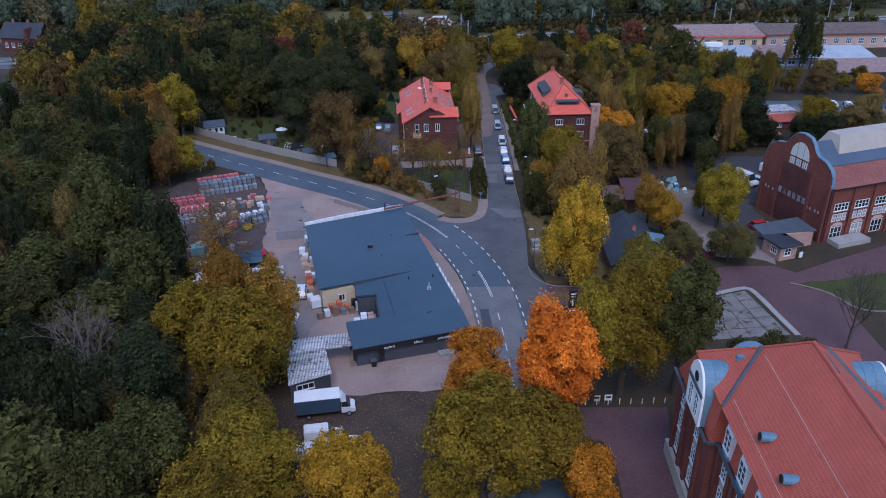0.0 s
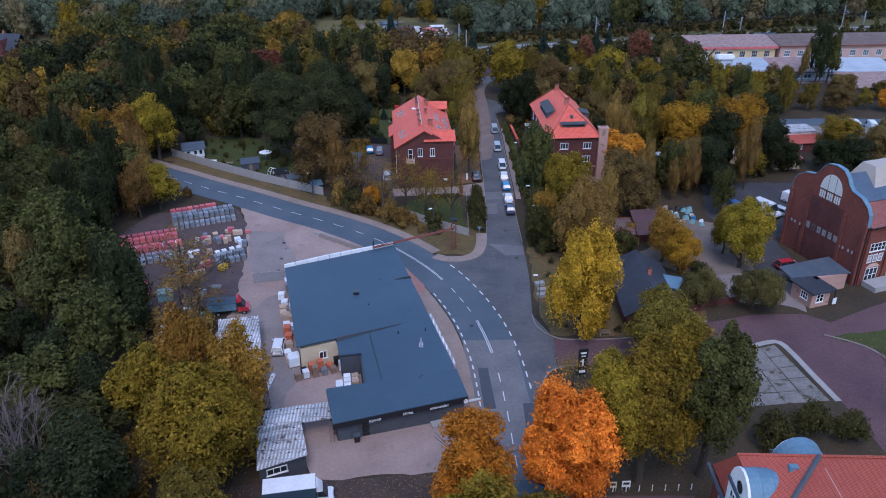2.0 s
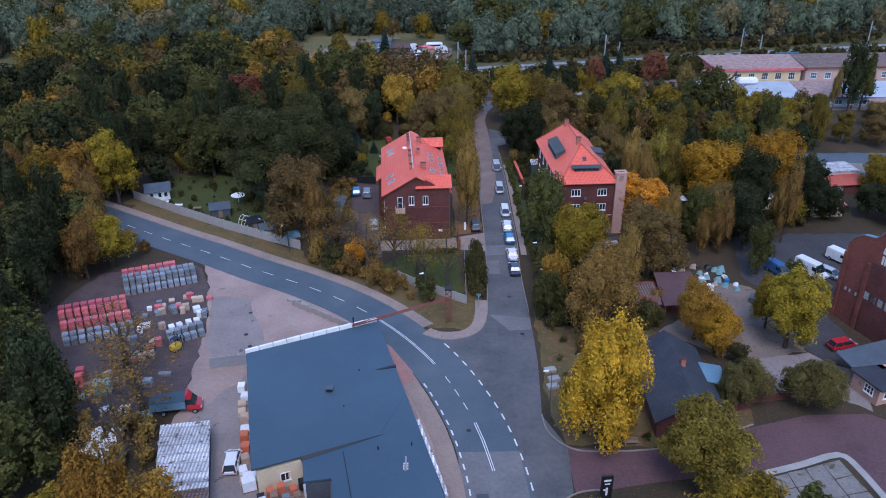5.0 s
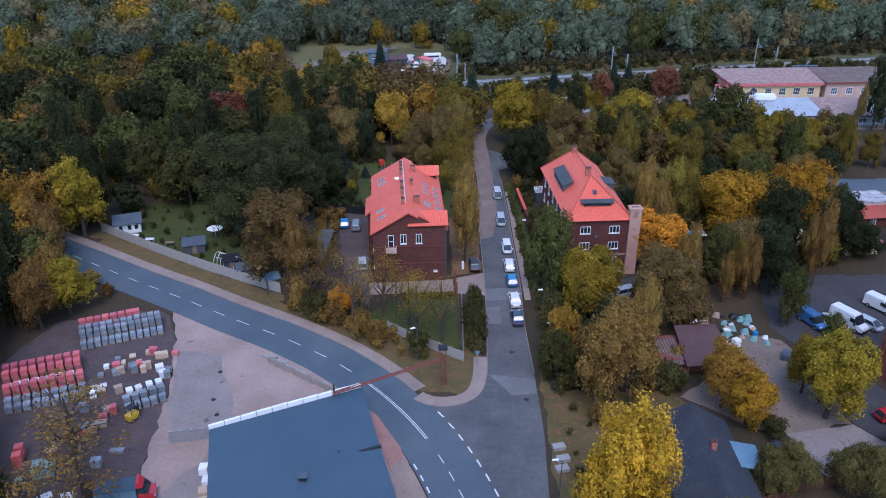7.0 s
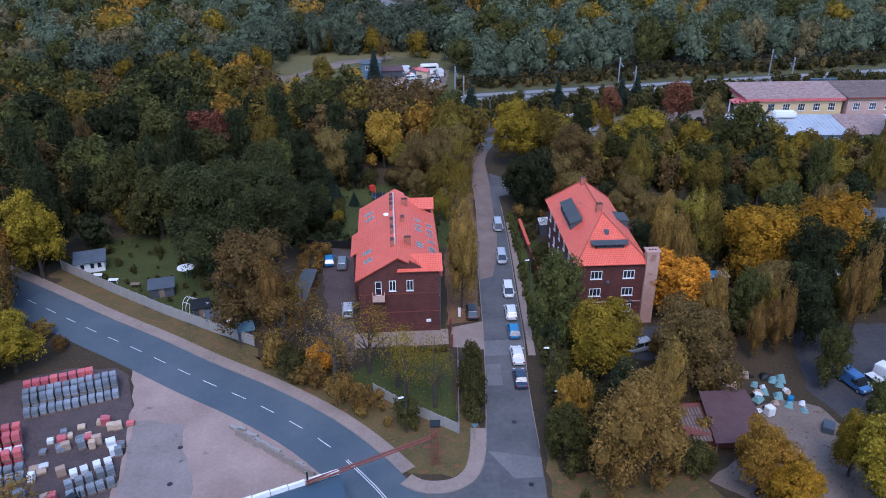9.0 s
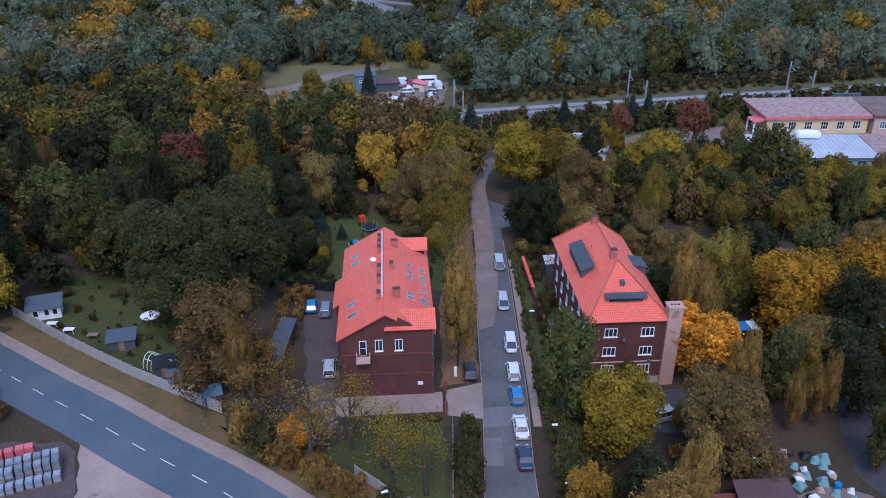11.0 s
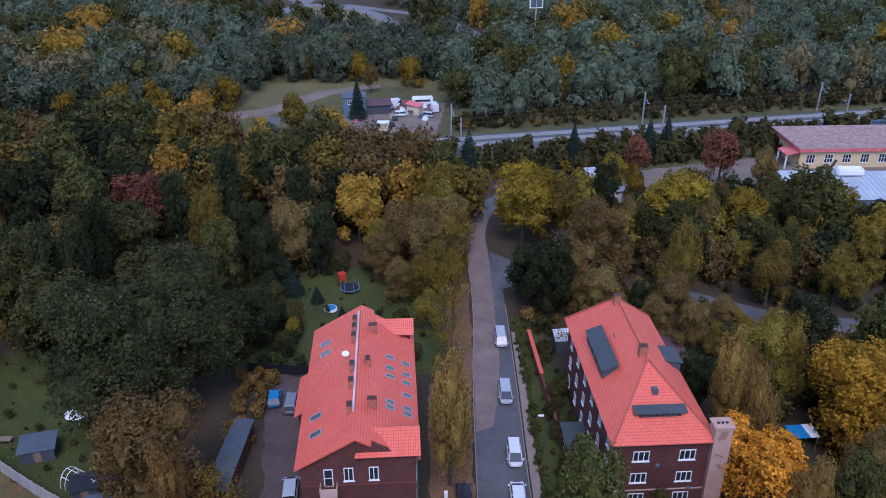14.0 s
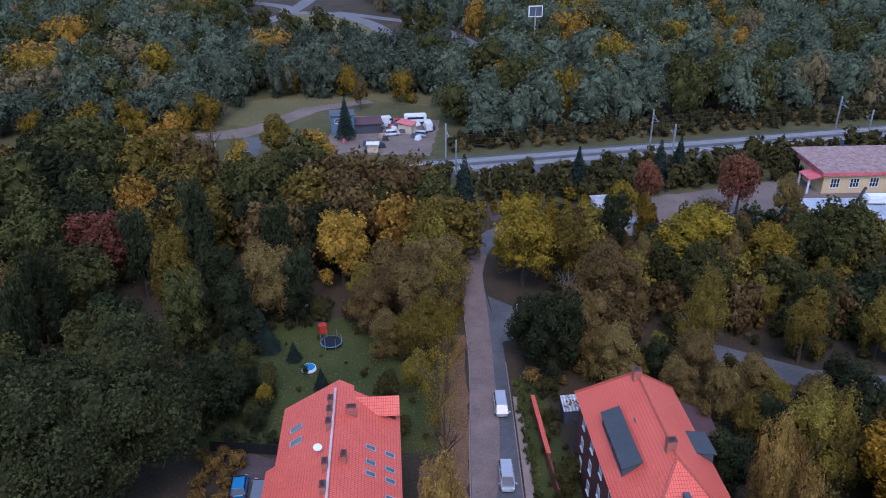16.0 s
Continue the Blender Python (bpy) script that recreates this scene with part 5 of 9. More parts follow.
# ---- buildings ----
def window(parent, p, yaw, w, h, bars=1, rows=1, glass=None, wood=None, sill=True):
    """A window set in a wall: p is the middle of its foot on the wall, yaw the way it faces."""
    f = Form()
    t = 0.09
    quad = lambda a, z0, z1, y: [(-a, y, z0), (a, y, z0), (a, y, z1), (-a, y, z1)]
    loops = [quad(w / 2, 0, h, -0.04), quad(w / 2, 0, h, 0.07), quad(w / 2 - t, t, h - t, 0.07), quad(w / 2 - t, t, h - t, -0.04)]
    f.add(sum(loops, []), [(4 * a + i, 4 * a + (i + 1) % 4, 4 * ((a + 1) % 4) + (i + 1) % 4, 4 * ((a + 1) % 4) + i) for a in range(4) for i in range(4)])
    ob = part("window", f, wood or frame_white, parent)
    ob.matrix_basis = pose(*p, 0, 0, yaw)
    for k in range(bars):
        x = -w / 2 + w * (k + 1) / (bars + 1)
        part("glazing_bar", Form().box(x - 0.045, x + 0.045, -0.03, 0.065, t, h - t), wood or frame_white, ob)
    for k in range(rows):
        z = h * (k + 1) / (rows + 1)
        part("glazing_bar", Form().box(-w / 2 + t, w / 2 - t, -0.03, 0.055, z - 0.03, z + 0.03), wood or frame_white, ob)
    part("pane", Form().box(-w / 2 + t, w / 2 - t, -0.03, 0.02, t, h - t), glass or pane_mat, ob)
    if sill:
        part("sill", Form().box(-w / 2 - 0.08, w / 2 + 0.08, -0.03, 0.14, -0.1, -0.005), frame_white if not wood else wood, ob)
    return ob


def skylight(parent, p, pitch_m, w=0.7, h=1.12):
    f = Form()
    f.box(-w / 2, w / 2, -h / 2, -h / 2 + 0.09, 0, 0.12).box(-w / 2, w / 2, h / 2 - 0.09, h / 2, 0, 0.12)
    f.box(-w / 2, -w / 2 + 0.09, -h / 2 + 0.09, h / 2 - 0.09, 0, 0.12).box(w / 2 - 0.09, w / 2, -h / 2 + 0.09, h / 2 - 0.09, 0, 0.12)
    ob = part("skylight", f, steel, parent, "grey-framed roof window")
    ob.matrix_basis = Matrix.Translation(p) @ pitch_m
    part("pane", Form().box(-w / 2 + 0.09, w / 2 - 0.09, -h / 2 + 0.09, h / 2 - 0.09, 0.02, 0.08), glazing_sky, ob)
    return ob


def chimney(parent, x, y, z0, z1, w=0.6, d=0.6, mat=None):
    ob = part("chimney", Form().box(x - w / 2, x + w / 2, y - d / 2, y + d / 2, z0, z1), mat or brick_chim, parent)
    part("cap", Form().box(x - w / 2 - 0.03, x + w / 2 + 0.03, y - d / 2 - 0.03, y + d / 2 + 0.03, z1, z1 + 0.1), brick_red, ob)
    part("flue", Form().box(x - w / 2 + 0.12, x + w / 2 - 0.12, y - d / 2 + 0.12, y + d / 2 - 0.12, z1 + 0.1, z1 + 0.13), black_paint, ob)
    return ob


dormer_felt = shade("grey_dormer_felt", (0.040, 0.048, 0.052), (0.062, 0.070, 0.074), 0.3, 3.0, 0.7, 0.2)
brick_chim = shade("chimney_brick", (0.33, 0.11, 0.08), (0.43, 0.17, 0.12), 0.5, 4.0, 0.9, 0.2, brick=(0.26, 0.085))
glazing_sky = plain("skylight_glass", (0.10, 0.11, 0.115), 0.12, 0.0, 0.45)
copper_line = shade("pale_ridge_flashing", (0.42, 0.37, 0.36), (0.54, 0.49, 0.47), 0.5, 5.0, 0.6, 0.1)


def slope_frame(normal):
    """A turn whose z is the roof's normal and whose y runs up the slope."""
    n = Vector(normal).normalized()
    x = Vector((0, 0, 1)).cross(n).normalized()
    y = n.cross(x)
    return Matrix((x, y, n)).transposed().to_4x4()


# brick house west of the street: 12.2 x 25.6 m, ridge along the street
def house_west():
    m = pose(-3.9, 171.9, 0, 0, 0, 2.6)
    h = thing("brick_house", "dark red brick house with coral tiled gable roof", "house", m)
    W, Ln, E, R = 12.0, 25.2, 9.4, 13.0
    part("wall", Form().prism([(0, 0), (W, 0), (W, Ln), (0, Ln)], 0, E), brick_dark, h)
    cx = W / 2 - 0.1
    for y0, y1, nm in ((0.0, 0.4, "gable"), (Ln - 0.4, Ln, "gable")):
        part(nm, Form().frustum([(0, y0, E), (W, y0, E), (cx, y0, R - 0.12)], [(0, y1, E), (W, y1, E), (cx, y1, R - 0.12)]), brick_dark, h)
    o = 0.5
    s = (R - E) / cx
    e = E - o * s + 0.15
    roof = part("roof", Form().slab([(-o, -o, e), (cx, -o, R), (cx, Ln + o, R), (-o, Ln + o, e)], 0.18).slab([(W + o, 0.4, e), (W + o, Ln - 0.4, e), (cx + 1.6, Ln - 0.4, R - 1.6 * (R - e) / (W + o - cx)), (cx + 1.6, Ln + o, R - 1.6 * (R - e) / (W + o - cx)), (cx, Ln + o, R), (cx, -o, R), (cx + 1.6, -o, R - 1.6 * (R - e) / (W + o - cx)), (cx + 1.6, 0.4, R - 1.6 * (R - e) / (W + o - cx))], 0.18), roof_coral, h, "coral-red tile roof")
    part("ridge_flashing", Form().box(cx - 0.46, cx - 0.24, 4.2, Ln - 1, R - 0.3, R + 0.05), copper_line, roof, "pale chimney-line flashing")
    # cross gables to the street, south and north
    for y0, y1, yr in ((-o, 5.2, 2.4), (Ln - 3.2, Ln + o, Ln - 1.6)):
        g = Form()
        zr, ze = 12.05, 10.55
        xr = cx + 0.9
        g.slab([(4.9 + (W - 8) * 0.2, y0, ze), (W + o, y0, ze), (W + o, yr, zr), (xr, yr, zr)], 0.15)
        g.slab([(W + o, y1, ze - 0.7), (4.9 + 2.2, y1, ze - 0.1), (xr, yr, zr), (W + o, yr, zr)], 0.15)
        part("cross_roof", g, roof_coral, h)
        part("cross_wall", Form().frustum([(7.4, y0 + o, E), (W, y0 + o, E), (W, y1, E), (7.4, y1, E)], [(8.2, y0 + o + 0.1, ze - 0.15), (W, y0 + o + 0.1, ze - 0.15), (W, y1 - 0.4, ze - 0.5), (8.2, y1 - 0.4, ze - 0.5)]), brick_dark, h)
    part("side_roof", Form().slab([(-1.5, 9.0, e - 0.75), (-1.5, 16.5, e - 0.75), (0.5, 16.5, e + 0.55), (0.5, 9.0, e + 0.55)], 0.15), roof_coral, h)
    part("bay_wall", Form().box(-1.1, 0.0, 9.4, 16.1, 0, e - 0.6), brick_dark, h)
    for z in (6.55, 3.35):
        part("string_course", Form().box(-0.05, W + 0.05, -0.09, -0.002, z, z + 0.13), brick_red, h, "pale projecting brick course")
    part("plinth", Form().box(-0.12, W + 0.12, -0.16, -0.1, 0, 0.8), brick_dark, h)
    for x in (5.0, 7.6):
        window(h, (x, 0, 7.15), 180, 1.0, 1.75, 1, 0)
    door = window(h, (2.9, 0, 6.45), 180, 0.95, 2.35, 0, 1, sill=False)
    bal = part("balcony", Form().box(2.0, 3.8, -1.1, 0, 5.9, 6.1).box(2.0, 2.08, -1.1, -0.0, 6.1, 7.0).box(3.72, 3.8, -1.1, 0, 6.1, 7.0).box(2.08, 3.72, -1.1, -1.02, 6.1, 7.0), plaster_old, h, "small pinkish concrete balcony")
    part("meter_box", Form().box(10.0, 10.7, -0.2, 0, 1.6, 2.0), frame_white, h)
    part("drainpipe", Form().tube((W + 0.1, -0.1, 0), (W + 0.1, -0.1, 10.2), 0.08), grey_metal, h)
    part("vent", Form().box(cx - 0.1, cx + 0.12, -0.05, 0.0, 11.2, 11.5), black_paint, h)
    for k in range(6):
        for z in (1.6, 5.0):
            window(h, (0, 2.5 + k * 4.0, z), 90, 1.0, 1.6, 1, 0)
            window(h, (W, 2.5 + k * 4.0, z), -90, 1.0, 1.6, 1, 0)
    for y in (4.5, 8.9, 12.0, 18.0, 20.0, 21.8):
        chimney(h, cx - 0.75, y, R - 0.6, R + 0.55, 0.55, 0.9)
    for x, y in ((cx + 1.6, 5.8), (cx + 1.5, 20.6)):
        chimney(h, x, y, R - 1.3, R + 0.2, 1.0, 0.6)
    chimney(h, cx + 1.0, 13.2, R - 1.0, R + 0.3, 0.55, 0.9)
    right = slope_frame((R - e, 0, W + o - cx))
    left = slope_frame((-(R - e), 0, cx + o))

    def on_right(x, y):
        return (x, y, R - (x - cx) * (R - e) / (W + o - cx))

    for x in (9.4, 11.3):
        for y in (6.8, 7.8, 10.2, 12.6, 14.2, 16.4):
            if (x, y) != (9.4, 10.2):
                skylight(h, on_right(x, y), right)
    for x, y in ((1.5, 3.6), (1.3, 6.6), (1.6, 18.5), (1.4, 20.8)):
        skylight(h, (x, y, e + (x + o) * (R - e) / (cx + o)), left, 0.95, 1.5)
    dish = part("satellite_dish", Form().tube((0, 0, 0), (0, 0.12, 0.05), 0.1, 0.45, 14), white_wall, h, "white round satellite dish")
    dish.matrix_basis = pose(cx - 1.6, 14.4, R + 0.1, 80, 0, 20)
    return h


house_west()


# brick house east of the street, hipped roof
def house_east():
    m = pose(29.0, 173.7, 0, 0, 0, 2.2)
    h = thing("brick_house", "dark brick house with coral hipped roof and dormers", "house", m)
    W, Ln, E, R = 10.3, 24.0, 10.3, 15.2
    part("wall", Form().prism([(0, 0), (W, 0), (W, Ln), (0, Ln)], 0, E), brick_dark, h)
    o = 0.55
    e = E + 0.05
    r0, r1 = (W / 2, 8.0, R), (W / 2, Ln - 2.6, R)
    a, b, c, d = (-o, -o, e), (W + o, -o, e), (W + o, Ln + o, e), (-o, Ln + o, e)
    roof = Form().slab([a, b, r0], 0.15).slab([b, c, r1, r0], 0.15).slab([c, d, r1], 0.15).slab([d, a, r0, r1], 0.15)
    rf = part("roof", roof, roof_coral, h, "coral-red hipped tile roof")
    for p, q in ((a, r0), (b, r0), (r0, r1), (c, r1), (d, r1)):
        part("ridge_tile", Form().tube(Vector(p) + Vector((0, 0, 0.04)), Vector(q) + Vector((0, 0, 0.04)), 0.13), roof_red, rf)
    s = (R - e) / (W / 2 + o)
    # long dormer in the west slope
    x0, z0 = 0.75, e + (0.75 + o) * s
    d1 = part("dormer", Form().frustum([(x0, 9.6, z0 - 0.5), (x0 + 1.7, 9.6, z0 + 0.7), (x0 + 1.7, 17.6, z0 + 0.7), (x0, 17.6, z0 - 0.5)], [(x0, 9.6, z0 + 1.25), (x0 + 1.7, 9.6, z0 + 1.9), (x0 + 1.7, 17.6, z0 + 1.9), (x0, 17.6, z0 + 1.25)]), grey_metal, h, "long dormer clad in grey metal")
    part("dormer_roof", Form().slab([(x0 - 0.2, 9.3, z0 + 1.3), (x0 - 0.2, 17.9, z0 + 1.3), (x0 + 1.75, 17.9, z0 + 2.1), (x0 + 1.75, 9.3, z0 + 2.1)], 0.1), dormer_felt, d1)
    for k in range(4):
        ob = window(d1, (x0, 10.8 + 1.9 * k, z0 + 0.2), 90, 1.2, 0.9, 1, 0, wood=grey_metal, sill=False)
    # front dormer
    ss = (R - e) / (8.0 + o)
    y0, zf = 2.1, e + (2.1 + o) * ss
    d2 = part("dormer", Form().frustum([(2.9, y0, zf - 0.35), (W - 2.9, y0, zf - 0.35), (W - 2.9, y0 + 1.0, zf + 0.2), (2.9, y0 + 1.0, zf + 0.2)], [(2.9, y0, zf + 0.75), (W - 2.9, y0, zf + 0.75), (W - 2.9, y0 + 1.0, zf + 0.9), (2.9, y0 + 1.0, zf + 0.9)]), black_paint, h, "low wide dormer with dark windows")
    part("dormer_roof", Form().slab([(2.3, y0 - 0.4, zf + 0.78), (W - 2.3, y0 - 0.4, zf + 0.78), (W - 2.3, y0 + 0.95, zf + 0.95), (2.3, y0 + 0.95, zf + 0.95)], 0.1), dormer_felt, d2)
    for k in range(4):
        window(d2, (3.6 + 1.03 * k, y0, zf + 0.1), 180, 0.9, 0.5, 1, 0, wood=grey_metal, sill=False)
    # east dormer
    d3 = part("dormer", Form().box(W - 1.2, W + 0.45, 12.0, 15.0, e - 0.3, e + 1.3), grey_metal, h)
    part("dormer_roof", Form().slab([(W - 1.5, 11.8, e + 1.75), (W - 1.5, 15.2, e + 1.75), (W + 0.7, 15.2, e + 1.4), (W + 0.7, 11.8, e + 1.4)], 0.1), dormer_felt, d3)
    for z in (7.75, 4.75, 1.85):
        for x in (2.9, 7.4):
            window(h, (x + 1.2 * (x > 5) * 0.4, 0, z), 180, 1.75, 1.35, 2, 0)
        for k in range(6):
            window(h, (0, 2.4 + 3.8 * k, z), 90, 1.0, 1.5, 1, 0)
    part("string_course", Form().box(-0.05, W + 0.05, -0.07, -0.002, 3.6, 3.75), plaster_old, h)
    part("plinth", Form().box(-0.1, W + 0.1, -0.12, -0.071, 0, 1.2), concrete, h)
    st = part("tall_chimney", Form().box(W - 0.1, W + 1.8, -0.6, 0.9, 0, 12.2), plaster_pink, h, "tall pinkish rendered chimney stack")
    part("cap", Form().box(W - 0.25, W + 1.95, -0.75, 1.05, 12.2, 12.4), plaster_pink, st)
    for k in range(3):
        part("flue", Form().box(W + 0.25 + 0.45 * k, W + 0.5 + 0.45 * k, 0.0, 0.25, 12.4, 12.5), black_paint, st)
    chimney(h, W / 2 - 0.2, 9.3, R - 0.5, R + 0.9, 0.9, 0.7)
    chimney(h, W / 2 - 0.2, Ln - 3.4, R - 0.5, R + 0.9, 0.8, 0.7)
    for x, y in ((3.6, 15.2), (W / 2, 4.6)):
        part("hatch", Form().box(x - 0.3, x + 0.3, y - 0.35, y + 0.35, 12.8, 13.75), grey_metal, h)
    for x, z in ((4.7, 7.3), (8.5, 3.9), (6.0, 1.6)):
        dsh = part("satellite_dish", Form().tube((0, 0, 0), (0, -0.1, 0.03), 0.26, 0.05, 12), grey_metal, h)
        dsh.matrix_basis = pose(x, -0.3, z)
    return h


an = thing("garden_annex", "low annex with grey flat roof beside a brick house", "annex", pose(26.0, 181.9, 0, 0, 0, 2.2))
part("wall", Form().box(0, 2.9, 0, 4.4, 0, 2.5), brick_dark, an)
part("roof", Form().box(-0.25, 2.9, -0.25, 4.65, 2.5, 2.65), dormer_felt, an)
window(an, (0, 2.2, 0.9), 90, 1.4, 1.2)
window(an, (1.4, 0, 0.9), 180, 1.3, 1.2)
plaster_pink = shade("pink_render", (0.33, 0.195, 0.15), (0.44, 0.27, 0.215), 0.5, 4.0, 0.9, 0.2, c=(0.25, 0.14, 0.11), spots=0.0, spot_scale=0.5)
house_east()


# dark flat-roofed shop hall
def shop_hall():
    h = thing("shop_hall", "long low hall with dark blue-grey felt roof", "hall", pose(0, 0, 0))
    A, B, C, F, G, Hh, I, J, K, M2 = (-20.9, 128.8), (-3.8, 136.6), (-1.3, 126), (6.3, 95.6), (-9.7, 91.1), (-11.1, 97.1), (-6.6, 98.6), (-7.6, 105.2), (-10.2, 104.8), (-16.0, 106.9)
    z = 3.4
    part("wall", Form().prism([A, B, C, (0.2, 120), (-4.6, 110.6), M2], 0, z - 0.15), cream_wall, h)
    part("wall", Form().prism([(0.2, 119.8), F, (-9.55, 91.4), Hh, I, J, K, (-10.9, 108.2), (-4.6, 110.4)], 0, z - 0.35), dark_wall, h)

    def lift(poly, top):
        return [(x, y, top(x, y)) for x, y in poly]

    hi = lambda x, y: z + 0.012 * (y - 95) + 0.45 * max(0.0, min(1.0, (-3.0 - x) / 12))
    lo = lambda x, y: z + 0.012 * (y - 95)
    north = [(-21.3, 128.9), (-3.7, 137.1), (-0.9, 126.1), (0.7, 120.0), (-2.4, 112.2), (-16.4, 106.4)]
    r1 = part("roof", Form().frustum(lift(north, lambda x, y: hi(x, y) - 0.2), lift(north, hi)), roof_dark, h, "blue-grey felt roof, higher part")
    south = [(0.72, 120.0), (6.75, 95.5), (-9.9, 90.7), (-11.4, 97.2), (-6.4, 98.7), (-7.4, 105.3), (-10.4, 104.9), (-11.0, 108.3), (-2.4, 112.15)]
    r2 = part("roof", Form().frustum(lift(south, lambda x, y: lo(x, y) - 0.25), lift(south, lo)), roof_dark, h, "blue-grey felt roof, lower part")
    # front strip falling towards the forecourt
    part("front_roof", Form().slab([(-9.9, 90.65, lo(0, 90) - 0.02), (6.78, 95.45, lo(0, 95) - 0.02), (5.5, 100.6, lo(0, 100) + 0.5), (-11.3, 96.9, lo(0, 97) + 0.5)], 0.12), roof_dark, h)
    part("fascia", Form().frustum([(-9.95, 90.6, 2.5), (6.8, 95.4, 2.5), (6.75, 95.55, 2.5), (-9.95, 90.8, 2.5)], [(-9.95, 90.6, 3.25), (6.8, 95.4, 3.3), (6.75, 95.55, 3.3), (-9.95, 90.8, 3.25)]), black_paint, h, "dark fascia with lettering")
    d = Vector((16.75, 4.8, 0)).normalized()
    ang = math.degrees(math.atan2(d.y, d.x))
    # parapet capping along the north edge, pale sheet pieces
    for k in range(10):
        p = Vector((-21.3, 128.9, 0)).lerp(Vector((-3.7, 137.1, 0)), k / 10)
        q = Vector((-21.3, 128.9, 0)).lerp(Vector((-3.7, 137.1, 0)), (k + 0.94) / 10)
        n = Vector((-0.42, 0.9, 0)) * 0.35
        zz = hi(p.x, p.y)
        part("capping", Form().prism([(p.x, p.y), (q.x, q.y), (q.x + n.x, q.y + n.y), (p.x + n.x, p.y + n.y)], zz - 0.3, zz + 0.5), white_wall, h, "pale sheet-metal parapet panel")
    for k in range(4):
        p, q = Vector((2.0, 115.0, 0)).lerp(Vector((5.2, 102.2, 0)), k / 4), Vector((2.0, 115.0, 0)).lerp(Vector((5.2, 102.2, 0)), (k + 0.95) / 4)
        part("capping", Form().prism([(p.x, p.y), (p.x + 0.4, p.y + 0.1), (q.x + 0.4, q.y + 0.1), (q.x, q.y)], 3.0, 3.55), tin, h)
    # dark folds in the roof
    part("roof_fold", Form().frustum([(-11.2, 108.45, 3.4), (-1.6, 112.55, 3.45), (-2.4, 112.1, 3.4), (-11.0, 108.2, 3.3)], [(-11.2, 108.45, 3.95), (-1.6, 112.55, 3.63), (-2.4, 112.1, 3.62), (-11.0, 108.2, 3.6)]), black_paint, h, "dark step between the roof levels")
    part("roof_fold", Form().frustum([(-3.6, 125.2, 3.6), (-0.8, 126.2, 3.6), (-0.7, 125.7, 3.6), (-3.5, 124.9, 3.6)], [(-3.6, 125.2, 3.82), (-0.8, 126.2, 3.9), (-0.7, 125.7, 3.9), (-3.5, 124.9, 3.8)]), black_paint, h)
    part("roof_seam", Form().frustum([(-6.5, 109.6, 3.1), (-6.4, 109.6, 3.1), (-4.3, 99.4, 3.0), (-4.4, 99.4, 3.0)], [(-6.5, 109.6, 3.6), (-6.4, 109.6, 3.6), (-4.3, 99.4, 3.48), (-4.4, 99.4, 3.48)]), black_paint, h)
    v = part("roof_vent", Form().box(-9.5, -8.7, 120.3, 121.1, 3.7, 4.4), black_paint, h, "black boxy roof vent", 0.05)
    part("cap", Form().box(-9.6, -8.6, 120.2, 121.2, 4.4, 4.5), grey_metal, v)
    part("dome_light", Form().box(0.55, 1.15, 106.2, 108.6, 3.1, 3.75), tin, h, "pale roof light dome", 0.2)
    for x, y in ((-13.8, 123.0), (-13.2, 123.1), (-5.6, 125.0), (-7.0, 117.5), (-2.4, 109.8), (1.5, 110.4), (0.6, 98.9), (0.9, 99.2)):
        part("vent_pipe", Form().tube((x, y, 3.2), (x, y, 4.05), 0.09), black_paint, h)
    # front: garage doors, windows, signs
    def at(s, z0):
        p = Vector((-9.55, 91.4, 0)) + d * s
        return (p.x, p.y, z0)

    for s, w, hh in ((4.6, 3.0, 2.3), (9.0, 3.2, 2.3)):
        g = Form()
        for k in range(4):
            g.box(-w / 2, w / 2, -0.04, 0.08, hh * k / 4 + 0.02, hh * (k + 1) / 4 - 0.02)
        ob = part("garage_door", g, black_paint, h, "dark sectional garage door")
        ob.matrix_basis = pose(*at(s, 0.02), 0, 0, ang + 180)
    for s, w in ((12.4, 1.3), (14.8, 1.6)):
        window(h, at(s, 0.1 if s < 13 else 0.8), ang + 180, w, 2.1 if s < 13 else 1.3, 1, 0, sill=False)
    dr = part("wall_panel", Form().box(-1.2, 1.2, -0.03, 0.05, 0, 2.3), grey_metal, h, "grey metal wall panel")
    dr.matrix_basis = pose(*at(1.4, 0.02), 0, 0, ang + 180)
    for text, s, size in (("opony", 4.6, 0.62), ("klima", 8.8, 0.62), ("autoczęści", 12.9, 0.55)):
        cu = bpy.data.curves.new("sign_letters", "FONT")
        cu.body, cu.size, cu.align_x, cu.extrude = text, size, "CENTER", 0.02
        ob = new("sign_letters", cu)
        ob.parent = h
        p = at(s, 2.65)
        ob.matrix_basis = pose(p[0] + d.y * 0.85, p[1] - d.x * 0.85, p[2], 90, 0, ang)
        cu.materials.append(frame_white)
    lp = at(16.4, 2.6)
    lg = part("logo_panel", Form().tube((0, 0, 0.3), (0, -0.05, 0.3), 0.3, 0.3, 16).box(0.4, 2.0, -0.05, 0, 0.12, 0.42), frame_white, h, "white round mark and bar on the fascia")
    lg.matrix_basis = pose(lp[0] + d.y * 0.9, lp[1] - d.x * 0.9, lp[2], 0, 0, ang)
    rp = part("ramp", Form().box(-2.5, 2.5, -1.2, 0, 0, 0.35), concrete, h, "low concrete step before the door")
    q = at(14.3, 0)
    rp.matrix_basis = pose(q[0] + 0.1, q[1] - 0.3, 0, 0, 0, ang)
    # west wall windows of the yard niche
    window(h, (-13.0, 107.85, 1.0), 180 + 25, 1.2, 1.2, 1, 0)
    window(h, (-9.0, 109.3, 1.0), 180 + 25, 1.2, 1.2, 1, 0)
    return h


shop_hall()


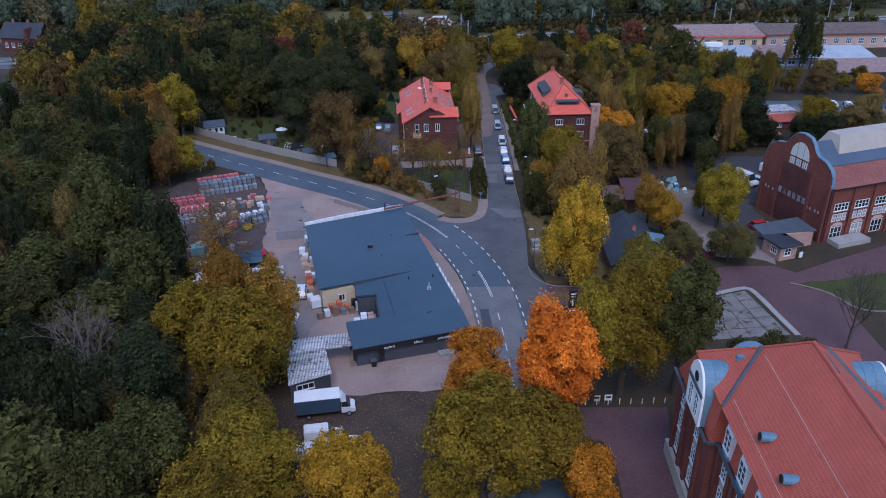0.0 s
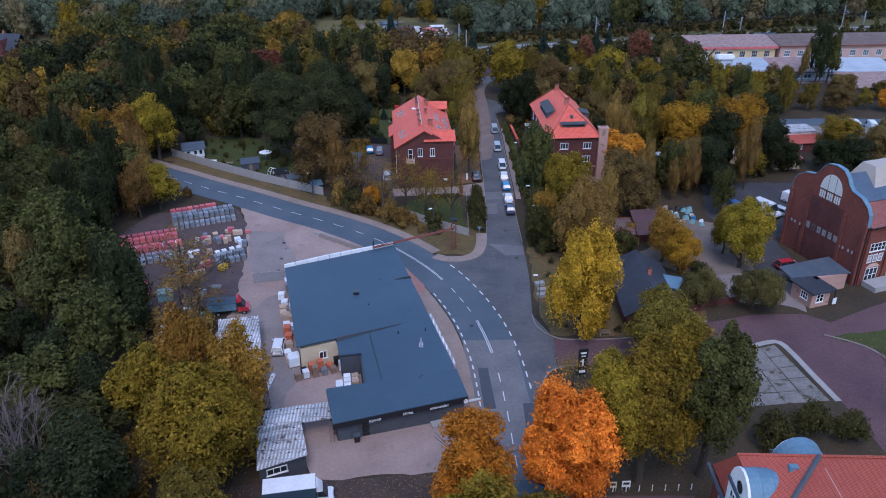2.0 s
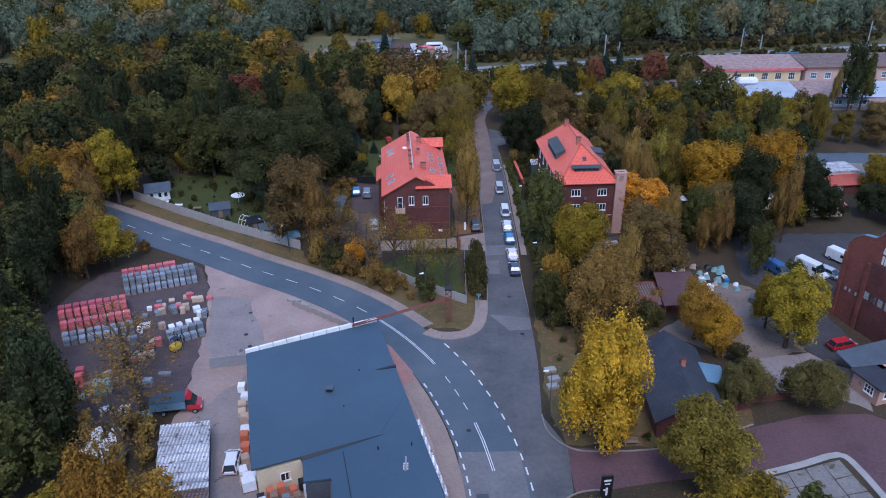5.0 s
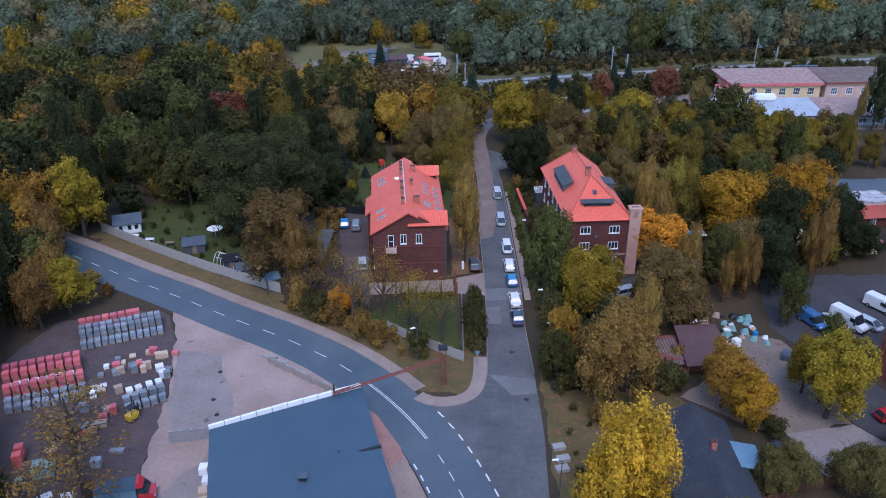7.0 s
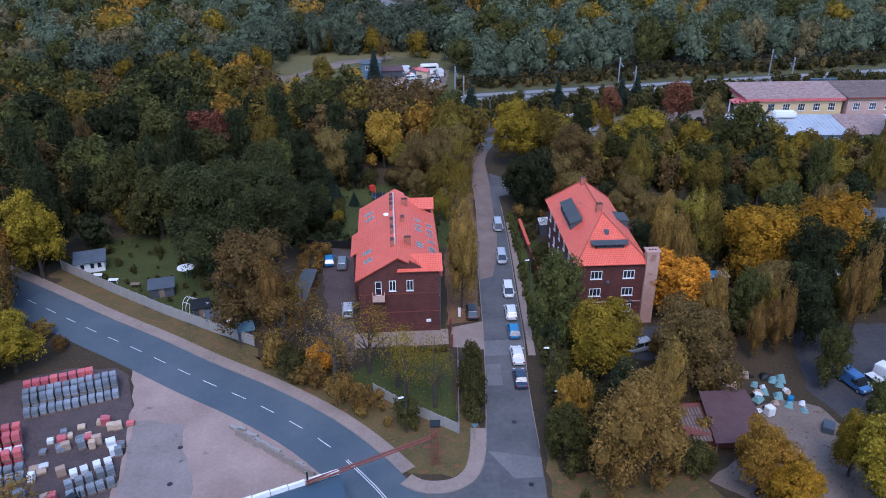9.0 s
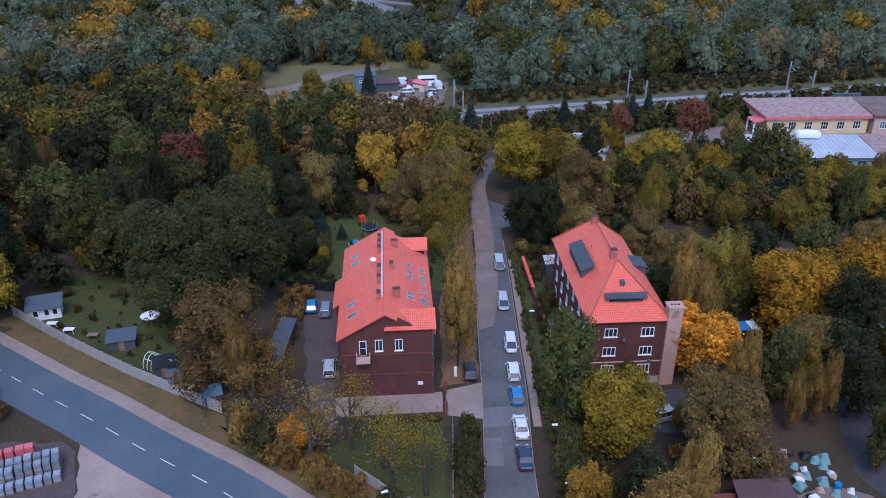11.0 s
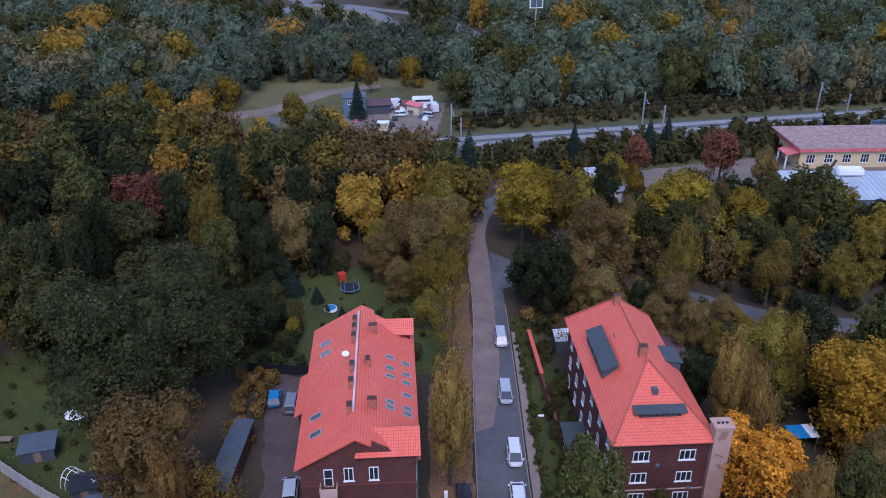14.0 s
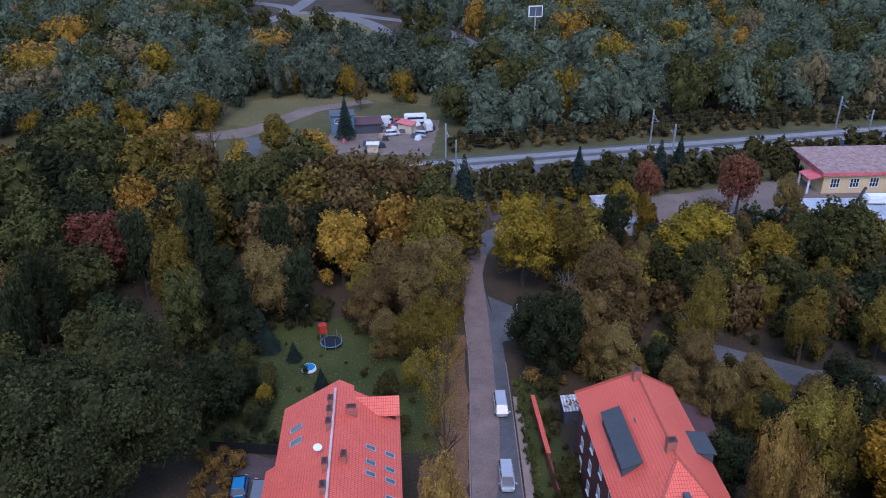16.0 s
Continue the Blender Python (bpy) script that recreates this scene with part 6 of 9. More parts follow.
# sheds of the yard
def shed(name, label, cat, poly, z0, z1, roof_mat, wall_mat, over=0.3, rise=0.25):
    t = thing(name, label, cat)
    cx, cy = sum(p[0] for p in poly) / len(poly), sum(p[1] for p in poly) / len(poly)
    part("wall", Form().prism(poly, z0, z1), wall_mat, t)
    big = [(cx + (x - cx) * (1 + over / 4), cy + (y - cy) * (1 + over / 4)) for x, y in poly]
    part("roof", Form().frustum([(x, y, z1 + rise * (i in (1, 2))) for i, (x, y) in enumerate(big)], [(x, y, z1 + 0.12 + rise * (i in (1, 2))) for i, (x, y) in enumerate(big)]), roof_mat, t)
    if roof_mat in (tin, tin_rust) and len(poly) == 4:
        a, b, c, d = (Vector((x, y, z1 + 0.125 + rise * (i in (1, 2)))) for i, (x, y) in enumerate(big))
        n = max(3, round((d - a).length / 0.85))
        for k in range(n):
            p0, p1, q0, q1 = a.lerp(d, k / n), a.lerp(d, (k + 0.93) / n), b.lerp(c, k / n), b.lerp(c, (k + 0.93) / n)
            up = Vector((0, 0, 0.06))
            part("sheet", Form().slab([p0, q0, q1 + up, p1 + up], 0.03), roof_mat, t)
    return t


shed("storage_shed", "long open store under pale corrugated sheets", "shed", [(-29.3, 116), (-23.7, 116.4), (-21.3, 105.6), (-26.8, 105)], 0, 2.3, tin, dark_wall)
shed("storage_shed", "long store with rusty brown roof sheets", "shed", [(-26.8, 104.7), (-21.2, 105.2), (-18.4, 95.4), (-23.6, 93.6)], 0, 2.3, tin_rust, dark_wall)
gs = shed("garage_shed", "low dark shed with mossy corrugated roof", "shed", [(-19.5, 93.8), (-14.8, 94.6), (-12.7, 86.2), (-17.8, 84.2)], 0, 2.5, tin, dark_wall)
window(gs, (-15.9, 84.9, 1.1), 180 + 22, 2.4, 0.9, 2, 0)
cp = thing("carport", "open carport with pale corrugated roof", "carport")
part("roof", Form().slab([(-14.4, 91.7, 2.75), (-9.8, 92.6, 2.75), (-10.6, 95.6, 2.9), (-14.6, 94.9, 2.9)], 0.1), tin, cp)
for x, y in ((-13.9, 91.9), (-10.1, 92.7), (-10.8, 95.3), (-14.3, 94.7)):
    part("post", Form().tube((x, y, 0), (x, y, 2.7), 0.08), dark_wall, cp)
ldr = thing("ladder", "wooden ladder leaning by the hall corner", "ladder", pose(-10.2, 91.2, 0, -12, 0, 15))
for x in (-0.22, 0.22):
    part("rail", Form().box(x - 0.03, x + 0.03, -0.03, 0.03, 0, 2.9), wood_old, ldr)
for k in range(8):
    part("rung", Form().box(-0.19, 0.19, -0.02, 0.02, 0.3 + 0.33 * k, 0.34 + 0.33 * k), wood_old, ldr)


# brick works hall with curved gable
def works_hall():
    a = 18.0
    h = thing("works_hall", "red brick industrial hall with curved stepped gable", "hall", pose(72.9, 127.1, 0, 0, 0, a))
    Ln, Wd, E = 46.0, 17.2, 10.6
    half = [(0, E), (0.15, 12.6), (0.9, 13.8), (2.4, 14.8), (4.4, 15.2), (5.2, 15.9), (5.9, 17.0), (6.9, 17.9), (8.6, 18.2)]
    prof = half + [(Wd - y, z) for y, z in reversed(half[:-1])]
    low = [(0.0, y, z) for y, z in prof] + [(0.0, Wd, 0), (0.0, 0, 0)]
    part("gable", Form().frustum(low, [(0.6, y, z) for _, y, z in low]), brick_red, h)
    part("gable_coping", strip_profile(prof, -0.1, 0.7, 0.14), blue_metal, h, "blue-grey metal coping on the gable")
    part("wall", Form().box(0.6, Ln, 0, 0.5, 0, E).box(0.6, Ln, Wd - 0.5, Wd, 0, E).box(Ln - 0.5, Ln, 0.5, Wd - 0.5, 0, E + 3), brick_red, h)
    part("lower_roof", Form().slab([(0.6, -0.4, E), (Ln, -0.4, E), (Ln, 3.6, 13.2), (0.6, 3.6, 13.2)], 0.2), roof_dull, h, "dull red tiled lower roof slope")
    part("upper_roof", Form().slab([(0.6, 3.6, 13.3), (Ln, 3.6, 13.3), (Ln, 8.6, 16.4), (0.6, 8.6, 16.4)], 0.2).slab([(Ln, Wd, E), (0.6, Wd, E), (0.6, 8.6, 16.4), (Ln, 8.6, 16.4)], 0.2), roof_steel, h, "dark blue metal upper roof")
    part("lantern", Form().frustum([(6, 5.6, 14.6), (Ln - 4, 5.6, 14.6), (Ln - 4, 11.6, 14.6), (6, 11.6, 14.6)], [(7, 7.2, 17.6), (Ln - 5, 7.2, 17.6), (Ln - 5, 10.0, 17.6), (7, 10.0, 17.6)]), tin_cream, h, "long pale sheet-clad roof lantern")
    # gable openings
    for x0, x1 in ((-2.35, -0.86), (-0.72, 0.72), (0.86, 2.35)):
        arc = [(x0 + (x1 - x0) * i / 8, math.sqrt(max(0.0, 2.36 ** 2 - (x0 + (x1 - x0) * i / 8) ** 2)) * 1.25) for i in range(9)]
        pane = [(x0, 0.0)] + arc + [(x1, 0.0)]
        ob = part("arched_window", Form().frustum([(x, 0, z) for x, z in pane], [(x, 0.06, z) for x, z in pane]), glazing_white, h, "pale part of an arched gable window")
        ob.matrix_basis = pose(-0.06, 8.6, 13.6, 0, 0, 90)
    for k in range(9):
        ob = part("slit_window", Form().box(-0.15, 0.15, 0, 0.06, 0, 1.3), glazing_white, h)
        ob.matrix_basis = pose(-0.06, 8.6 + (k // 3 - 1) * 1.62 + (k % 3 - 1) * 0.46, 12.0, 0, 0, 90)
    for k in range(6):
        ob = part("slit_window", Form().box(-0.42, 0.42, 0, 0.06, 0, 1.2), glazing_pale, h)
        ob.matrix_basis = pose(-0.06, 8.6 + (k - 2.5) * 1.25, 5.6, 0, 0, 90)
    for y in (1.6, 2.4, 3.6, 4.4, 12.8, 13.6, 14.8, 15.6):
        ob = part("slit_window", Form().box(-0.16, 0.16, 0, 0.06, 0, 0.5), glazing_pale, h)
        ob.matrix_basis = pose(-0.06, y, 5.2, 0, 0, 90)
    part("central_panel", Form().box(-0.12, -0.002, 5.0, 12.2, 0, 11.7), brick_dark, h, "darker brick centre panel")
    for y in (0.0, 4.3, 12.3, 16.6):
        part("pilaster", Form().box(-0.3, -0.003, y, y + 0.6, 0, 11.2), brick_red, h)
    # street side bays
    for k in range(9):
        x = 3.4 + 4.8 * k
        part("pilaster", Form().box(x - 2.7, x - 2.1, -0.3, -0.003, 0, E - 0.4), brick_red, h)
        window(h, (x, 0, 6.0), 180, 3.2, 1.5, 3, 1)
        for j in range(3):
            window(h, (x + (j - 1) * 1.15, 0, 3.9), 180, 0.9, 1.5, 0, 1, glazing_pale, sill=False)
        part("arch_band", Form().frustum([(x - 1.5, -0.12, 3.0), (x + 1.5, -0.12, 3.0), (x + 1.5, -0.003, 3.0), (x - 1.5, -0.003, 3.0)], [(x - 0.7, -0.12, 3.6), (x + 0.7, -0.12, 3.6), (x + 0.7, -0.003, 3.6), (x - 0.7, -0.003, 3.6)]), plaster_old, h)
        window(h, (x, 0, 0.3), 180, 2.6, 2.5, 2, 1, glazing_pale if k % 2 else pane_mat, sill=False)
    part("gutter", Form().box(0.6, Ln, -0.55, -0.4, E - 0.15, E + 0.05), black_paint, h)
    part("drainpipe", Form().tube((0.25, -0.12, 0), (0.25, -0.12, E), 0.1), black_paint, h)
    part("loading_step", Form().box(1.5, 9, -3.2, -0.35, 0, 0.9), concrete, h)
    return h


def strip_profile(prof, x0, x1, t):
    f = Form()
    n = len(prof)
    f.add([p for y, z in prof for p in ((x0, y, z + 0.02), (x1, y, z + 0.02), (x1, y, z + t), (x0, y, z + t))],
          [(4 * i + a, 4 * i + (a + 1) % 4, 4 * i + 4 + (a + 1) % 4, 4 * i + 4 + a) for i in range(n - 1) for a in range(4)] + [(0, 1, 2, 3), (4 * n - 4, 4 * n - 3, 4 * n - 2, 4 * n - 1)])
    return f


tin_cream = shade("cream_sheet", (0.60, 0.57, 0.50), (0.74, 0.70, 0.62), 0.3, 3.0, 0.6, 0.2, courses=(0.5, 8.0))
roof_steel = shade("dark_blue_roof_metal", (0.06, 0.085, 0.12), (0.09, 0.12, 0.16), 0.3, 3.0, 0.5, 0.1, 0.1)
works_hall()


# big red-roofed brick building in the south-east: steep attic storey, hipped roof above it
def brick_mansion():
    h = thing("brick_mansion", "large red brick building with red roof and blue barrel dormers", "building", pose(29.2, 72.4, 0, 0, 0, -3.0))
    E, W, S, rec = 12.3, 16.4, -66.0, 1.0
    bay = -11.9
    ru, rz, hz0, lz = 7.9, 24.0, 18.0, 17.0
    part("wall", Form().prism([(0, 0), (W, 0), (W, S), (rec, S), (rec, bay), (0, bay)], 0, E), brick_red, h)
    part("plinth", Form().box(-0.45, -0.003, bay, 0.3, 0, 2.0).box(rec - 0.45, rec - 0.003, S, bay - 0.01, 0, 2.0), stone_base, h, "pale stone base course")
    # steep attic storey
    lowq = [(-0.25, 0.25, E), (W + 0.25, 0.25, E), (W + 0.25, bay - 0.3, E), (-0.25, bay - 0.3, E)]
    part("attic_wall", Form().frustum(lowq, [(0.0, -4.5, hz0 - 0.1), (W, -4.5, hz0 - 0.1), (W, bay - 0.3, lz - 0.1), (0.35, bay - 0.3, lz - 0.1)]), roof_red, h, "tile-hung steep attic storey")
    part("attic_wall", Form().frustum([(rec - 0.1, bay - 0.31, E), (W, bay - 0.31, E), (W, S, E), (rec - 0.1, S, E)], [(rec + 0.5, bay - 0.31, lz - 0.12), (W - 0.5, bay - 0.31, lz - 0.12), (W - 0.5, S, lz - 0.12), (rec + 0.5, S, lz - 0.12)]), roof_red, h, "tile-hung steep attic storey")
    ft, ft2 = (4.7, -8.2, 21.03), (2 * ru - 4.7, -8.2, 21.03)
    low_n, low_s = (0.2, -12.4, lz - 0.14), (0.2, S, lz - 0.14)
    ridge_n, ridge_s = (ru, -11.6, rz), (ru, S, rz)
    tip, tip2 = (-0.35, -4.7, hz0), (W + 0.15, -4.7, hz0)
    lown2, lows2 = (2 * ru - 0.2, -12.4, lz - 0.14), (2 * ru - 0.2, S, lz - 0.14)
    part("roof", Form().slab([low_n, ft, ridge_n, ridge_s, low_s], 0.2), roof_red, h, "red tiled main roof slope")
    part("roof", Form().slab([lown2, ft2, ridge_n, ridge_s, lows2], 0.2), roof_red, h, "red tiled rear roof slope")
    part("corner_roof", Form().slab([low_n, ft, tip], 0.2), roof_red, h, "red tiled corner roof")
    part("corner_roof", Form().slab([lown2, ft2, tip2], 0.2), roof_red, h, "red tiled corner roof")
    part("hip_roof", Form().frustum([(-0.3, -4.68, hz0 - 0.25), (W + 0.1, -4.68, hz0 - 0.25), (ft2[0], -8.18, 20.8), (ru, -11.58, rz - 0.22), (ft[0], -8.18, 20.8)], [(-0.35, -4.7, hz0), (W + 0.15, -4.7, hz0), ft2, (ru, -11.6, rz), ft]), roof_red, h, "red tiled hip")
    for p, q in ((low_n, ft), (lown2, ft2)):
        part("valley_flashing", Form().tube(Vector(p) + Vector((0.1, 0, 0.1)), Vector(q) + Vector((0, 0, 0.12)), 0.24, 0.24, 4), grey_metal, h, "grey metal valley flashing")
    part("ridge", Form().tube(ridge_n, ridge_s, 0.2, 0.2, 6), roof_red, h)
    for p, q in ((ridge_n, ft), (ft, tip), (ridge_n, ft2), (ft2, tip2)):
        part("ridge_tile", Form().tube(Vector(p) + Vector((0, 0, 0.03)), Vector(q) + Vector((0, 0, 0.03)), 0.13, 0.13, 6), roof_red, h)
    slope = (rz - lz) / (ru - 0.35)
    on_roof = lambda u: lz - 0.14 + (u - 0.2) * slope
    part("lightning_wire", Form().tube((4.6, -9.5, on_roof(4.6) + 0.06), (4.4, S, on_roof(4.4) + 0.06), 0.035, 0.035, 4), plaster_old, h, "thin pale lightning conductor")
    part("lightning_wire", Form().tube((1.2, -12.4, on_roof(1.2) + 0.06), (1.1, S, on_roof(1.1) + 0.06), 0.03, 0.03, 4), plaster_old, h, "thin pale lightning conductor")
    part("ridge_hatch", Form().slab([(ru + 0.3, -12.6, rz - 0.1), (ru + 1.0, -12.6, rz - 0.75), (ru + 1.0, -15.4, rz - 0.75), (ru + 0.3, -15.4, rz - 0.1)], 0.12), grey_metal, h, "narrow grey roof hatch")
    part("gutter", Form().box(-0.75, -0.45, bay - 0.2, 0.5, E - 0.2, E + 0.05).box(rec - 0.6, rec - 0.3, S, bay - 0.2, E - 0.2, E + 0.05).box(-0.45, rec - 0.3, bay - 0.5, bay - 0.2, E - 0.2, E + 0.05), grey_metal, h, "grey metal eaves gutter")
    part("drainpipe", Form().tube((rec - 0.15, bay - 0.25, 0), (rec - 0.15, bay - 0.25, E), 0.09), grey_metal, h)
    for k in range(9):
        v = bay - 2.3 - 4.3 * k
        win = window(h, (rec - 0.28, v, E + 0.75), 90, 1.6, 2.3, 1, 2, blue_glass)
        part("cheek", Form().box(-0.85, 0.85, -1.1, -0.045, -0.5, 2.55), white_wall, win, "white dormer surround")
        part("apron", Form().box(-0.85, 0.85, -0.1, 0.06, -0.75, -0.12), blue_metal, win, "blue metal window apron")
    # facade: window columns with pale panels between
    for k in range(13):
        v = (-2.6, -8.0)[k] if k < 2 else bay - 2.3 - 4.3 * (k - 2)
        u = 0 if k < 2 else rec
        for z in (9.2, 6.0, 2.9):
            window(h, (u, v, z), 90, 1.25, 2.0, 1, 2, blue_glass)
        for z in (8.2, 5.0):
            part("panel", Form().box(u - 0.06, u - 0.003, v - 0.55, v + 0.55, z, z + 0.85), stone_base, h, "pale panel between windows")
        for dv in (-1.9, 1.3):
            part("pilaster", Form().box(u - 0.3, u - 0.003, v + dv, v + dv + 0.6, 2.0, E - 0.2), brick_red, h)

    def barrel(p, yaw, w, length, hh, rim=1.04):
        f = Form()
        n = 14
        arc = [(-w / 2 * math.cos(math.pi * i / n), hh * 0.5 + (hh * 0.5) * math.sin(math.pi * i / n)) for i in range(n + 1)]
        arc = [(-w / 2, 0.0)] + arc + [(w / 2, 0.0)]
        n += 2
        rings = [[(a, y, z) for a, z in arc] + [(a * 0.93, y, z - 0.06) for a, z in reversed(arc)] for y in (0, -length)]
        c2 = 2 * (n + 1)
        f.add(rings[0] + rings[1], [(i, (i + 1) % c2, c2 + (i + 1) % c2, c2 + i) for i in range(c2)] + [(i, i + 1, c2 - 2 - i, c2 - 1 - i) for i in range(n)] + [(c2 + i, c2 + i + 1, 2 * c2 - 2 - i, 2 * c2 - 1 - i) for i in range(n)])
        ob = part("barrel_dormer", f, blue_metal, h, "blue metal barrel-roofed dormer", smooth=False)
        ob.matrix_basis = pose(*p, 0, 0, yaw)
        face = [(x, z if rim > 1 else z * 0.95) for x, z in reversed(arc)]
        part("front", Form().frustum([(x * rim, 0.02, z) for x, z in face], [(x * rim, 0.25, z) for x, z in face]), white_wall, ob, "white rendered dormer front")
        for x in (-w * 0.22, w * 0.22):
            window(ob, (x, 0.25, 0.5), 0, w * 0.25, hh * 0.42, 1, 2, blue_glass, sill=False)
        part("oculus", Form().tube((0, 0.25, hh * 0.74), (0, 0.33, hh * 0.74), hh * 0.09, hh * 0.09, 12), pane_mat, ob)
        part("cornice", Form().box(-w / 2 - 0.1, w / 2 + 0.1, 0.25, 0.4, hh * 0.56, hh * 0.62), grey_metal, ob)
        for k in range(4):
            y = -length * (k + 1) / 5
            g = Form()
            for (x0, z0), (x1, z1) in zip(arc[1:-1], arc[2:-1]):
                g.tube((x0, y, z0 + 0.01), (x1, y, z1 + 0.01), 0.035, 0.035, 4)
            part("seam", g, blue_metal, ob)

    barrel((-0.75, -7.9, E + 0.3), 90, 4.6, 5.2, 6.3)
    barrel((W + 0.75, -7.9, E + 0.3), -90, 4.6, 5.2, 6.3)
    barrel((6.4, -1.6, E + 0.3), 0, 4.4, 5.4, 4.8, 0.95)
    for y in (-19.0, -24.2):
        ob = part("roof_vent", Form().tube((0.7, 0, -0.1), (-0.7, 0, 0.08), 0.46, 0.46, 12), blue_metal, h, "small blue barrel roof vent")
        ob.matrix_basis = pose(2.0, y, on_roof(2.0) + 0.35)
        part("opening", Form().tube((-0.7, 0, 0.08), (-0.74, 0, 0.085), 0.38, 0.38, 12), black_paint, ob)
    part("hatch", Form().box(2.5, 3.3, -8.4, -7.9, 19.3, 19.95), blue_metal, h)
    return h


blue_glass = plain("bluish_window_glass", (0.06, 0.10, 0.14), 0.08, 0.0, 0.8)
brick_mansion()


# low dark-roofed house among trees
def low_house():
    h = thing("low_house", "low brick house with black slate gable roof", "house", pose(31.9, 115.0, 0, 0, 0, -2.0))
    W, Ln, E, R = 8.6, 15.5, 2.9, 5.6
    part("wall", Form().box(0, W, 0, Ln, 0, E), brick_dark, h)
    for y0 in (0, Ln - 0.3):
        part("gable", Form().frustum([(0, y0, E), (W, y0, E), (W / 2, y0, R - 0.1)], [(0, y0 + 0.3, E), (W, y0 + 0.3, E), (W / 2, y0 + 0.3, R - 0.1)]), brick_dark, h)
    part("roof", Form().slab([(-0.5, -0.5, E - 0.2), (-0.5, Ln + 0.5, E - 0.2), (W / 2, Ln + 0.5, R), (W / 2, -0.5, R)], 0.12).slab([(W + 0.5, -0.5, E - 0.2), (W + 0.5, Ln + 0.5, E - 0.2), (W / 2, Ln + 0.5, R), (W / 2, -0.5, R)], 0.12), roof_black, h)
    part("porch_roof", Form().slab([(W - 0.5, 7.2, E + 0.4), (W + 2.6, 7.2, E - 0.2), (W + 2.6, 11.6, E - 0.2), (W - 0.5, 11.6, E + 0.4)], 0.1), blue_metal, h, "blue-grey metal porch roof")
    for y in (7.5, 11.3):
        part("post", Form().tube((W + 2.4, y, 0), (W + 2.4, y, E - 0.25), 0.08), wood_old, h)
    chimney(h, W / 2 + 0.5, 8.0, R - 0.6, R + 0.7)
    window(h, (3.0, 0, 1.0), 180, 1.1, 1.3)
    window(h, (6.0, 0, 1.0), 180, 1.1, 1.3)


low_house()


def brown_shed():
    h = thing("barn", "low barn with brown felt roof, open front", "shed", pose(37.4, 143.2, 0, 0, 0, 2))
    part("wall", Form().box(0, 9.6, 1.2, 7.4, 0, 2.2), rust_paint, h)
    part("roof", Form().slab([(3.2, -0.4, 2.2), (10.4, -0.4, 2.3), (10.2, 8.2, 3.4), (4.0, 8.2, 3.4)], 0.12), roof_brown, h)
    part("lean_to_roof", Form().slab([(-0.6, 0.2, 1.9), (3.1, 0.2, 2.1), (3.5, 6.2, 2.6), (-0.6, 6.2, 2.4)], 0.1), tin_rust, h)
    for x in (3.6, 7.0, 10.0):
        part("post", Form().tube((x, -0.1, 0), (x, -0.1, 2.2), 0.09), wood_old, h)


brown_shed()


def guard_house():
    h = thing("gatehouse", "small pink gatehouse with dark flat roof", "gatehouse", pose(62.6, 120.2, 0, 0, 0, 18))
    part("wall", Form().box(0, 3.6, 0, 4.4, 0, 2.7).box(3.61, 10.0, 3.2, 7.4, 0, 2.9), plaster_pink, h)
    part("roof", Form().box(-0.4, 4.4, -0.6, 4.8, 2.7, 2.9), roof_black, h, "dark flat canopy roof")
    part("wing_roof", Form().slab([(0.0, 4.9, 3.0), (10.4, 2.9, 3.0), (10.4, 8.0, 3.5), (0.0, 8.0, 3.5)], 0.15), grey_metal, h, "blue-grey metal wing roof")
    window(h, (0, 1.6, 1.0), 90, 1.5, 1.3, 2, 1)
    window(h, (1.6, 0, 0.9), 180, 1.4, 1.4, 1, 1)
    for x, y in ((4.2, -0.4), (4.2, 3.0)):
        part("post", Form().tube((x, y, 0), (x, y, 2.7), 0.1), black_paint, h)
    ob = part("round_sign", Form().box(3.7, 4.4, -0.75, -0.65, 0.4, 1.5), white_wall, h, "white sign board with black symbol")


guard_house()


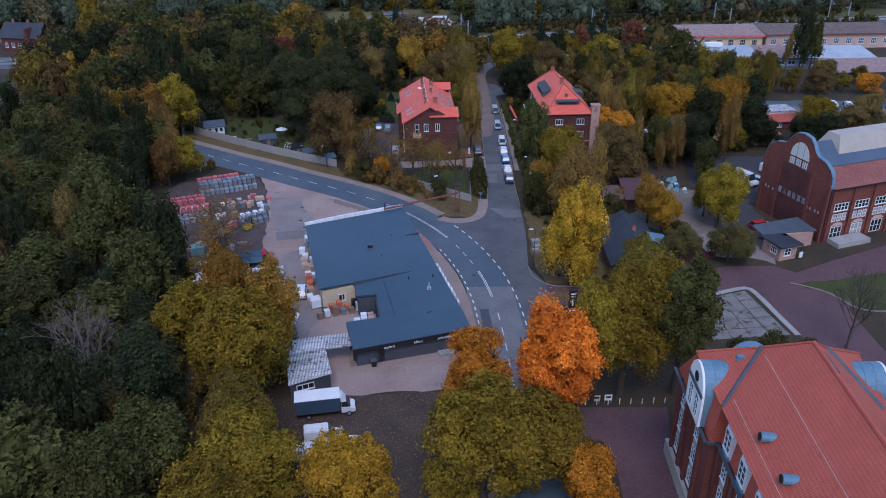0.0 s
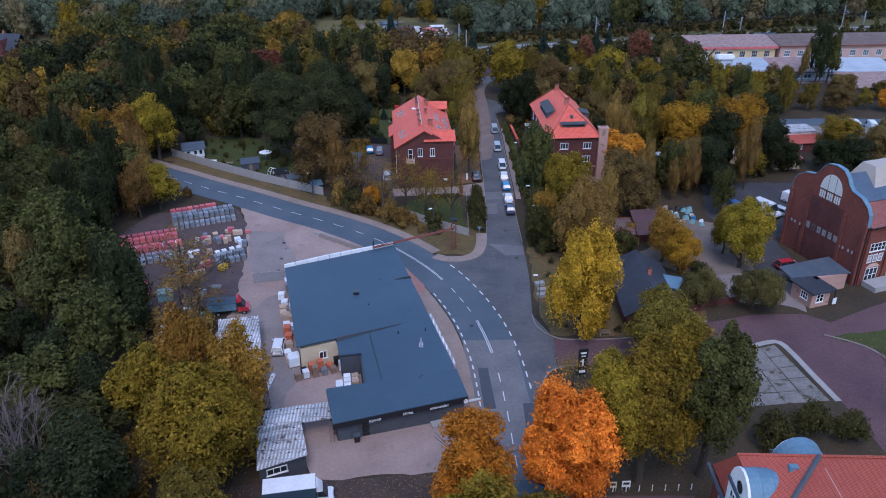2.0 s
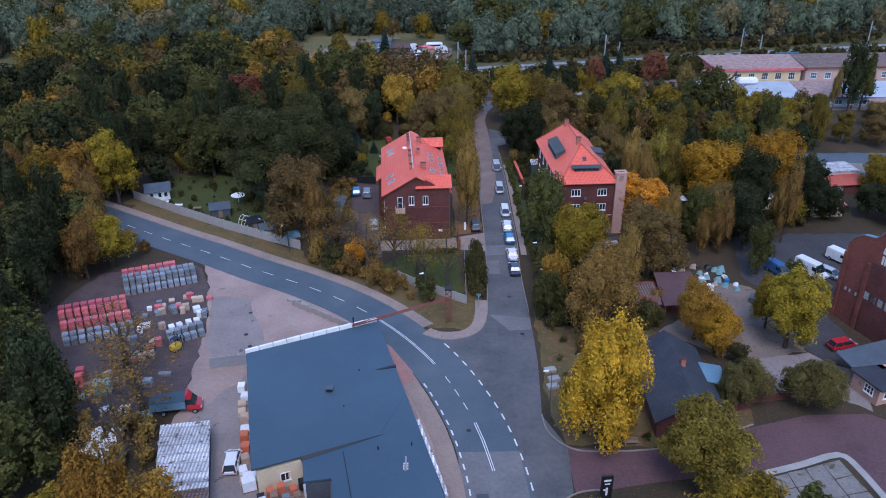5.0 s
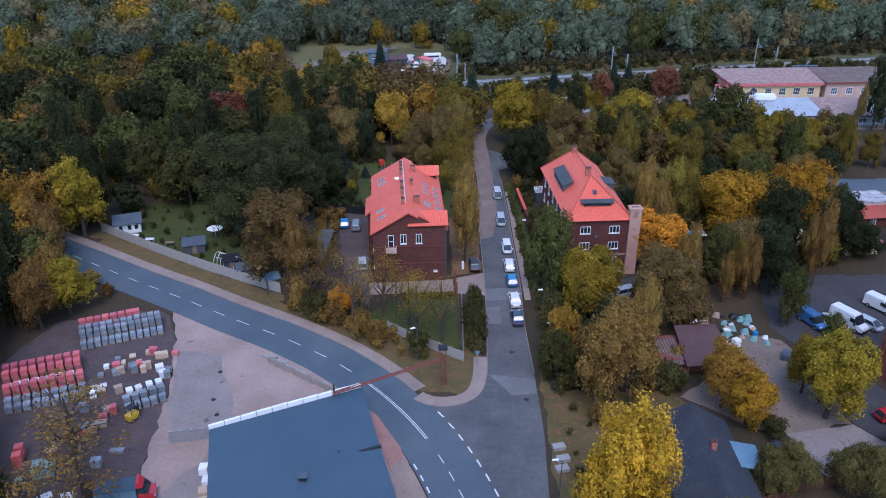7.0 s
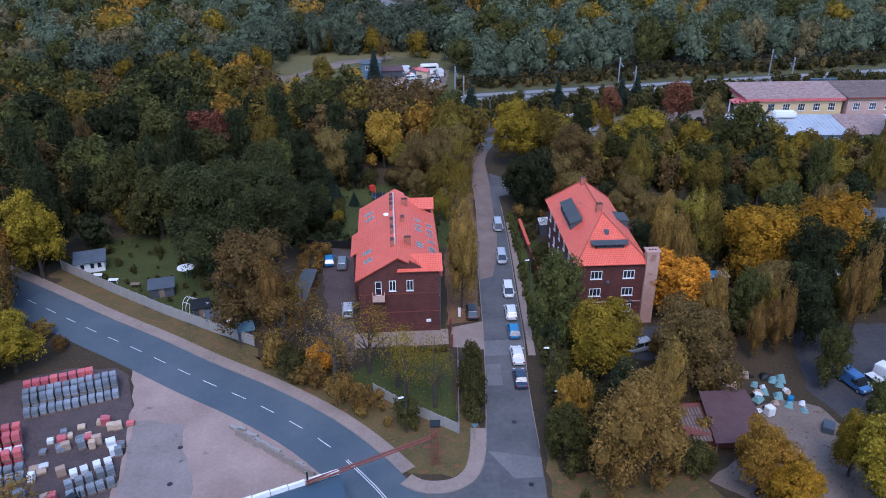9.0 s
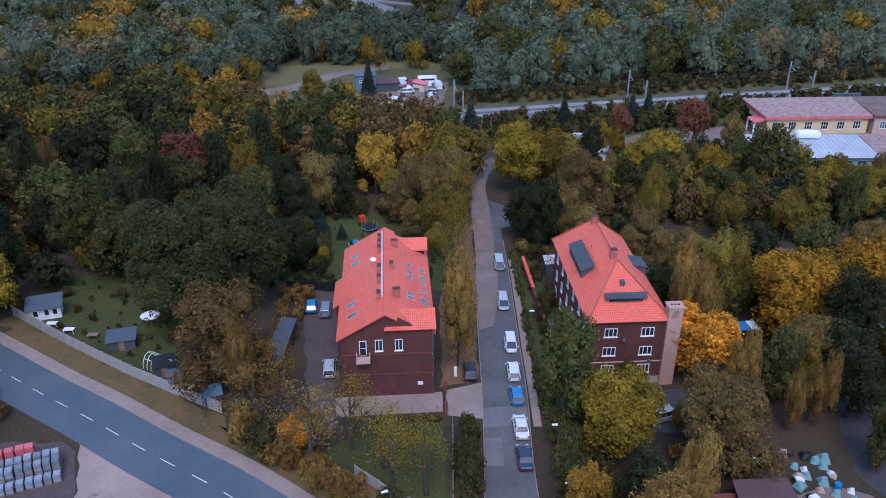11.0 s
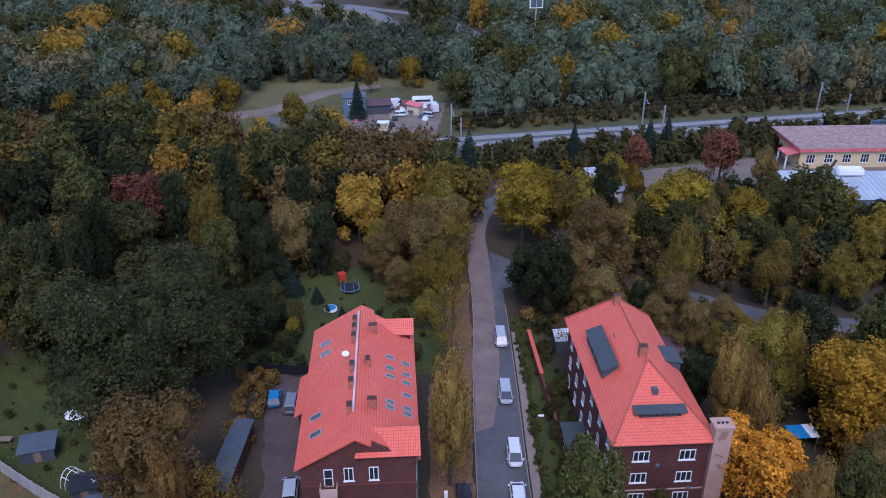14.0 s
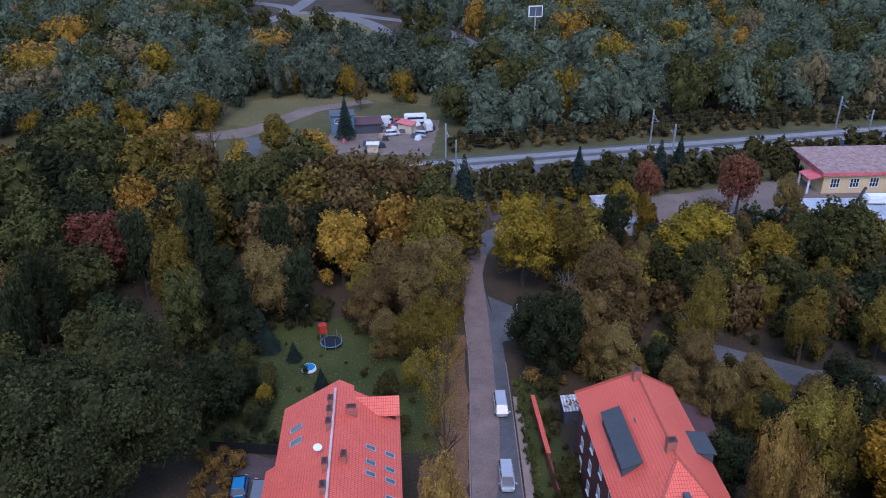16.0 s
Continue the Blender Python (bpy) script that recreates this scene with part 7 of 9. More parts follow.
# factory beyond the trees
def factory():
    h = thing("factory", "cream factory block with patchy red and white roof", "factory", pose(95.6, 279.4, 0, 0, 0, 1.5))
    Ln = 27.0
    part("wall", Form().box(0, Ln, 0, 11, 0, 4.4), yellow_wall, h)
    part("roof_band", Form().box(-0.6, Ln + 0.6, -0.75, -0.45, 4.2, 5.0).box(-0.75, -0.6, -0.75, 11.3, 4.2, 5.0), foil_red, h, "red fascia band")
    part("roof", Form().slab([(-0.6, -0.7, 5.0), (Ln + 0.6, -0.7, 5.0), (Ln + 0.6, 11.4, 6.6), (-2.6, 11.4, 6.6)], 0.15), tin_red, h)
    part("porch_roof", Form().slab([(-3.4, -0.2, 3.5), (-0.62, -0.2, 4.1), (-0.62, 4.5, 4.1), (-3.4, 4.5, 3.5)], 0.3), foil_red, h, "red porch roof")
    for y in (0.1, 4.2):
        part("column", Form().tube((-3.1, y, 0), (-3.1, y, 3.35), 0.22, 0.22, 8), white_wall, h)
    for k in range(6):
        window(h, (2.6 + 4.3 * k, 0, 1.3), 180, 2.0, 2.1, 2, 1)
    e = thing("factory", "long plastered factory wing with rusty sheet roof", "factory", pose(123.6, 279.0, 0, 0, 0, 1.5))
    part("wall", Form().box(0, 48, 0, 12, 0, 5.2), plaster_old, e)
    part("roof", Form().slab([(-0.5, -0.6, 5.25), (48.5, -0.6, 5.25), (48.5, 12.6, 6.6), (-0.5, 12.6, 6.6)], 0.15), tin_rust, e)
    part("roof_band", Form().box(-0.4, 48.4, -0.75, -0.61, 4.9, 5.35), rust_paint, e)
    for k in range(10):
        window(e, (2.6 + 4.6 * k, 0, 1.6), 180, 2.0, 2.0, 2, 1, blue_glass)
    g = thing("workshop", "long low workshop with pale sheet roof", "workshop", pose(87.6, 255.0, 0, 0, 0, -1.5))
    part("wall", Form().box(1.5, 62, 0, 11.5, 0, 2.9), blue_wall, g, "pale blue-grey rendered wall")
    part("roof", Form().slab([(-0.2, -0.8, 3.0), (24.5, -0.8, 3.0), (24.5, 11.9, 4.4), (-4.4, 11.9, 4.4)], 0.15), tin_pale, g, "pale grey ribbed sheet roof")
    for k in range(22):
        x = 0.6 + 1.1 * k
        part("roof_rib", Form().tube((x, -0.75, 3.04), (x, 11.8, 4.44), 0.05, 0.05, 4), tin_pale, g)
    part("red_roof", Form().slab([(24.52, -0.8, 3.1), (38, -0.8, 3.1), (38, 11.9, 4.5), (24.52, 11.9, 4.5)], 0.12), tin_red, g, "patchy red sheet roof")
    part("roof", Form().slab([(38.02, -0.8, 3.0), (62.5, -0.8, 3.0), (62.5, 11.9, 4.4), (38.02, 11.9, 4.4)], 0.15), tin_pale, g)
    part("gutter", Form().box(-0.2, 62.5, -0.98, -0.82, 2.75, 3.0), grey_metal, g)
    for k in range(17):
        window(g, (3.2 + 3.5 * k, 0, 0.8), 180, 2.3, 1.3, 1, 0, blue_glass)
    part("tank", Form().box(8.6, 14.4, 8.8, 11.2, 4.3, 5.9), white_wall, g, "white box-shaped tank on the roof", 0.3)
    part("flue", Form().tube((5.2, 6.5, 3.6), (5.2, 6.5, 6.4), 0.25, 0.22, 8).tube((5.2, 6.5, 6.3), (7.4, 8.4, 8.0), 0.25, 0.3, 8), black_paint, g, "bent black flue")
    k = thing("workshop", "small pale workshop with rusty lean-to roof", "workshop", pose(46, 259.5, 0, 0, 0, 8))
    part("wall", Form().box(0, 5, 0, 12, 0, 2.8), white_wall, k)
    part("roof", Form().slab([(-0.4, -0.4, 2.8), (5.4, -0.4, 2.8), (5.4, 12.4, 3.5), (-0.4, 12.4, 3.5)], 0.12), tin, k)
    n = thing("works_building", "low dark shed with rusty red sheet roof", "workshop", pose(128, 236, 0, 0, 0, 2))
    part("wall", Form().box(0, 45, 0, 12, 0, 2.8), dark_wall, n)
    part("roof", Form().slab([(-0.6, -0.6, 2.8), (45.6, -0.6, 2.8), (45.6, 12.6, 4.0), (-0.6, 12.6, 4.0)], 0.15), tin_red, n)
    bd = thing("lattice_board", "blue metal lattice board on posts beside the railway", "board", pose(122.5, 300.0, 0, 0, 0, 3))
    for i in range(5):
        part("post", Form().tube((2.0 * i, 0, 0), (2.0 * i, 0, 5.2), 0.12, 0.12, 6), blue_metal, bd)
    for i in range(4):
        part("rail", Form().box(0.0, 8.0, -0.16, -0.125, 1.6 + 1.1 * i, 1.85 + 1.1 * i), blue_metal, bd)
    for i in range(4):
        part("panel", Form().box(0.15 + 2.0 * i, 1.85 + 2.0 * i, -0.06, 0.0, 1.6, 5.0), grey_metal, bd)


blue_wall = shade("blue_grey_render", (0.30, 0.36, 0.42), (0.40, 0.46, 0.52), 0.5, 4.0, 0.85, 0.1)
tin_pale = shade("pale_ribbed_sheet", (0.27, 0.30, 0.33), (0.42, 0.45, 0.48), 0.25, 3.0, 0.6, 0.2, c=(0.30, 0.24, 0.22), spots=0.0, spot_scale=0.6)
factory()

# ---- vehicles ----
def paint(name, rgb):
    m = plain(name, rgb, 0.28, 0.0, 0.5)
    m.node_tree.nodes["Principled BSDF"].inputs["Coat Weight"].default_value = 0.5
    return m


CAR_PAINT = {k: paint(k + "_car_paint", v) for k, v in dict(white=(0.68, 0.68, 0.68), silver=(0.40, 0.42, 0.44), black=(0.018, 0.02, 0.025), navy=(0.025, 0.04, 0.075), blue=(0.02, 0.20, 0.42),
                                                          red=(0.45, 0.02, 0.03), grey=(0.16, 0.18, 0.20), vanblue=(0.05, 0.14, 0.32), green=(0.1, 0.28, 0.12)).items()}
car_glass = plain("car_glass", (0.02, 0.027, 0.034), 0.08, 0.0, 0.8)


def wheels(t, L, W, r=0.31, axles=None):
    for x in axles or (L * 0.31, -L * 0.3):
        for s in (-1, 1):
            w = part("wheel", Form().tube((x, s * (W / 2 - 0.2), r), (x, s * (W / 2 + 0.01), r), r, r, 14), rubber, t)
            part("rim", Form().tube((x, s * (W / 2 - 0.1), r), (x, s * (W / 2 + 0.025), r), r * 0.6, r * 0.6, 10), steel, w)


def car(x, y, yaw, colour, kind="hatch", label="", L=None):
    """A car with its nose along its own +x."""
    dims = dict(hatch=(4.1, 1.76, 1.48, 0.45, -2.0, 1.05), estate=(4.5, 1.78, 1.5, 0.55, -2.2, 1.05), sedan=(4.6, 1.8, 1.43, 0.35, -1.45, 0.85), mpv=(4.4, 1.82, 1.68, 0.75, -2.15, 1.25), suv=(4.5, 1.86, 1.66, 0.5, -2.15, 1.0))
    l0, W, Hh, f0, b0, _ = dims[kind]
    L = L or l0
    k = L / l0
    t = thing("car", label, "car", pose(x, y, 0.03, 0, 0, yaw), "parked vehicles")
    h = L / 2
    z1 = 0.88 if kind != "suv" else 0.98
    body = Form()
    rings = [(-h, 0.50, 0.78, 0.86), (-h + 0.12, 0.30, z1 - 0.02, 0.97), (-h * 0.55, 0.25, z1 + 0.04, 1.0), (0.0, 0.24, z1 + 0.04, 1.0), (h * 0.42, 0.25, z1, 1.0), (h - 0.35, 0.28, z1 - 0.12, 0.95), (h - 0.05, 0.38, 0.66, 0.82), (h, 0.45, 0.58, 0.74)]
    pts = []
    for px, za, zb, wd in rings:
        w2 = W / 2 * wd
        pts.append([(px, -w2 * 0.94, za), (px, -w2, (za + zb) / 2), (px, -w2 * 0.93, zb), (px, w2 * 0.93, zb), (px, w2, (za + zb) / 2), (px, w2 * 0.94, za)])
    for p, q in zip(pts, pts[1:]):
        for i in range(6):
            body.face(p[i], p[(i + 1) % 6], q[(i + 1) % 6], q[i])
    body.face(*pts[0])
    body.face(*pts[-1])
    part("body", body, CAR_PAINT[colour], t, smooth=False)
    fr, bk = (h * f0 + 0.15) * 1.0, b0 * k
    lo = [(bk, -W * 0.455, z1), (fr + 0.55, -W * 0.44, z1 - 0.02), (fr + 0.55, W * 0.44, z1 - 0.02), (bk, W * 0.455, z1)]
    inset = 0.28 if kind in ("mpv", "estate", "suv") else 0.45
    hi = [(bk + inset, -W * 0.37, Hh - 0.05), (fr - 0.35, -W * 0.37, Hh - 0.05), (fr - 0.35, W * 0.37, Hh - 0.05), (bk + inset, W * 0.37, Hh - 0.05)]
    part("glasshouse", Form().frustum(lo, hi), car_glass, t)
    part("roof", Form().frustum([(px, py * 1.02, pz) for px, py, pz in hi], [(px * 0.97, py * 0.92, pz + 0.06) for px, py, pz in hi]), CAR_PAINT[colour], t)
    for i, j in ((0, 0), (1, 1), (2, 2), (3, 3)):
        part("pillar", Form().tube(lo[i], hi[j], 0.05, 0.045, 5), CAR_PAINT[colour], t)
    mx = (bk + fr) / 2
    for s in (-1, 1):
        part("pillar", Form().tube((mx, s * W * 0.46, z1), (mx, s * W * 0.375, Hh - 0.05), 0.045, 0.04, 5), CAR_PAINT[colour], t)
        part("headlight", Form().box(h - 0.22, h - 0.02, s * W * 0.34 - 0.16, s * W * 0.34 + 0.16, 0.6, 0.72), lamp_glass, t)
        part("tail_light", Form().box(-h - 0.01, -h + 0.12, s * W * 0.38 - 0.12, s * W * 0.38 + 0.12, 0.66, 0.86), tail_red, t)
        part("mirror", Form().box(fr + 0.1, fr + 0.28, s * (W / 2 + 0.08) - 0.09, s * (W / 2 + 0.08) + 0.09, z1 - 0.02, z1 + 0.13), CAR_PAINT[colour], t)
    part("bumper", Form().box(h - 0.06, h + 0.04, -W * 0.36, W * 0.36, 0.36, 0.52), CAR_PAINT[colour], t)
    part("number_plate", Form().box(h + 0.04, h + 0.055, -0.26, 0.26, 0.40, 0.50), frame_white, t)
    wheels(t, L, W)
    return t


def van(x, y, yaw, colour, label, L=5.6, Hh=2.4, W=2.0):
    t = thing("van", label, "van", pose(x, y, 0.03, 0, 0, yaw), "parked vehicles")
    h = L / 2
    part("body", Form().frustum([(-h, -W / 2, 0.35), (h - 1.15, -W / 2, 0.35), (h - 1.15, W / 2, 0.35), (-h, W / 2, 0.35)], [(-h + 0.1, -W * 0.45, Hh), (h - 1.75, -W * 0.45, Hh), (h - 1.75, W * 0.45, Hh), (-h + 0.1, W * 0.45, Hh)]), CAR_PAINT[colour], t, "", 0.1)
    part("bonnet", Form().frustum([(h - 1.2, -W / 2, 0.35), (h, -W * 0.44, 0.35), (h, W * 0.44, 0.35), (h - 1.2, W / 2, 0.35)], [(h - 1.3, -W * 0.48, Hh * 0.52), (h - 0.15, -W * 0.42, Hh * 0.4), (h - 0.15, W * 0.42, Hh * 0.4), (h - 1.3, W * 0.48, Hh * 0.52)]), CAR_PAINT[colour], t, "", 0.06)
    part("windscreen", Form().frustum([(h - 1.3, -W * 0.44, Hh * 0.52), (h - 0.95, -W * 0.42, Hh * 0.5), (h - 0.95, W * 0.42, Hh * 0.5), (h - 1.3, W * 0.44, Hh * 0.52)], [(h - 1.85, -W * 0.4, Hh * 0.93), (h - 1.62, -W * 0.4, Hh * 0.93), (h - 1.62, W * 0.4, Hh * 0.93), (h - 1.85, W * 0.4, Hh * 0.93)]), car_glass, t)
    for s in (-1, 1):
        part("side_window", Form().box(h - 2.3, h - 1.45, s * W * 0.475 - 0.02, s * W * 0.475 + 0.02, Hh * 0.55, Hh * 0.82), car_glass, t)
        part("headlight", Form().box(h - 0.15, h + 0.01, s * W * 0.36 - 0.15, s * W * 0.36 + 0.15, 0.75, 0.92), lamp_glass, t)
        part("tail_light", Form().box(-h - 0.02, -h + 0.1, s * W * 0.44 - 0.07, s * W * 0.44 + 0.07, 0.8, 1.3), tail_red, t)
        part("mirror", Form().box(h - 1.5, h - 1.3, s * (W / 2 + 0.12) - 0.1, s * (W / 2 + 0.12) + 0.1, 1.2, 1.5), black_paint, t)
    part("bumper", Form().box(h - 0.05, h + 0.08, -W * 0.44, W * 0.44, 0.32, 0.6), black_paint, t)
    wheels(t, L, W, 0.34)
    return t


def box_truck(x, y, yaw, cab_colour, box_mat, side_mat, label, L=7.0, top=3.1, kerb=0.0):
    t = thing("truck", label, "truck", pose(x, y, 0.03, 0, 0, yaw), "parked vehicles")
    h = L / 2
    W = 2.25
    part("cargo_side", Form().box(-h, h - 1.9, -W / 2, W / 2, 0.95, top - 0.06), side_mat, t, "tarpaulin cargo side")
    part("cargo_roof", Form().box(-h - 0.03, h - 1.87, -W / 2 - 0.03, W / 2 + 0.03, top - 0.06, top), box_mat, t, "pale cargo roof")
    part("chassis", Form().box(-h, h - 0.4, -0.5, 0.5, 0.5, 0.95), black_paint, t)
    part("cab", Form().frustum([(h - 1.8, -1.0, 0.45), (h, -0.95, 0.45), (h, 0.95, 0.45), (h - 1.8, 1.0, 0.45)], [(h - 1.8, -0.95, 1.5), (h - 0.05, -0.9, 1.15), (h - 0.05, 0.9, 1.15), (h - 1.8, 0.95, 1.5)]), CAR_PAINT[cab_colour], t, "", 0.08)
    part("cab_glass", Form().frustum([(h - 1.75, -0.93, 1.42), (h - 0.6, -0.9, 1.3), (h - 0.6, 0.9, 1.3), (h - 1.75, 0.93, 1.42)], [(h - 1.75, -0.85, 2.2), (h - 1.2, -0.85, 2.15), (h - 1.2, 0.85, 2.15), (h - 1.75, 0.85, 2.2)]), car_glass, t)
    part("cab_roof", Form().frustum([(h - 1.85, -0.95, 2.15), (h - 1.1, -0.88, 2.13), (h - 1.1, 0.88, 2.13), (h - 1.85, 0.95, 2.15)], [(h - 1.85, -0.85, 2.95), (h - 1.6, -0.7, 2.8), (h - 1.6, 0.7, 2.8), (h - 1.85, 0.85, 2.95)]), CAR_PAINT[cab_colour], t, "", 0.06)
    for s in (-1, 1):
        part("headlight", Form().box(h - 0.1, h + 0.03, s * 0.72 - 0.15, s * 0.72 + 0.15, 0.75, 0.95), lamp_glass, t)
        part("door", Form().box(h - 1.6, h - 0.65, s * 0.985 - 0.03, s * 0.985 + 0.03, 0.6, 1.38), CAR_PAINT[cab_colour], t)
    wheels(t, L, 2.05, 0.36, (h - 0.85, -h + 1.6))
    return t


car(20.25, 208.6, -90, "silver", "mpv", "silver people carrier parked nose-first at the kerb", 4.2)
car(19.75, 195.4, -91, "silver", "estate", "pale silver estate car parked at the kerb")
car(19.75, 183.4, -91, "white", "estate", "white estate car parked at the kerb", 4.3)
car(19.45, 176.3, 89, "white", "hatch", "white hatchback with dark glass roof at the kerb", 4.3)
car(19.3, 170.8, 91, "blue", "hatch", "bright blue hatchback parked at the kerb", 3.8)
car(19.15, 164.4, 91, "white", "sedan", "white saloon car parked at the kerb")
car(18.95, 158.8, 91, "navy", "sedan", "dark navy saloon parked at the kerb", 4.4)
car(13.3, 176.4, 92, "black", "suv", "black car parked on the leafy verge", 4.0)
car(37.2, 166.0, 200, "silver", "suv", "silver off-road car parked under trees", 4.4)
car(-11.1, 194.6, 96, "blue", "hatch", "blue small car behind the brick house", 3.5)
car(-8.7, 193.6, 92, "grey", "estate", "grey car behind the brick house", 4.4)
car(-6.4, 177.6, 95, "silver", "estate", "silver car beside the brick house", 4.2)
car(27.2, 233.4, 170, "silver", "sedan", "silver saloon parked in a leafy lay-by", 4.3)
car(64.6, 133.8, 15, "red", "hatch", "bright red car beside the brick hall", 4.3)
car(-20.0, 111.6, 93, "white", "hatch", "white hatchback parked in the yard", 4.2)
car(67.4, 155.6, -70, "white", "mpv", "white small van parked in a row", 4.3)
car(73.0, 155.5, -60, "silver", "hatch", "silver hatchback parked beside vans", 4.0)
car(47.5, 127.0, -60, "black", "hatch", "dark car half hidden by willows", 4.0)
van(64.6, 156.6, -70, "vanblue", "blue van parked in a row", 5.0, 2.0, 1.9)
van(70.0, 156.0, -62, "white", "white high-roof van parked in a row", 6.0, 2.6)
van(77.5, 160.5, -60, "white", "white panel van near the brick hall", 5.2, 2.2)
box_truck(-12.9, 81.2, 8, "white", white_wall, roof_dark, "white truck with dark blue box body", 7.6, 3.1)
box_truck(-29.4, 122.2, 8, "red", roof_dark, blue_metal, "blue flatbed truck with red cab", 6.4, 2.2)
van(-12.7, 76.3, 8, "white", "white pickup van parked on leafy ground", 4.8, 1.9, 1.8)
van(-13.9, 73.0, 8, "white", "white crew van parked on leafy ground", 4.6, 1.8, 1.8)
car(-9.2, 73.6, 80, "white", "mpv", "white car half under a tree", 4.0)
for x, y, yaw, col in ((113.5, 207.5, 80, "white"), (117.5, 206.5, 80, "white")):
    van(x, y, yaw, col, "white van on the far parking lot", 5.4, 2.4)

# ---- fences, poles, pipes and signs ----
def run(pts, step):
    out, rest = [], 0.0
    for (x0, y0), (x1, y1) in zip(pts, pts[1:]):
        d = math.hypot(x1 - x0, y1 - y0)
        n = max(1, round(d / step))
        out += [((x0 + (x1 - x0) * k / n, y0 + (y1 - y0) * k / n), (x0 + (x1 - x0) * (k + 1) / n, y0 + (y1 - y0) * (k + 1) / n)) for k in range(n)]
    return out


def panel_fence(name, pts, height, label, step=2.0, t=0.07, mat=None, group=""):
    holder = thing(name, label, "fence", group=group)
    rng = random.Random(len(pts) * 7 + int(pts[0][0]))
    for (a, b), (c, d) in run(pts, step):
        ang = math.atan2(d - b, c - a)
        ln = math.hypot(c - a, d - b)
        rows = 4
        f = Form()
        for k in range(rows):
            f.box(0.07, ln - 0.07, -t / 2, t / 2, height * k / rows + 0.01, height * (k + 1) / rows - 0.015)
        p = part("panel", f, mat or concrete, holder)
        p.matrix_basis = pose(a, b, 0, rng.uniform(-1, 1), 0, math.degrees(ang))
        part("post", Form().box(a - 0.08, a + 0.08, b - 0.08, b + 0.08, 0, height + 0.08), mat or concrete, holder)
    return holder


panel_fence("concrete_fence", [(-58.0, 193.8), (-46, 185.2), (-35.6, 178.2), (-27, 173.0), (-19.4, 168.6)], 1.9, "grey concrete panel fence along garden plots")
panel_fence("concrete_fence", [(-1.2, 156.8), (3.2, 153.0), (6.6, 150.6), (10.0, 148.2)], 1.6, "pale concrete fence round a front garden")
panel_fence("wire_fence", [(10.0, 148.2), (10.3, 156), (10.6, 166.2)], 1.3, "grey mesh garden fence", 2.2, 0.03, steel)
panel_fence("board_fence", [(-16, 201.4), (-7, 200.4)], 1.6, "dark wooden board fence behind parked cars", 1.5, 0.05, black_paint)
panel_fence("garden_wall", [(24.4, 209.0), (25.0, 197), (25.8, 185)], 1.5, "brick garden wall with coral coping", 2.4, 0.3, brick_red)
panel_fence("wall_fence", [(46, 121.5), (52, 122.2)], 1.2, "brick gate wall under willows", 2.0, 0.3, brick_dark)
panel_fence("wall_fence", [(39.8, 118.4), (46, 120.6)], 1.2, "brick boundary wall under willows", 2.0, 0.3, brick_dark)
panel_fence("yard_gate", [(-27.2, 131.6), (-22.0, 132.4)], 1.8, "grey metal yard gate", 1.3, 0.05, steel)
panel_fence("far_fence", [(85, 206), (110, 203), (150, 198)], 2.0, "pale concrete panel fence beside a far lot", 2.5)
coping = solid("wall_coping", Form().prism([(24.2, 209.2), (24.75, 209.2), (25.25, 198), (24.7, 198)], 1.6, 1.7), roof_coral, "coral tile coping on a garden wall", "coping")


def street_lamp(x, y, h, yaw, label, arm=1.3):
    t = thing("street_lamp", label, "street lamp", pose(x, y, 0, 0, 0, yaw), "street lamps")
    part("pole", Form().tube((0, 0, 0), (0, 0, h), 0.08, 0.05, 8), dark_wall, t)
    part("arm", Form().tube((0, 0, h), (arm, 0, h + 0.25), 0.04, 0.035, 6), dark_wall, t)
    part("lamp_head", Form().frustum([(arm - 0.1, -0.14, h + 0.2), (arm + 0.6, -0.12, h + 0.22), (arm + 0.6, 0.12, h + 0.22), (arm - 0.1, 0.14, h + 0.2)], [(arm - 0.1, -0.1, h + 0.36), (arm + 0.5, -0.08, h + 0.32), (arm + 0.5, 0.08, h + 0.32), (arm - 0.1, 0.1, h + 0.36)]), white_wall, t)


street_lamp(19.0, 118.6, 7.6, 180, "grey street lamp at the road junction", 0.5)
for x, y, yaw in ((22.9, 149.0, 180), (22.9, 158.5, 180), (23.4, 184.0, 180), (3.4, 148.4, 200)):
    street_lamp(x, y, 5.5, yaw, "slim dark street lamp with pale head", 0.4)
street_lamp(-21.5, 168.0, 5.5, 240, "thin lamp post beside the concrete fence")
street_lamp(-62, 180, 6.5, 300, "thin pole beside the main road", 0.6)

pg = thing("pipe_gantry", "red-brown pipe bridge crossing the road on a post", "pipe bridge")
part("mast", Form().box(6.45, 6.6, 142.4, 142.55, 0, 5.9).box(7.25, 7.4, 142.4, 142.55, 0, 5.9).box(6.45, 6.6, 143.2, 143.35, 0, 5.9).box(7.25, 7.4, 143.2, 143.35, 0, 5.9), rust_paint, pg)
for k in range(6):
    part("brace", Form().tube((6.5, 142.45, k + 0.1), (7.3, 142.45, k + 0.95), 0.05).tube((6.5, 143.25, k + 0.95), (7.3, 143.25, k + 0.1), 0.05).tube((6.5, 142.45, k + 0.9), (6.5, 143.3, k + 0.1), 0.05), rust_paint, pg)
part("head_frame", Form().box(6.3, 7.55, 142.3, 143.45, 5.9, 6.1), black_paint, pg)
for dy in (-0.22, 0.22):
    part("pipe", Form().tube((-7.2, 135.2 + dy, 4.5), (7.0, 142.9 + dy, 4.2), 0.11, 0.11, 8), rust_paint, pg)
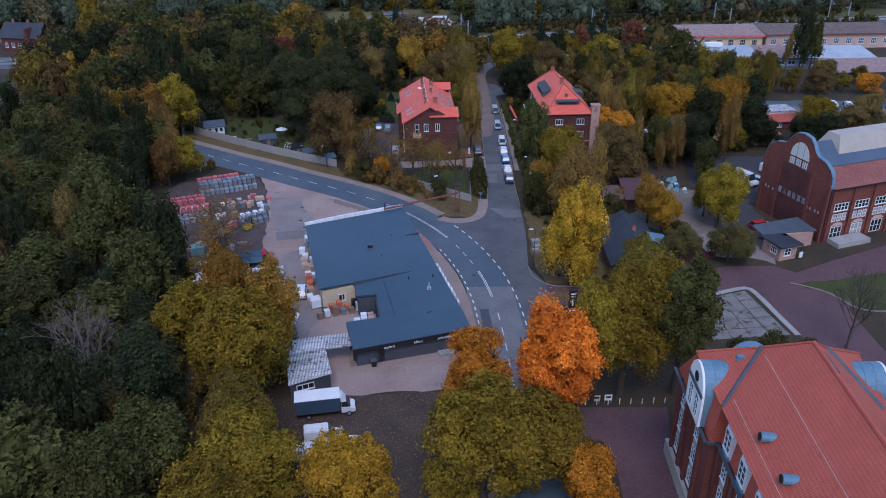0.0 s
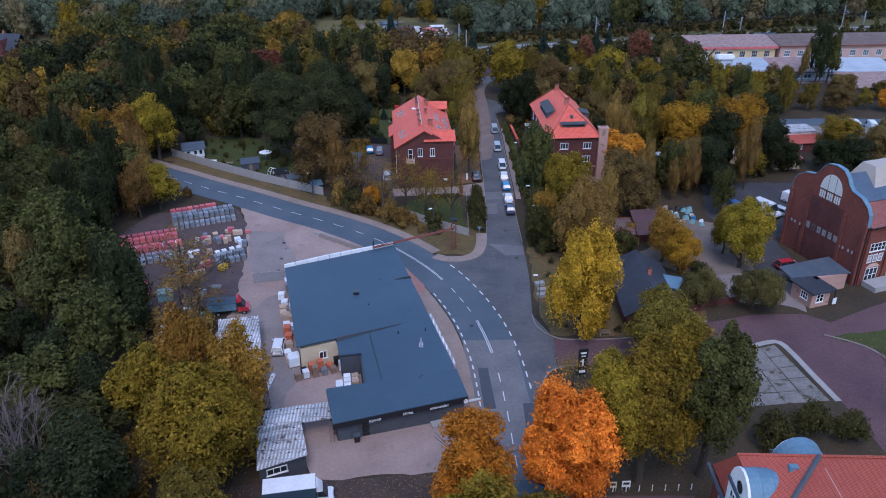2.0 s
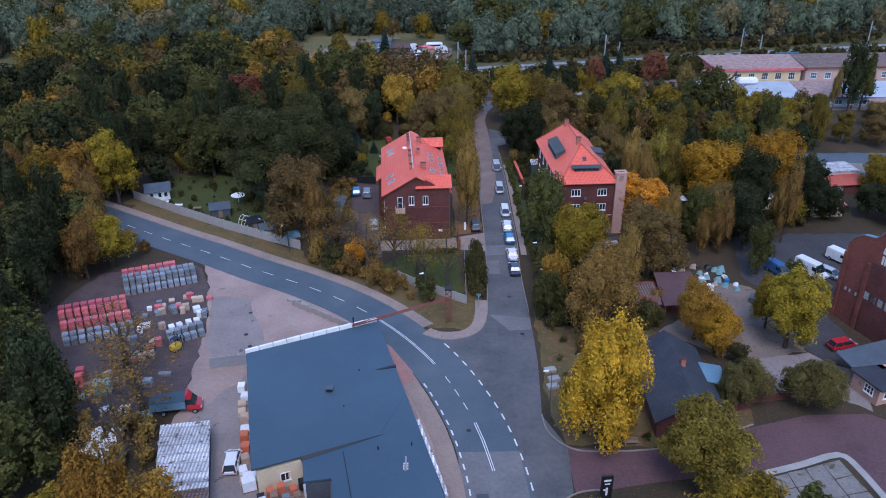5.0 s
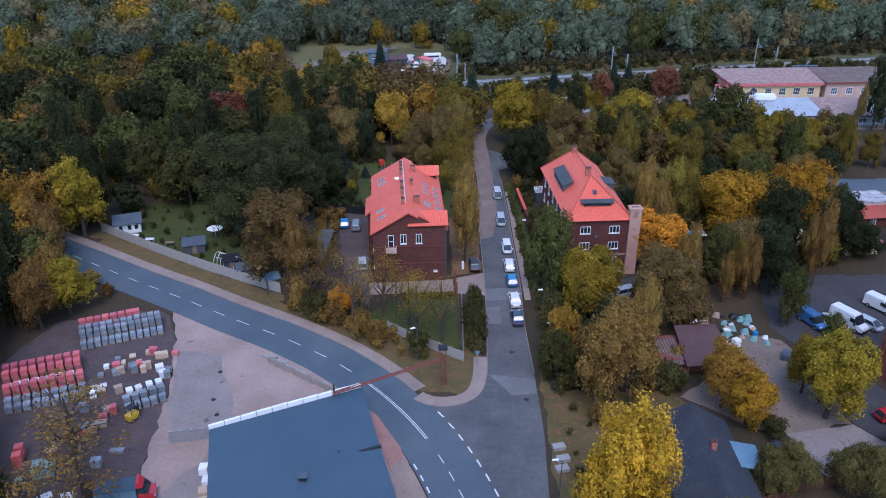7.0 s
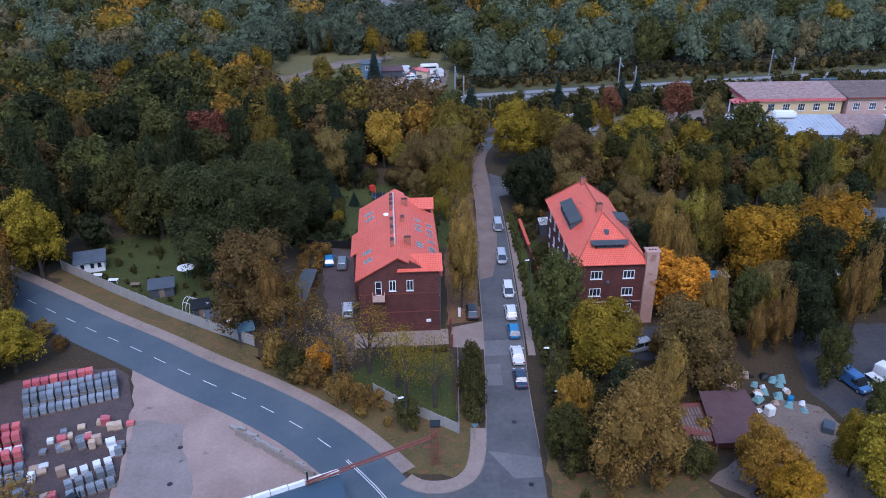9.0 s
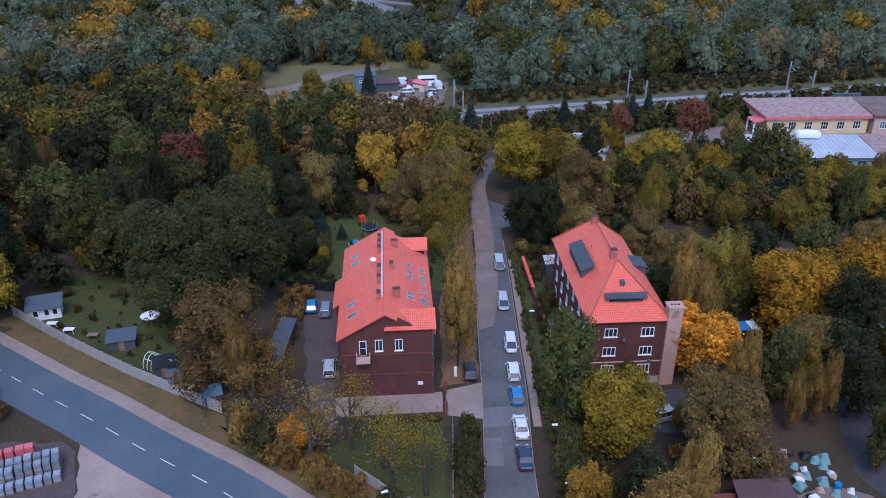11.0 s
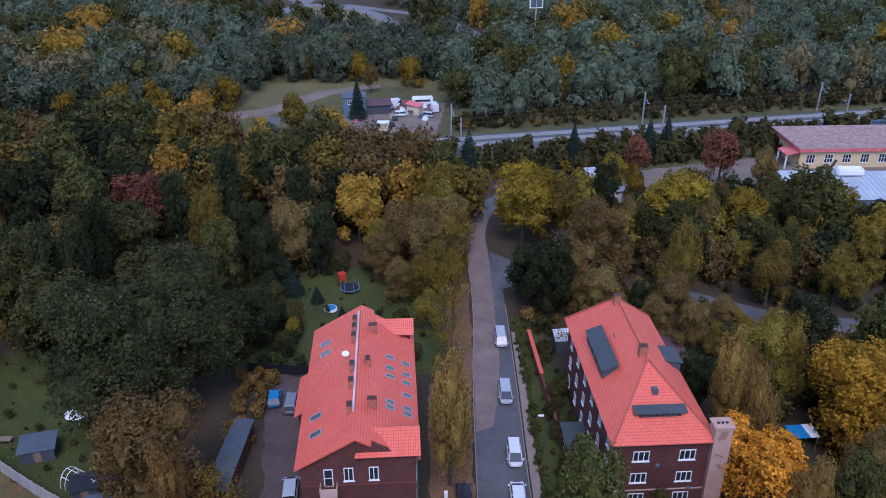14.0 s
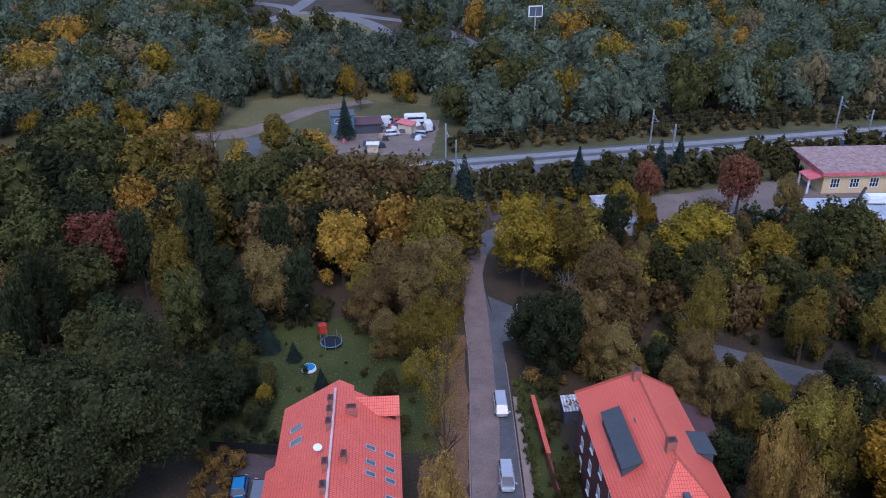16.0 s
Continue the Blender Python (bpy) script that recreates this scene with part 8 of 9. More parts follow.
for k in range(9):
    p = Vector((-7.2, 135.2, 4.5)).lerp(Vector((7.0, 142.9, 4.2)), (k + 0.5) / 9)
    part("strut", Form().tube(p + Vector((0, -0.22, 0)), p + Vector((0, 0.22, 0)), 0.05), rust_paint, pg)
part("support", Form().tube((-7.1, 135.6, 0), (-7.1, 135.6, 5.6), 0.12), black_paint, pg)

tt = thing("sign_totem", "black advertising totem with white marks", "sign", pose(23.0, 103.6, 0, 0, 0, 6))
part("board", Form().box(-0.65, 0.65, -0.14, 0.14, 0.4, 4.6), black_paint, tt)
part("foot", Form().box(-0.6, -0.4, -0.1, 0.1, 0, 0.4).box(0.4, 0.6, -0.1, 0.1, 0, 0.4), steel, tt)
part("mark", Form().box(-0.4, 0.4, -0.17, -0.142, 3.9, 4.15).box(-0.3, 0.3, -0.17, -0.142, 3.45, 3.6), white_wall, tt, "white bars of writing")
part("mark", Form().box(-0.12, 0.12, -0.17, -0.142, 1.9, 3.0).box(-0.4, -0.121, -0.17, -0.142, 2.6, 2.8), white_wall, tt, "white symbol")
part("mark", Form().box(-0.45, 0.45, -0.17, -0.142, 0.8, 1.2), white_wall, tt, "white bar of writing")
for x, y, c in ((22.4, 81.9, cream_wall), (24.0, 82.0, white_wall)):
    b = thing("notice_board", "small notice board at the grass edge", "sign", pose(x, y, 0))
    part("board", Form().box(-0.5, 0.5, -0.03, 0.03, 0.5, 1.4), c, b)
    part("leg", Form().box(-0.45, -0.38, -0.03, 0.03, 0, 0.5), steel, b)
    part("leg", Form().box(0.38, 0.45, -0.03, 0.03, 0, 0.5), steel, b)
    part("writing", Form().box(-0.35, 0.35, -0.05, -0.032, 0.9, 1.2), black_paint, b, "dark bars of writing")
bol = thing("bollard", "white post at the lawn edge", "bollard", pose(21, 81.8, 0), "bollards")
part("post", Form().tube((0, 0, 0), (0, 0, 0.9), 0.07, 0.06, 8), white_wall, bol)
for k in range(1, 8):
    copy_thing(bol, pose(21 + 1.5 * k, 81.8, 0))
rs = thing("road_sign", "blue triangular road sign on a pole", "road sign", pose(11.9, 147.0, 0))
part("pole", Form().tube((0, 0, 0), (0, 0, 2.6), 0.04), steel, rs)
part("plate", Form().frustum([(-0.45, -0.03, 2.5), (0.45, -0.03, 2.5), (0, -0.03, 1.75)], [(-0.45, 0.02, 2.5), (0.45, 0.02, 2.5), (0, 0.02, 1.75)]), blue_metal, rs)
for k in range(8):
    x, y = -17.4 + 9.4 * k / 7, 148.4 - 7.0 * k / 7
    bb = solid("concrete_barrier", Form().frustum([(-0.85, -0.3, 0), (0.85, -0.3, 0), (0.85, 0.3, 0), (-0.85, 0.3, 0)], [(-0.8, -0.12, 0.75), (0.8, -0.12, 0.75), (0.8, 0.12, 0.75), (-0.8, 0.12, 0.75)]), kerb_mat, "pale concrete road barrier along the yard", "barrier", "barriers",
               m=pose(x, y, 0.02, 0, 0, -37 + (k % 3) * 5), bevel=0.03)

# ---- goods in the yard ----
goods_rng = random.Random(5)


def pallet(x, y, yaw, mat, w, d, h, label, group, z=0.03):
    t = thing("pallet", label, "pallet", pose(x, y, z, 0, 0, yaw), group)
    f = Form()
    for k in range(3):
        f.box(-w / 2, w / 2, -d / 2 + k * (d - 0.12) / 2, -d / 2 + 0.12 + k * (d - 0.12) / 2, 0, 0.14)
    part("base", f, wood_old, t)
    part("load", Form().box(-w / 2 + 0.03, w / 2 - 0.03, -d / 2 + 0.03, d / 2 - 0.03, 0.145, h), mat, t, "", 0.04)
    return t


def rows_of(p, q, n, mat, w, d, h, label, group, layers=1):
    yaw = math.degrees(math.atan2(q[1] - p[1], q[0] - p[0]))
    base = None
    for i in range(n):
        for j in range(layers):
            k = (i + 0.5) / n
            m = pose(p[0] + (q[0] - p[0]) * k + goods_rng.uniform(-0.06, 0.06), p[1] + (q[1] - p[1]) * k + goods_rng.uniform(-0.08, 0.08), 0.03 + j * (h + 0.005), 0, 0, yaw + goods_rng.uniform(-2.5, 2.5))
            if base is None:
                base = pallet(0, 0, 0, mat, w, d, h, label, group)
                base.matrix_basis = m
            else:
                copy_thing(base, m)


G1 = "stacked pallets of building goods"
rows_of((-48.4, 157.6), (-40.0, 160.9), 8, foil_red, 1.0, 1.1, 1.0, "pallet of goods wrapped in red foil", G1, 2)
rows_of((-47.6, 155.7), (-36.6, 159.9), 12, foil_grey, 0.85, 1.2, 1.0, "pallet of blue-grey concrete blocks", G1, 2)
rows_of((-47.0, 154.3), (-36.0, 158.5), 12, foil_grey, 0.85, 1.2, 1.0, "pallet of blue-grey concrete blocks", G1, 2)
rows_of((-46.5, 152.9), (-35.4, 157.1), 12, foil_grey, 0.85, 1.2, 1.0, "pallet of blue-grey concrete blocks", G1)
for k, (mat, ly) in enumerate(((foil_red, 2), (foil_red, 2), (foil_white, 1), (foil_red, 2), (foil_grey, 1), (foil_grey, 1))):
    rows_of((-54.4 + 0.75 * k, 145.8 - 1.55 * k), (-44.8 + 0.75 * k, 149.2 - 1.55 * k), 9, mat, 0.95, 1.15, 1.0, "pallet of goods wrapped in " + ("red foil" if mat == foil_red else "white foil" if mat == foil_white else "grey film"), G1, ly)
rows_of((-35.8, 139.4), (-30.8, 142.2), 5, foil_grey, 0.9, 1.1, 1.2, "pallet of grey wrapped goods", G1)
rows_of((-35.0, 137.8), (-30.2, 140.5), 5, foil_grey, 0.9, 1.1, 1.0, "pallet of grey wrapped goods", G1)
rows_of((-36.2, 141.4), (-31.6, 144.0), 4, foil_white, 0.9, 1.1, 0.9, "pallet of pale wrapped goods", G1)
for k in range(64):
    x, y = goods_rng.uniform(-41, -30.6), goods_rng.uniform(133.5, 152)
    mat, tx = goods_rng.choice([(foil_grey, "grey film"), (foil_white, "white film"), (foil_tan, "brown board"), (foil_grey, "grey film"), (foil_red, "red foil"), (foil_tan, "brown board")])
    if abs(x + 33) > 3.2 or y > 144:
        pallet(x, y, goods_rng.uniform(10, 30), mat, goods_rng.uniform(0.8, 1.2), goods_rng.uniform(0.8, 1.1), goods_rng.uniform(0.3, 1.3), "single pallet of goods in " + tx, "scattered pallets")
for k in range(18):
    x, y = goods_rng.uniform(-43, -32.5), goods_rng.uniform(117.5, 131)
    mat, tx = goods_rng.choice([(foil_grey, "grey film"), (foil_white, "white film"), (foil_tan, "brown board"), (wood_old, "loose timber"), (foil_teal, "teal film")])
    if math.hypot(x + 40.6, y - 126.6) > 2.2 and math.hypot(x + 36.6, y - 116.5) > 2.0:
        pallet(x, y, goods_rng.uniform(0, 60), mat, goods_rng.uniform(0.8, 2.0), goods_rng.uniform(0.8, 1.2), goods_rng.uniform(0.3, 1.2), "single pallet of goods in " + tx, "scattered pallets")
pallet(-40.6, 126.6, 15, foil_teal, 2.4, 2.0, 1.6, "teal tarpaulin-covered stack of goods", G1)
for x, y in ((-44.6, 129.5), (-44.2, 128.0)):
    pallet(x, y, 15, foil_red, 1.1, 1.1, 1.9, "tall pallet of red goods", G1)
for k in range(16):
    x, y = -36.6 + goods_rng.uniform(-1.6, 1.6), 116.5 + goods_rng.uniform(-4.0, 4.0)
    pallet(x, y, goods_rng.uniform(0, 40), foil_white, goods_rng.uniform(0.9, 1.4), goods_rng.uniform(0.9, 1.4), goods_rng.uniform(0.6, 1.5), "pallet of goods in white plastic film", "white wrapped pallets")
for k, (x, y, m2, tx) in enumerate(((-19.6, 125.5, foil_tan, "brown board"), (-19.2, 122.6, foil_white, "white film"), (-18.8, 119.0, foil_tan, "brown board"), (-18.4, 117.2, foil_white, "white film"), (-18.1, 115.8, foil_grey, "grey film"), (-17.4, 109.0, foil_white, "white film"), (-17.2, 107.6, foil_white, "white film"),
                                   (-20.6, 128.8, foil_grey, "grey film"), (-21.0, 130.2, foil_white, "white film"))):
    pallet(x, y, 20, m2, 1.6, 1.3, goods_rng.uniform(0.8, 1.6), "pallet beside the hall in " + tx, "pallets along the hall wall")
for k in range(16):
    u, v = (k % 3), k // 3
    x, y = -9.9 + 1.05 * u - 0.12 * v, 98.9 + 1.05 * v + 0.3 * u
    if x < -7.3 and y < 104.6 and not (u == 0 and v > 3):
        pallet(x, y, 14 + goods_rng.uniform(-6, 6), (foil_white, foil_white, foil_tan)[k % 3], 0.98, 0.95, goods_rng.uniform(0.7, 1.7), "pallet of bags in pale film", "pallets in the yard niche")
for k in range(12):
    x, y = -16.2 + 0.58 * k + goods_rng.uniform(-0.1, 0.1), 104.3 + 0.2 * k + (k % 2) * 1.25
    pallet(x, y, 18 + goods_rng.uniform(-6, 6), (wood_old, black_paint, foil_white, orange_goods, wood_old, orange_goods, foil_grey, orange_goods)[k % 8], 0.9, 1.0, goods_rng.uniform(0.6, 1.9), "rack of mixed goods in the yard niche", "pallets in the yard niche")
solid("concrete_pipe", Form().tube((-20.2, 101.2, 0.33), (-19.7, 105.0, 0.33), 0.32, 0.32, 14), foil_white, "long white plastic roll lying in the yard", "pipe")
fl = thing("forklift", "small yellow forklift among pallets", "forklift", pose(-33.4, 136.4, 0.02, 0, 0, 60))
part("body", Form().box(-0.9, 0.7, -0.55, 0.55, 0.25, 1.1), plain("yellow_machine_paint", (0.55, 0.36, 0.03), 0.4), fl, "", 0.08)
part("cage", Form().box(-0.5, 0.5, -0.5, 0.5, 2.0, 2.08), black_paint, fl)
for sx, sy in ((-0.45, -0.45), (0.45, -0.45), (0.45, 0.45), (-0.45, 0.45)):
    part("cage_post", Form().tube((sx, sy, 1.05), (sx, sy, 2.02), 0.04), black_paint, fl)
part("mast", Form().box(0.72, 0.85, -0.4, -0.28, 0.1, 2.3).box(0.72, 0.85, 0.28, 0.4, 0.1, 2.3), black_paint, fl)
wheels(fl, 1.8, 1.1, 0.25)

# ---- garden plots ----
ht = thing("garden_hut", "pale garden hut with grey roof", "hut", pose(-54.6, 191.8, 0, 0, 0, 18))
part("wall", Form().box(0, 4.6, 0, 2.8, 0, 2.1), white_wall, ht)
part("roof", Form().slab([(-0.4, -0.5, 2.1), (5.0, -0.5, 2.1), (5.0, 3.2, 2.9), (-0.4, 3.2, 2.9)], 0.1), grey_metal, ht)
for x in (1.0, 2.6, 3.8):
    window(ht, (x, 0, 0.7), 180, 0.8, 1.1, 0, 0, sill=False)
for x, y, yaw, w, d, mt in ((-37.8, 184.8, 15, 3.8, 2.8, grey_metal), (-26.4, 174.8, 20, 2.8, 2.2, grey_metal), (-21.2, 171.0, 20, 2.2, 1.8, blue_metal), (-29.6, 178.0, 18, 2.6, 2.2, black_paint)):
    s = thing("garden_shed", "low dark garden shed with flat roof", "shed", pose(x, y, 0, 0, 0, yaw), "garden sheds")
    part("wall", Form().box(-w / 2, w / 2, -d / 2, d / 2, 0, 1.8), dark_wall, s)
    part("roof", Form().slab([(-w / 2 - 0.25, -d / 2 - 0.25, 1.82), (w / 2 + 0.25, -d / 2 - 0.25, 1.82), (w / 2 + 0.25, d / 2 + 0.25, 2.2), (-w / 2 - 0.25, d / 2 + 0.25, 2.2)], 0.08), mt, s)
    part("door", Form().box(-0.4, 0.4, -d / 2 - 0.04, -d / 2 - 0.002, 0.05, 1.7), wood_old, s)
gh = thing("greenhouse_frame", "bare white hoop frame of a polytunnel", "greenhouse", pose(-32.4, 180.2, 0, 0, 0, -28))
for k in range(7):
    hoop = Form()
    for i in range(8):
        a0, a1 = math.pi * i / 8, math.pi * (i + 1) / 8
        hoop.tube((k * 0.75, -1.3 * math.cos(a0), 2.0 * math.sin(a0)), (k * 0.75, -1.3 * math.cos(a1), 2.0 * math.sin(a1)), 0.04, 0.04, 5)
    part("hoop", hoop, frame_white, gh)
for a in (0.0, 0.9, -0.9):
    part("rail", Form().tube((0, a, math.sqrt(max(0.0, 1 - (a / 1.3) ** 2)) * 2.0), (4.5, a, math.sqrt(max(0.0, 1 - (a / 1.3) ** 2)) * 2.0), 0.035, 0.035, 5), frame_white, gh)
ps = thing("parasol", "pale round garden parasol", "parasol", pose(-35.2, 190.2, 0))
part("pole", Form().tube((0, 0, 0), (0, 0, 2.3), 0.04), steel, ps)
part("canopy", Form().tube((0, 0, 2.0), (0, 0, 2.6), 1.5, 0.1, 10), white_wall, ps)
for x, y, mt, tx in ((-50.5, 190.4, white_wall, "white"), (-47.2, 188.6, white_wall, "white"), (-43.0, 187.0, wood_old, "brown wooden")):
    gt = thing("garden_table", tx + " garden table in the plot", "table", pose(x, y, 0))
    part("top", Form().box(-0.8, 0.8, -0.45, 0.45, 0.68, 0.74), mt, gt)
    for sx in (-0.7, 0.7):
        for sy in (-0.35, 0.35):
            part("leg", Form().tube((sx, sy, 0), (sx, sy, 0.68), 0.04), mt, gt)
# back garden of the west house
tr = thing("trampoline", "dark round trampoline on the lawn", "trampoline", pose(-3.6, 224.2, 0))
part("mat", Form().tube((0, 0, 0.7), (0, 0, 0.76), 1.5, 1.5, 18), black_paint, tr)
part("rim", Form().tube((0, 0, 0.62), (0, 0, 0.70), 1.65, 1.65, 18), blue_metal, tr)
for k in range(6):
    a = k * math.pi / 3
    part("leg", Form().tube((1.5 * math.cos(a), 1.5 * math.sin(a), 0), (1.5 * math.cos(a), 1.5 * math.sin(a), 1.9), 0.04), steel, tr)
ph = thing("play_house", "red and blue plastic garden slide", "slide", pose(-5.3, 227.8, 0, 0, 0, 20))
part("tower", Form().box(-0.6, 0.6, -0.6, 0.6, 0, 1.4), plain("red_plastic", (0.5, 0.05, 0.03), 0.4), ph)
part("chute", Form().slab([(-0.4, 0.6, 1.4), (0.4, 0.6, 1.4), (0.4, 2.8, 0.25), (-0.4, 2.8, 0.25)], 0.1), CAR_PAINT["blue"], ph)
for x, y in ((-8.4, 220.4), (-10.6, 234.0), (-8.6, 234.4)):
    gx = thing("garden_chair", "white plastic garden chair on grass", "chair", pose(x, y, 0, 0, 0, 30), "garden chairs")
    part("seat", Form().box(-0.28, 0.28, -0.28, 0.28, 0.4, 0.46), white_wall, gx)
    part("backrest", Form().box(-0.28, 0.28, 0.24, 0.3, 0.46, 0.95), white_wall, gx)
    for sx in (-0.24, 0.24):
        for sy in (-0.24, 0.24):
            part("leg", Form().tube((sx, sy, 0), (sx, sy, 0.4), 0.03), white_wall, gx)
pl = thing("paddling_pool", "small pale blue paddling pool", "pool", pose(-6.2, 218.2, 0))
part("rim", Form().tube((0, 0, 0), (0, 0, 0.4), 1.1, 1.0, 14), white_wall, pl)
part("water", Form().tube((0, 0, 0.402), (0, 0, 0.42), 0.9, 0.9, 14), CAR_PAINT["blue"], pl)
shed("lean_to", "open lean-to with pale sheet roof beside brick house", "shed", [(28.0, 205.0), (30.8, 205.0), (30.8, 208.0), (28.0, 208.0)], 0, 2.2, tin, dark_wall)
shed("outbuilding", "long low brick outbuilding with dark roof", "shed", [(-15.6, 176.5), (-13.0, 176.0), (-12.4, 187.5), (-14.8, 188)], 0, 2.2, grey_metal, brick_dark)
shed("outbuilding", "low brick outbuilding with rusty roof", "shed", [(40.5, 199.5), (45.5, 199.5), (45.8, 206.5), (40.8, 206.5)], 0, 2.4, roof_brown, brick_dark)
bt = thing("market_stall", "small stall with blue and white tarpaulin roof", "stall", pose(55.1, 184.7, 0, 0, 0, 5))
part("roof", Form().box(-1.6, 0.5, -1.2, 1.2, 2.2, 2.32), CAR_PAINT["blue"], bt)
part("roof_side", Form().box(0.51, 1.8, -1.2, 1.2, 2.2, 2.32), white_wall, bt)
for sx in (-1.4, 1.6):
    for sy in (-1.0, 1.0):
        part("leg", Form().tube((sx, sy, 0), (sx, sy, 2.2), 0.05), steel, bt)
hg = thing("hedge", "clipped green hedge row before the forecourt", "hedge", pose(0, 0, 0))
for k in range(9):
    V, Q = crown_data(np.random.default_rng(k), 0.5, 0.5, 0.45, 8, 40, 0.12)
    ob = part("bush", leaf_mesh("bush", V, Q, LEAF["ivy"]), None, hg)
    ob.matrix_basis = pose(1.2 + 0.95 * k, 166.4, 0)
gp = thing("gate_post", "red gate with brick posts at the driveway", "gate", pose(9.8, 169.9, 0))
for y in (-2.0, 2.6):
    part("post", Form().box(-0.2, 0.2, y - 0.2, y + 0.2, 0, 2.0), rust_paint, gp)
part("leaf", Form().box(-0.04, 0.04, 0.4, 2.38, 0.2, 1.7), rust_paint, gp)
lw = thing("transformer_box", "grey-white service cabinet on the verge", "cabinet", pose(11.3, 176.2, 0))
part("body", Form().box(-0.2, 0.2, -0.15, 0.15, 0, 1.5), white_wall, lw)
for x, y in ((20.6, 125.5), (21.0, 127.2), (20.8, 129.3)):
    solid("stone_slab", Form().box(-0.8, 0.8, -0.5, 0.5, 0, 0.5), concrete, "pale heavy stone slab lying on the verge", "slab", "slab stacks", m=pose(x, y, 0.01, 0, 0, 12), bevel=0.03)
bn = thing("bench", "pale wooden bench under the trees", "bench", pose(28.5, 113.8, 0, 0, 0, 0))
part("seat", Form().box(-0.9, 0.9, -0.25, 0.25, 0.42, 0.48), wood_old, bn)
part("backrest", Form().box(-0.9, 0.9, 0.2, 0.26, 0.5, 0.9), wood_old, bn)
for x in (-0.7, 0.7):
    part("leg", Form().box(x - 0.05, x + 0.05, -0.2, 0.2, 0, 0.42), concrete, bn)
# clutter by the barn
for k in range(26):
    x, y = goods_rng.uniform(46, 56), goods_rng.uniform(151, 160)
    mt, tx = goods_rng.choice([(foil_white, "white"), (black_paint, "black"), (foil_tan, "tan"), (foil_teal, "green")])
    solid("rubbish_mound", Form().frustum([(-0.6, -0.5, 0), (0.7, -0.4, 0), (0.5, 0.6, 0), (-0.5, 0.5, 0)], [(-0.3, -0.2, 0.5), (0.3, -0.25, 0.6), (0.25, 0.3, 0.45), (-0.3, 0.25, 0.6)]), mt, "low " + tx + " rubbish mound on gravel by the barn", "scrap", "scrap by the barn", m=pose(x, y, 0.01, 0, 0, goods_rng.uniform(0, 90)) @ Matrix.Scale(goods_rng.uniform(0.7, 1.5), 4), bevel=0.05)
solid("water_tank", Form().box(-0.55, 0.55, -0.55, 0.55, 0.02, 1.3), white_wall, "white cubic water tank by the barn", "tank", m=pose(50.6, 150.8, 0, 0, 0, 20), bevel=0.08)
solid("barrel", Form().tube((0, 0, 0), (0, 0, 0.95), 0.4, 0.4, 12), CAR_PAINT["blue"], "blue plastic barrel on gravel", "barrel", m=pose(54.4, 153.2, 0))
solid("trailer_box", Form().box(-1.0, 1.0, -0.7, 0.7, 0.02, 0.9), grey_metal, "grey box trailer on the gravel yard", "trailer", m=pose(56.9, 147.6, 0, 0, 0, 60), bevel=0.05)
pole = thing("wooden_pole", "dark leaning wooden pole on the gravel", "pole", pose(47.0, 136.5, 0, 0, 4, 0))
part("shaft", Form().tube((0, 0, 0), (0, 0, 7.5), 0.14, 0.1, 8), wood_old, pole)
for x, y, mt in ((73, 186, white_wall), (84, 182, foil_red)):
    s = thing("shed_roof", "small shed with bright sheet roof behind trees", "shed", pose(x, y, 0, 0, 0, 5))
    part("wall", Form().box(-3, 3, -2.5, 2.5, 0, 2.6), cream_wall, s)
    part("roof", Form().slab([(-3.4, -2.9, 2.6), (3.4, -2.9, 2.6), (3.4, 2.9, 3.2), (-3.4, 2.9, 3.2)], 0.1), mt, s)

# ---- railway ----
rd = Vector((107.7, 20.0, 0)).normalized()
ra = math.degrees(math.atan2(rd.y, rd.x))
rw = thing("railway", "two railway tracks on pale ballast", "railway", pose(20.8, 296.4, 0, 0, 0, ra), kind="structure")
part("ballast_bed", Form().frustum([(-200, -5.2, -0.1), (320, -5.2, -0.1), (320, 8.4, -0.1), (-200, 8.4, -0.1)], [(-200, -3.4, 0.55), (320, -3.4, 0.55), (320, 6.6, 0.55), (-200, 6.6, 0.55)]), ballast, rw)
sl = Form()
for k in range(0, 560):
    for c in (-0.6, 4.0):
        x = -60 + 0.6 * k
        sl.box(x, x + 0.28, c - 1.25, c + 1.25, 0.55, 0.66)
tagged(part("sleepers", sl, stone_base, rw, "pale concrete sleepers"), kind="stuff")
for c in (-0.6, 4.0):
    for s in (-0.72, 0.72):
        part("rail", Form().box(-200, 320, c + s - 0.05, c + s + 0.05, 0.661, 0.82), steel, rw)


def mast(x, y, sgn):
    t = thing("catenary_mast", "grey railway catenary mast with bracket", "mast", pose(x, y, 0, 0, 0, ra), "catenary masts")
    part("pole", Form().box(-0.16, 0.16, -0.16, 0.16, 0, 8.6), steel, t)
    part("bracket", Form().tube((0, 0, 6.6), (0.3, sgn * 2.8, 6.2), 0.07).tube((0, 0, 5.4), (0.3, sgn * 2.4, 6.2), 0.07).tube((0, 0, 7.6), (0.2, sgn * 2.0, 6.4), 0.05), steel, t)


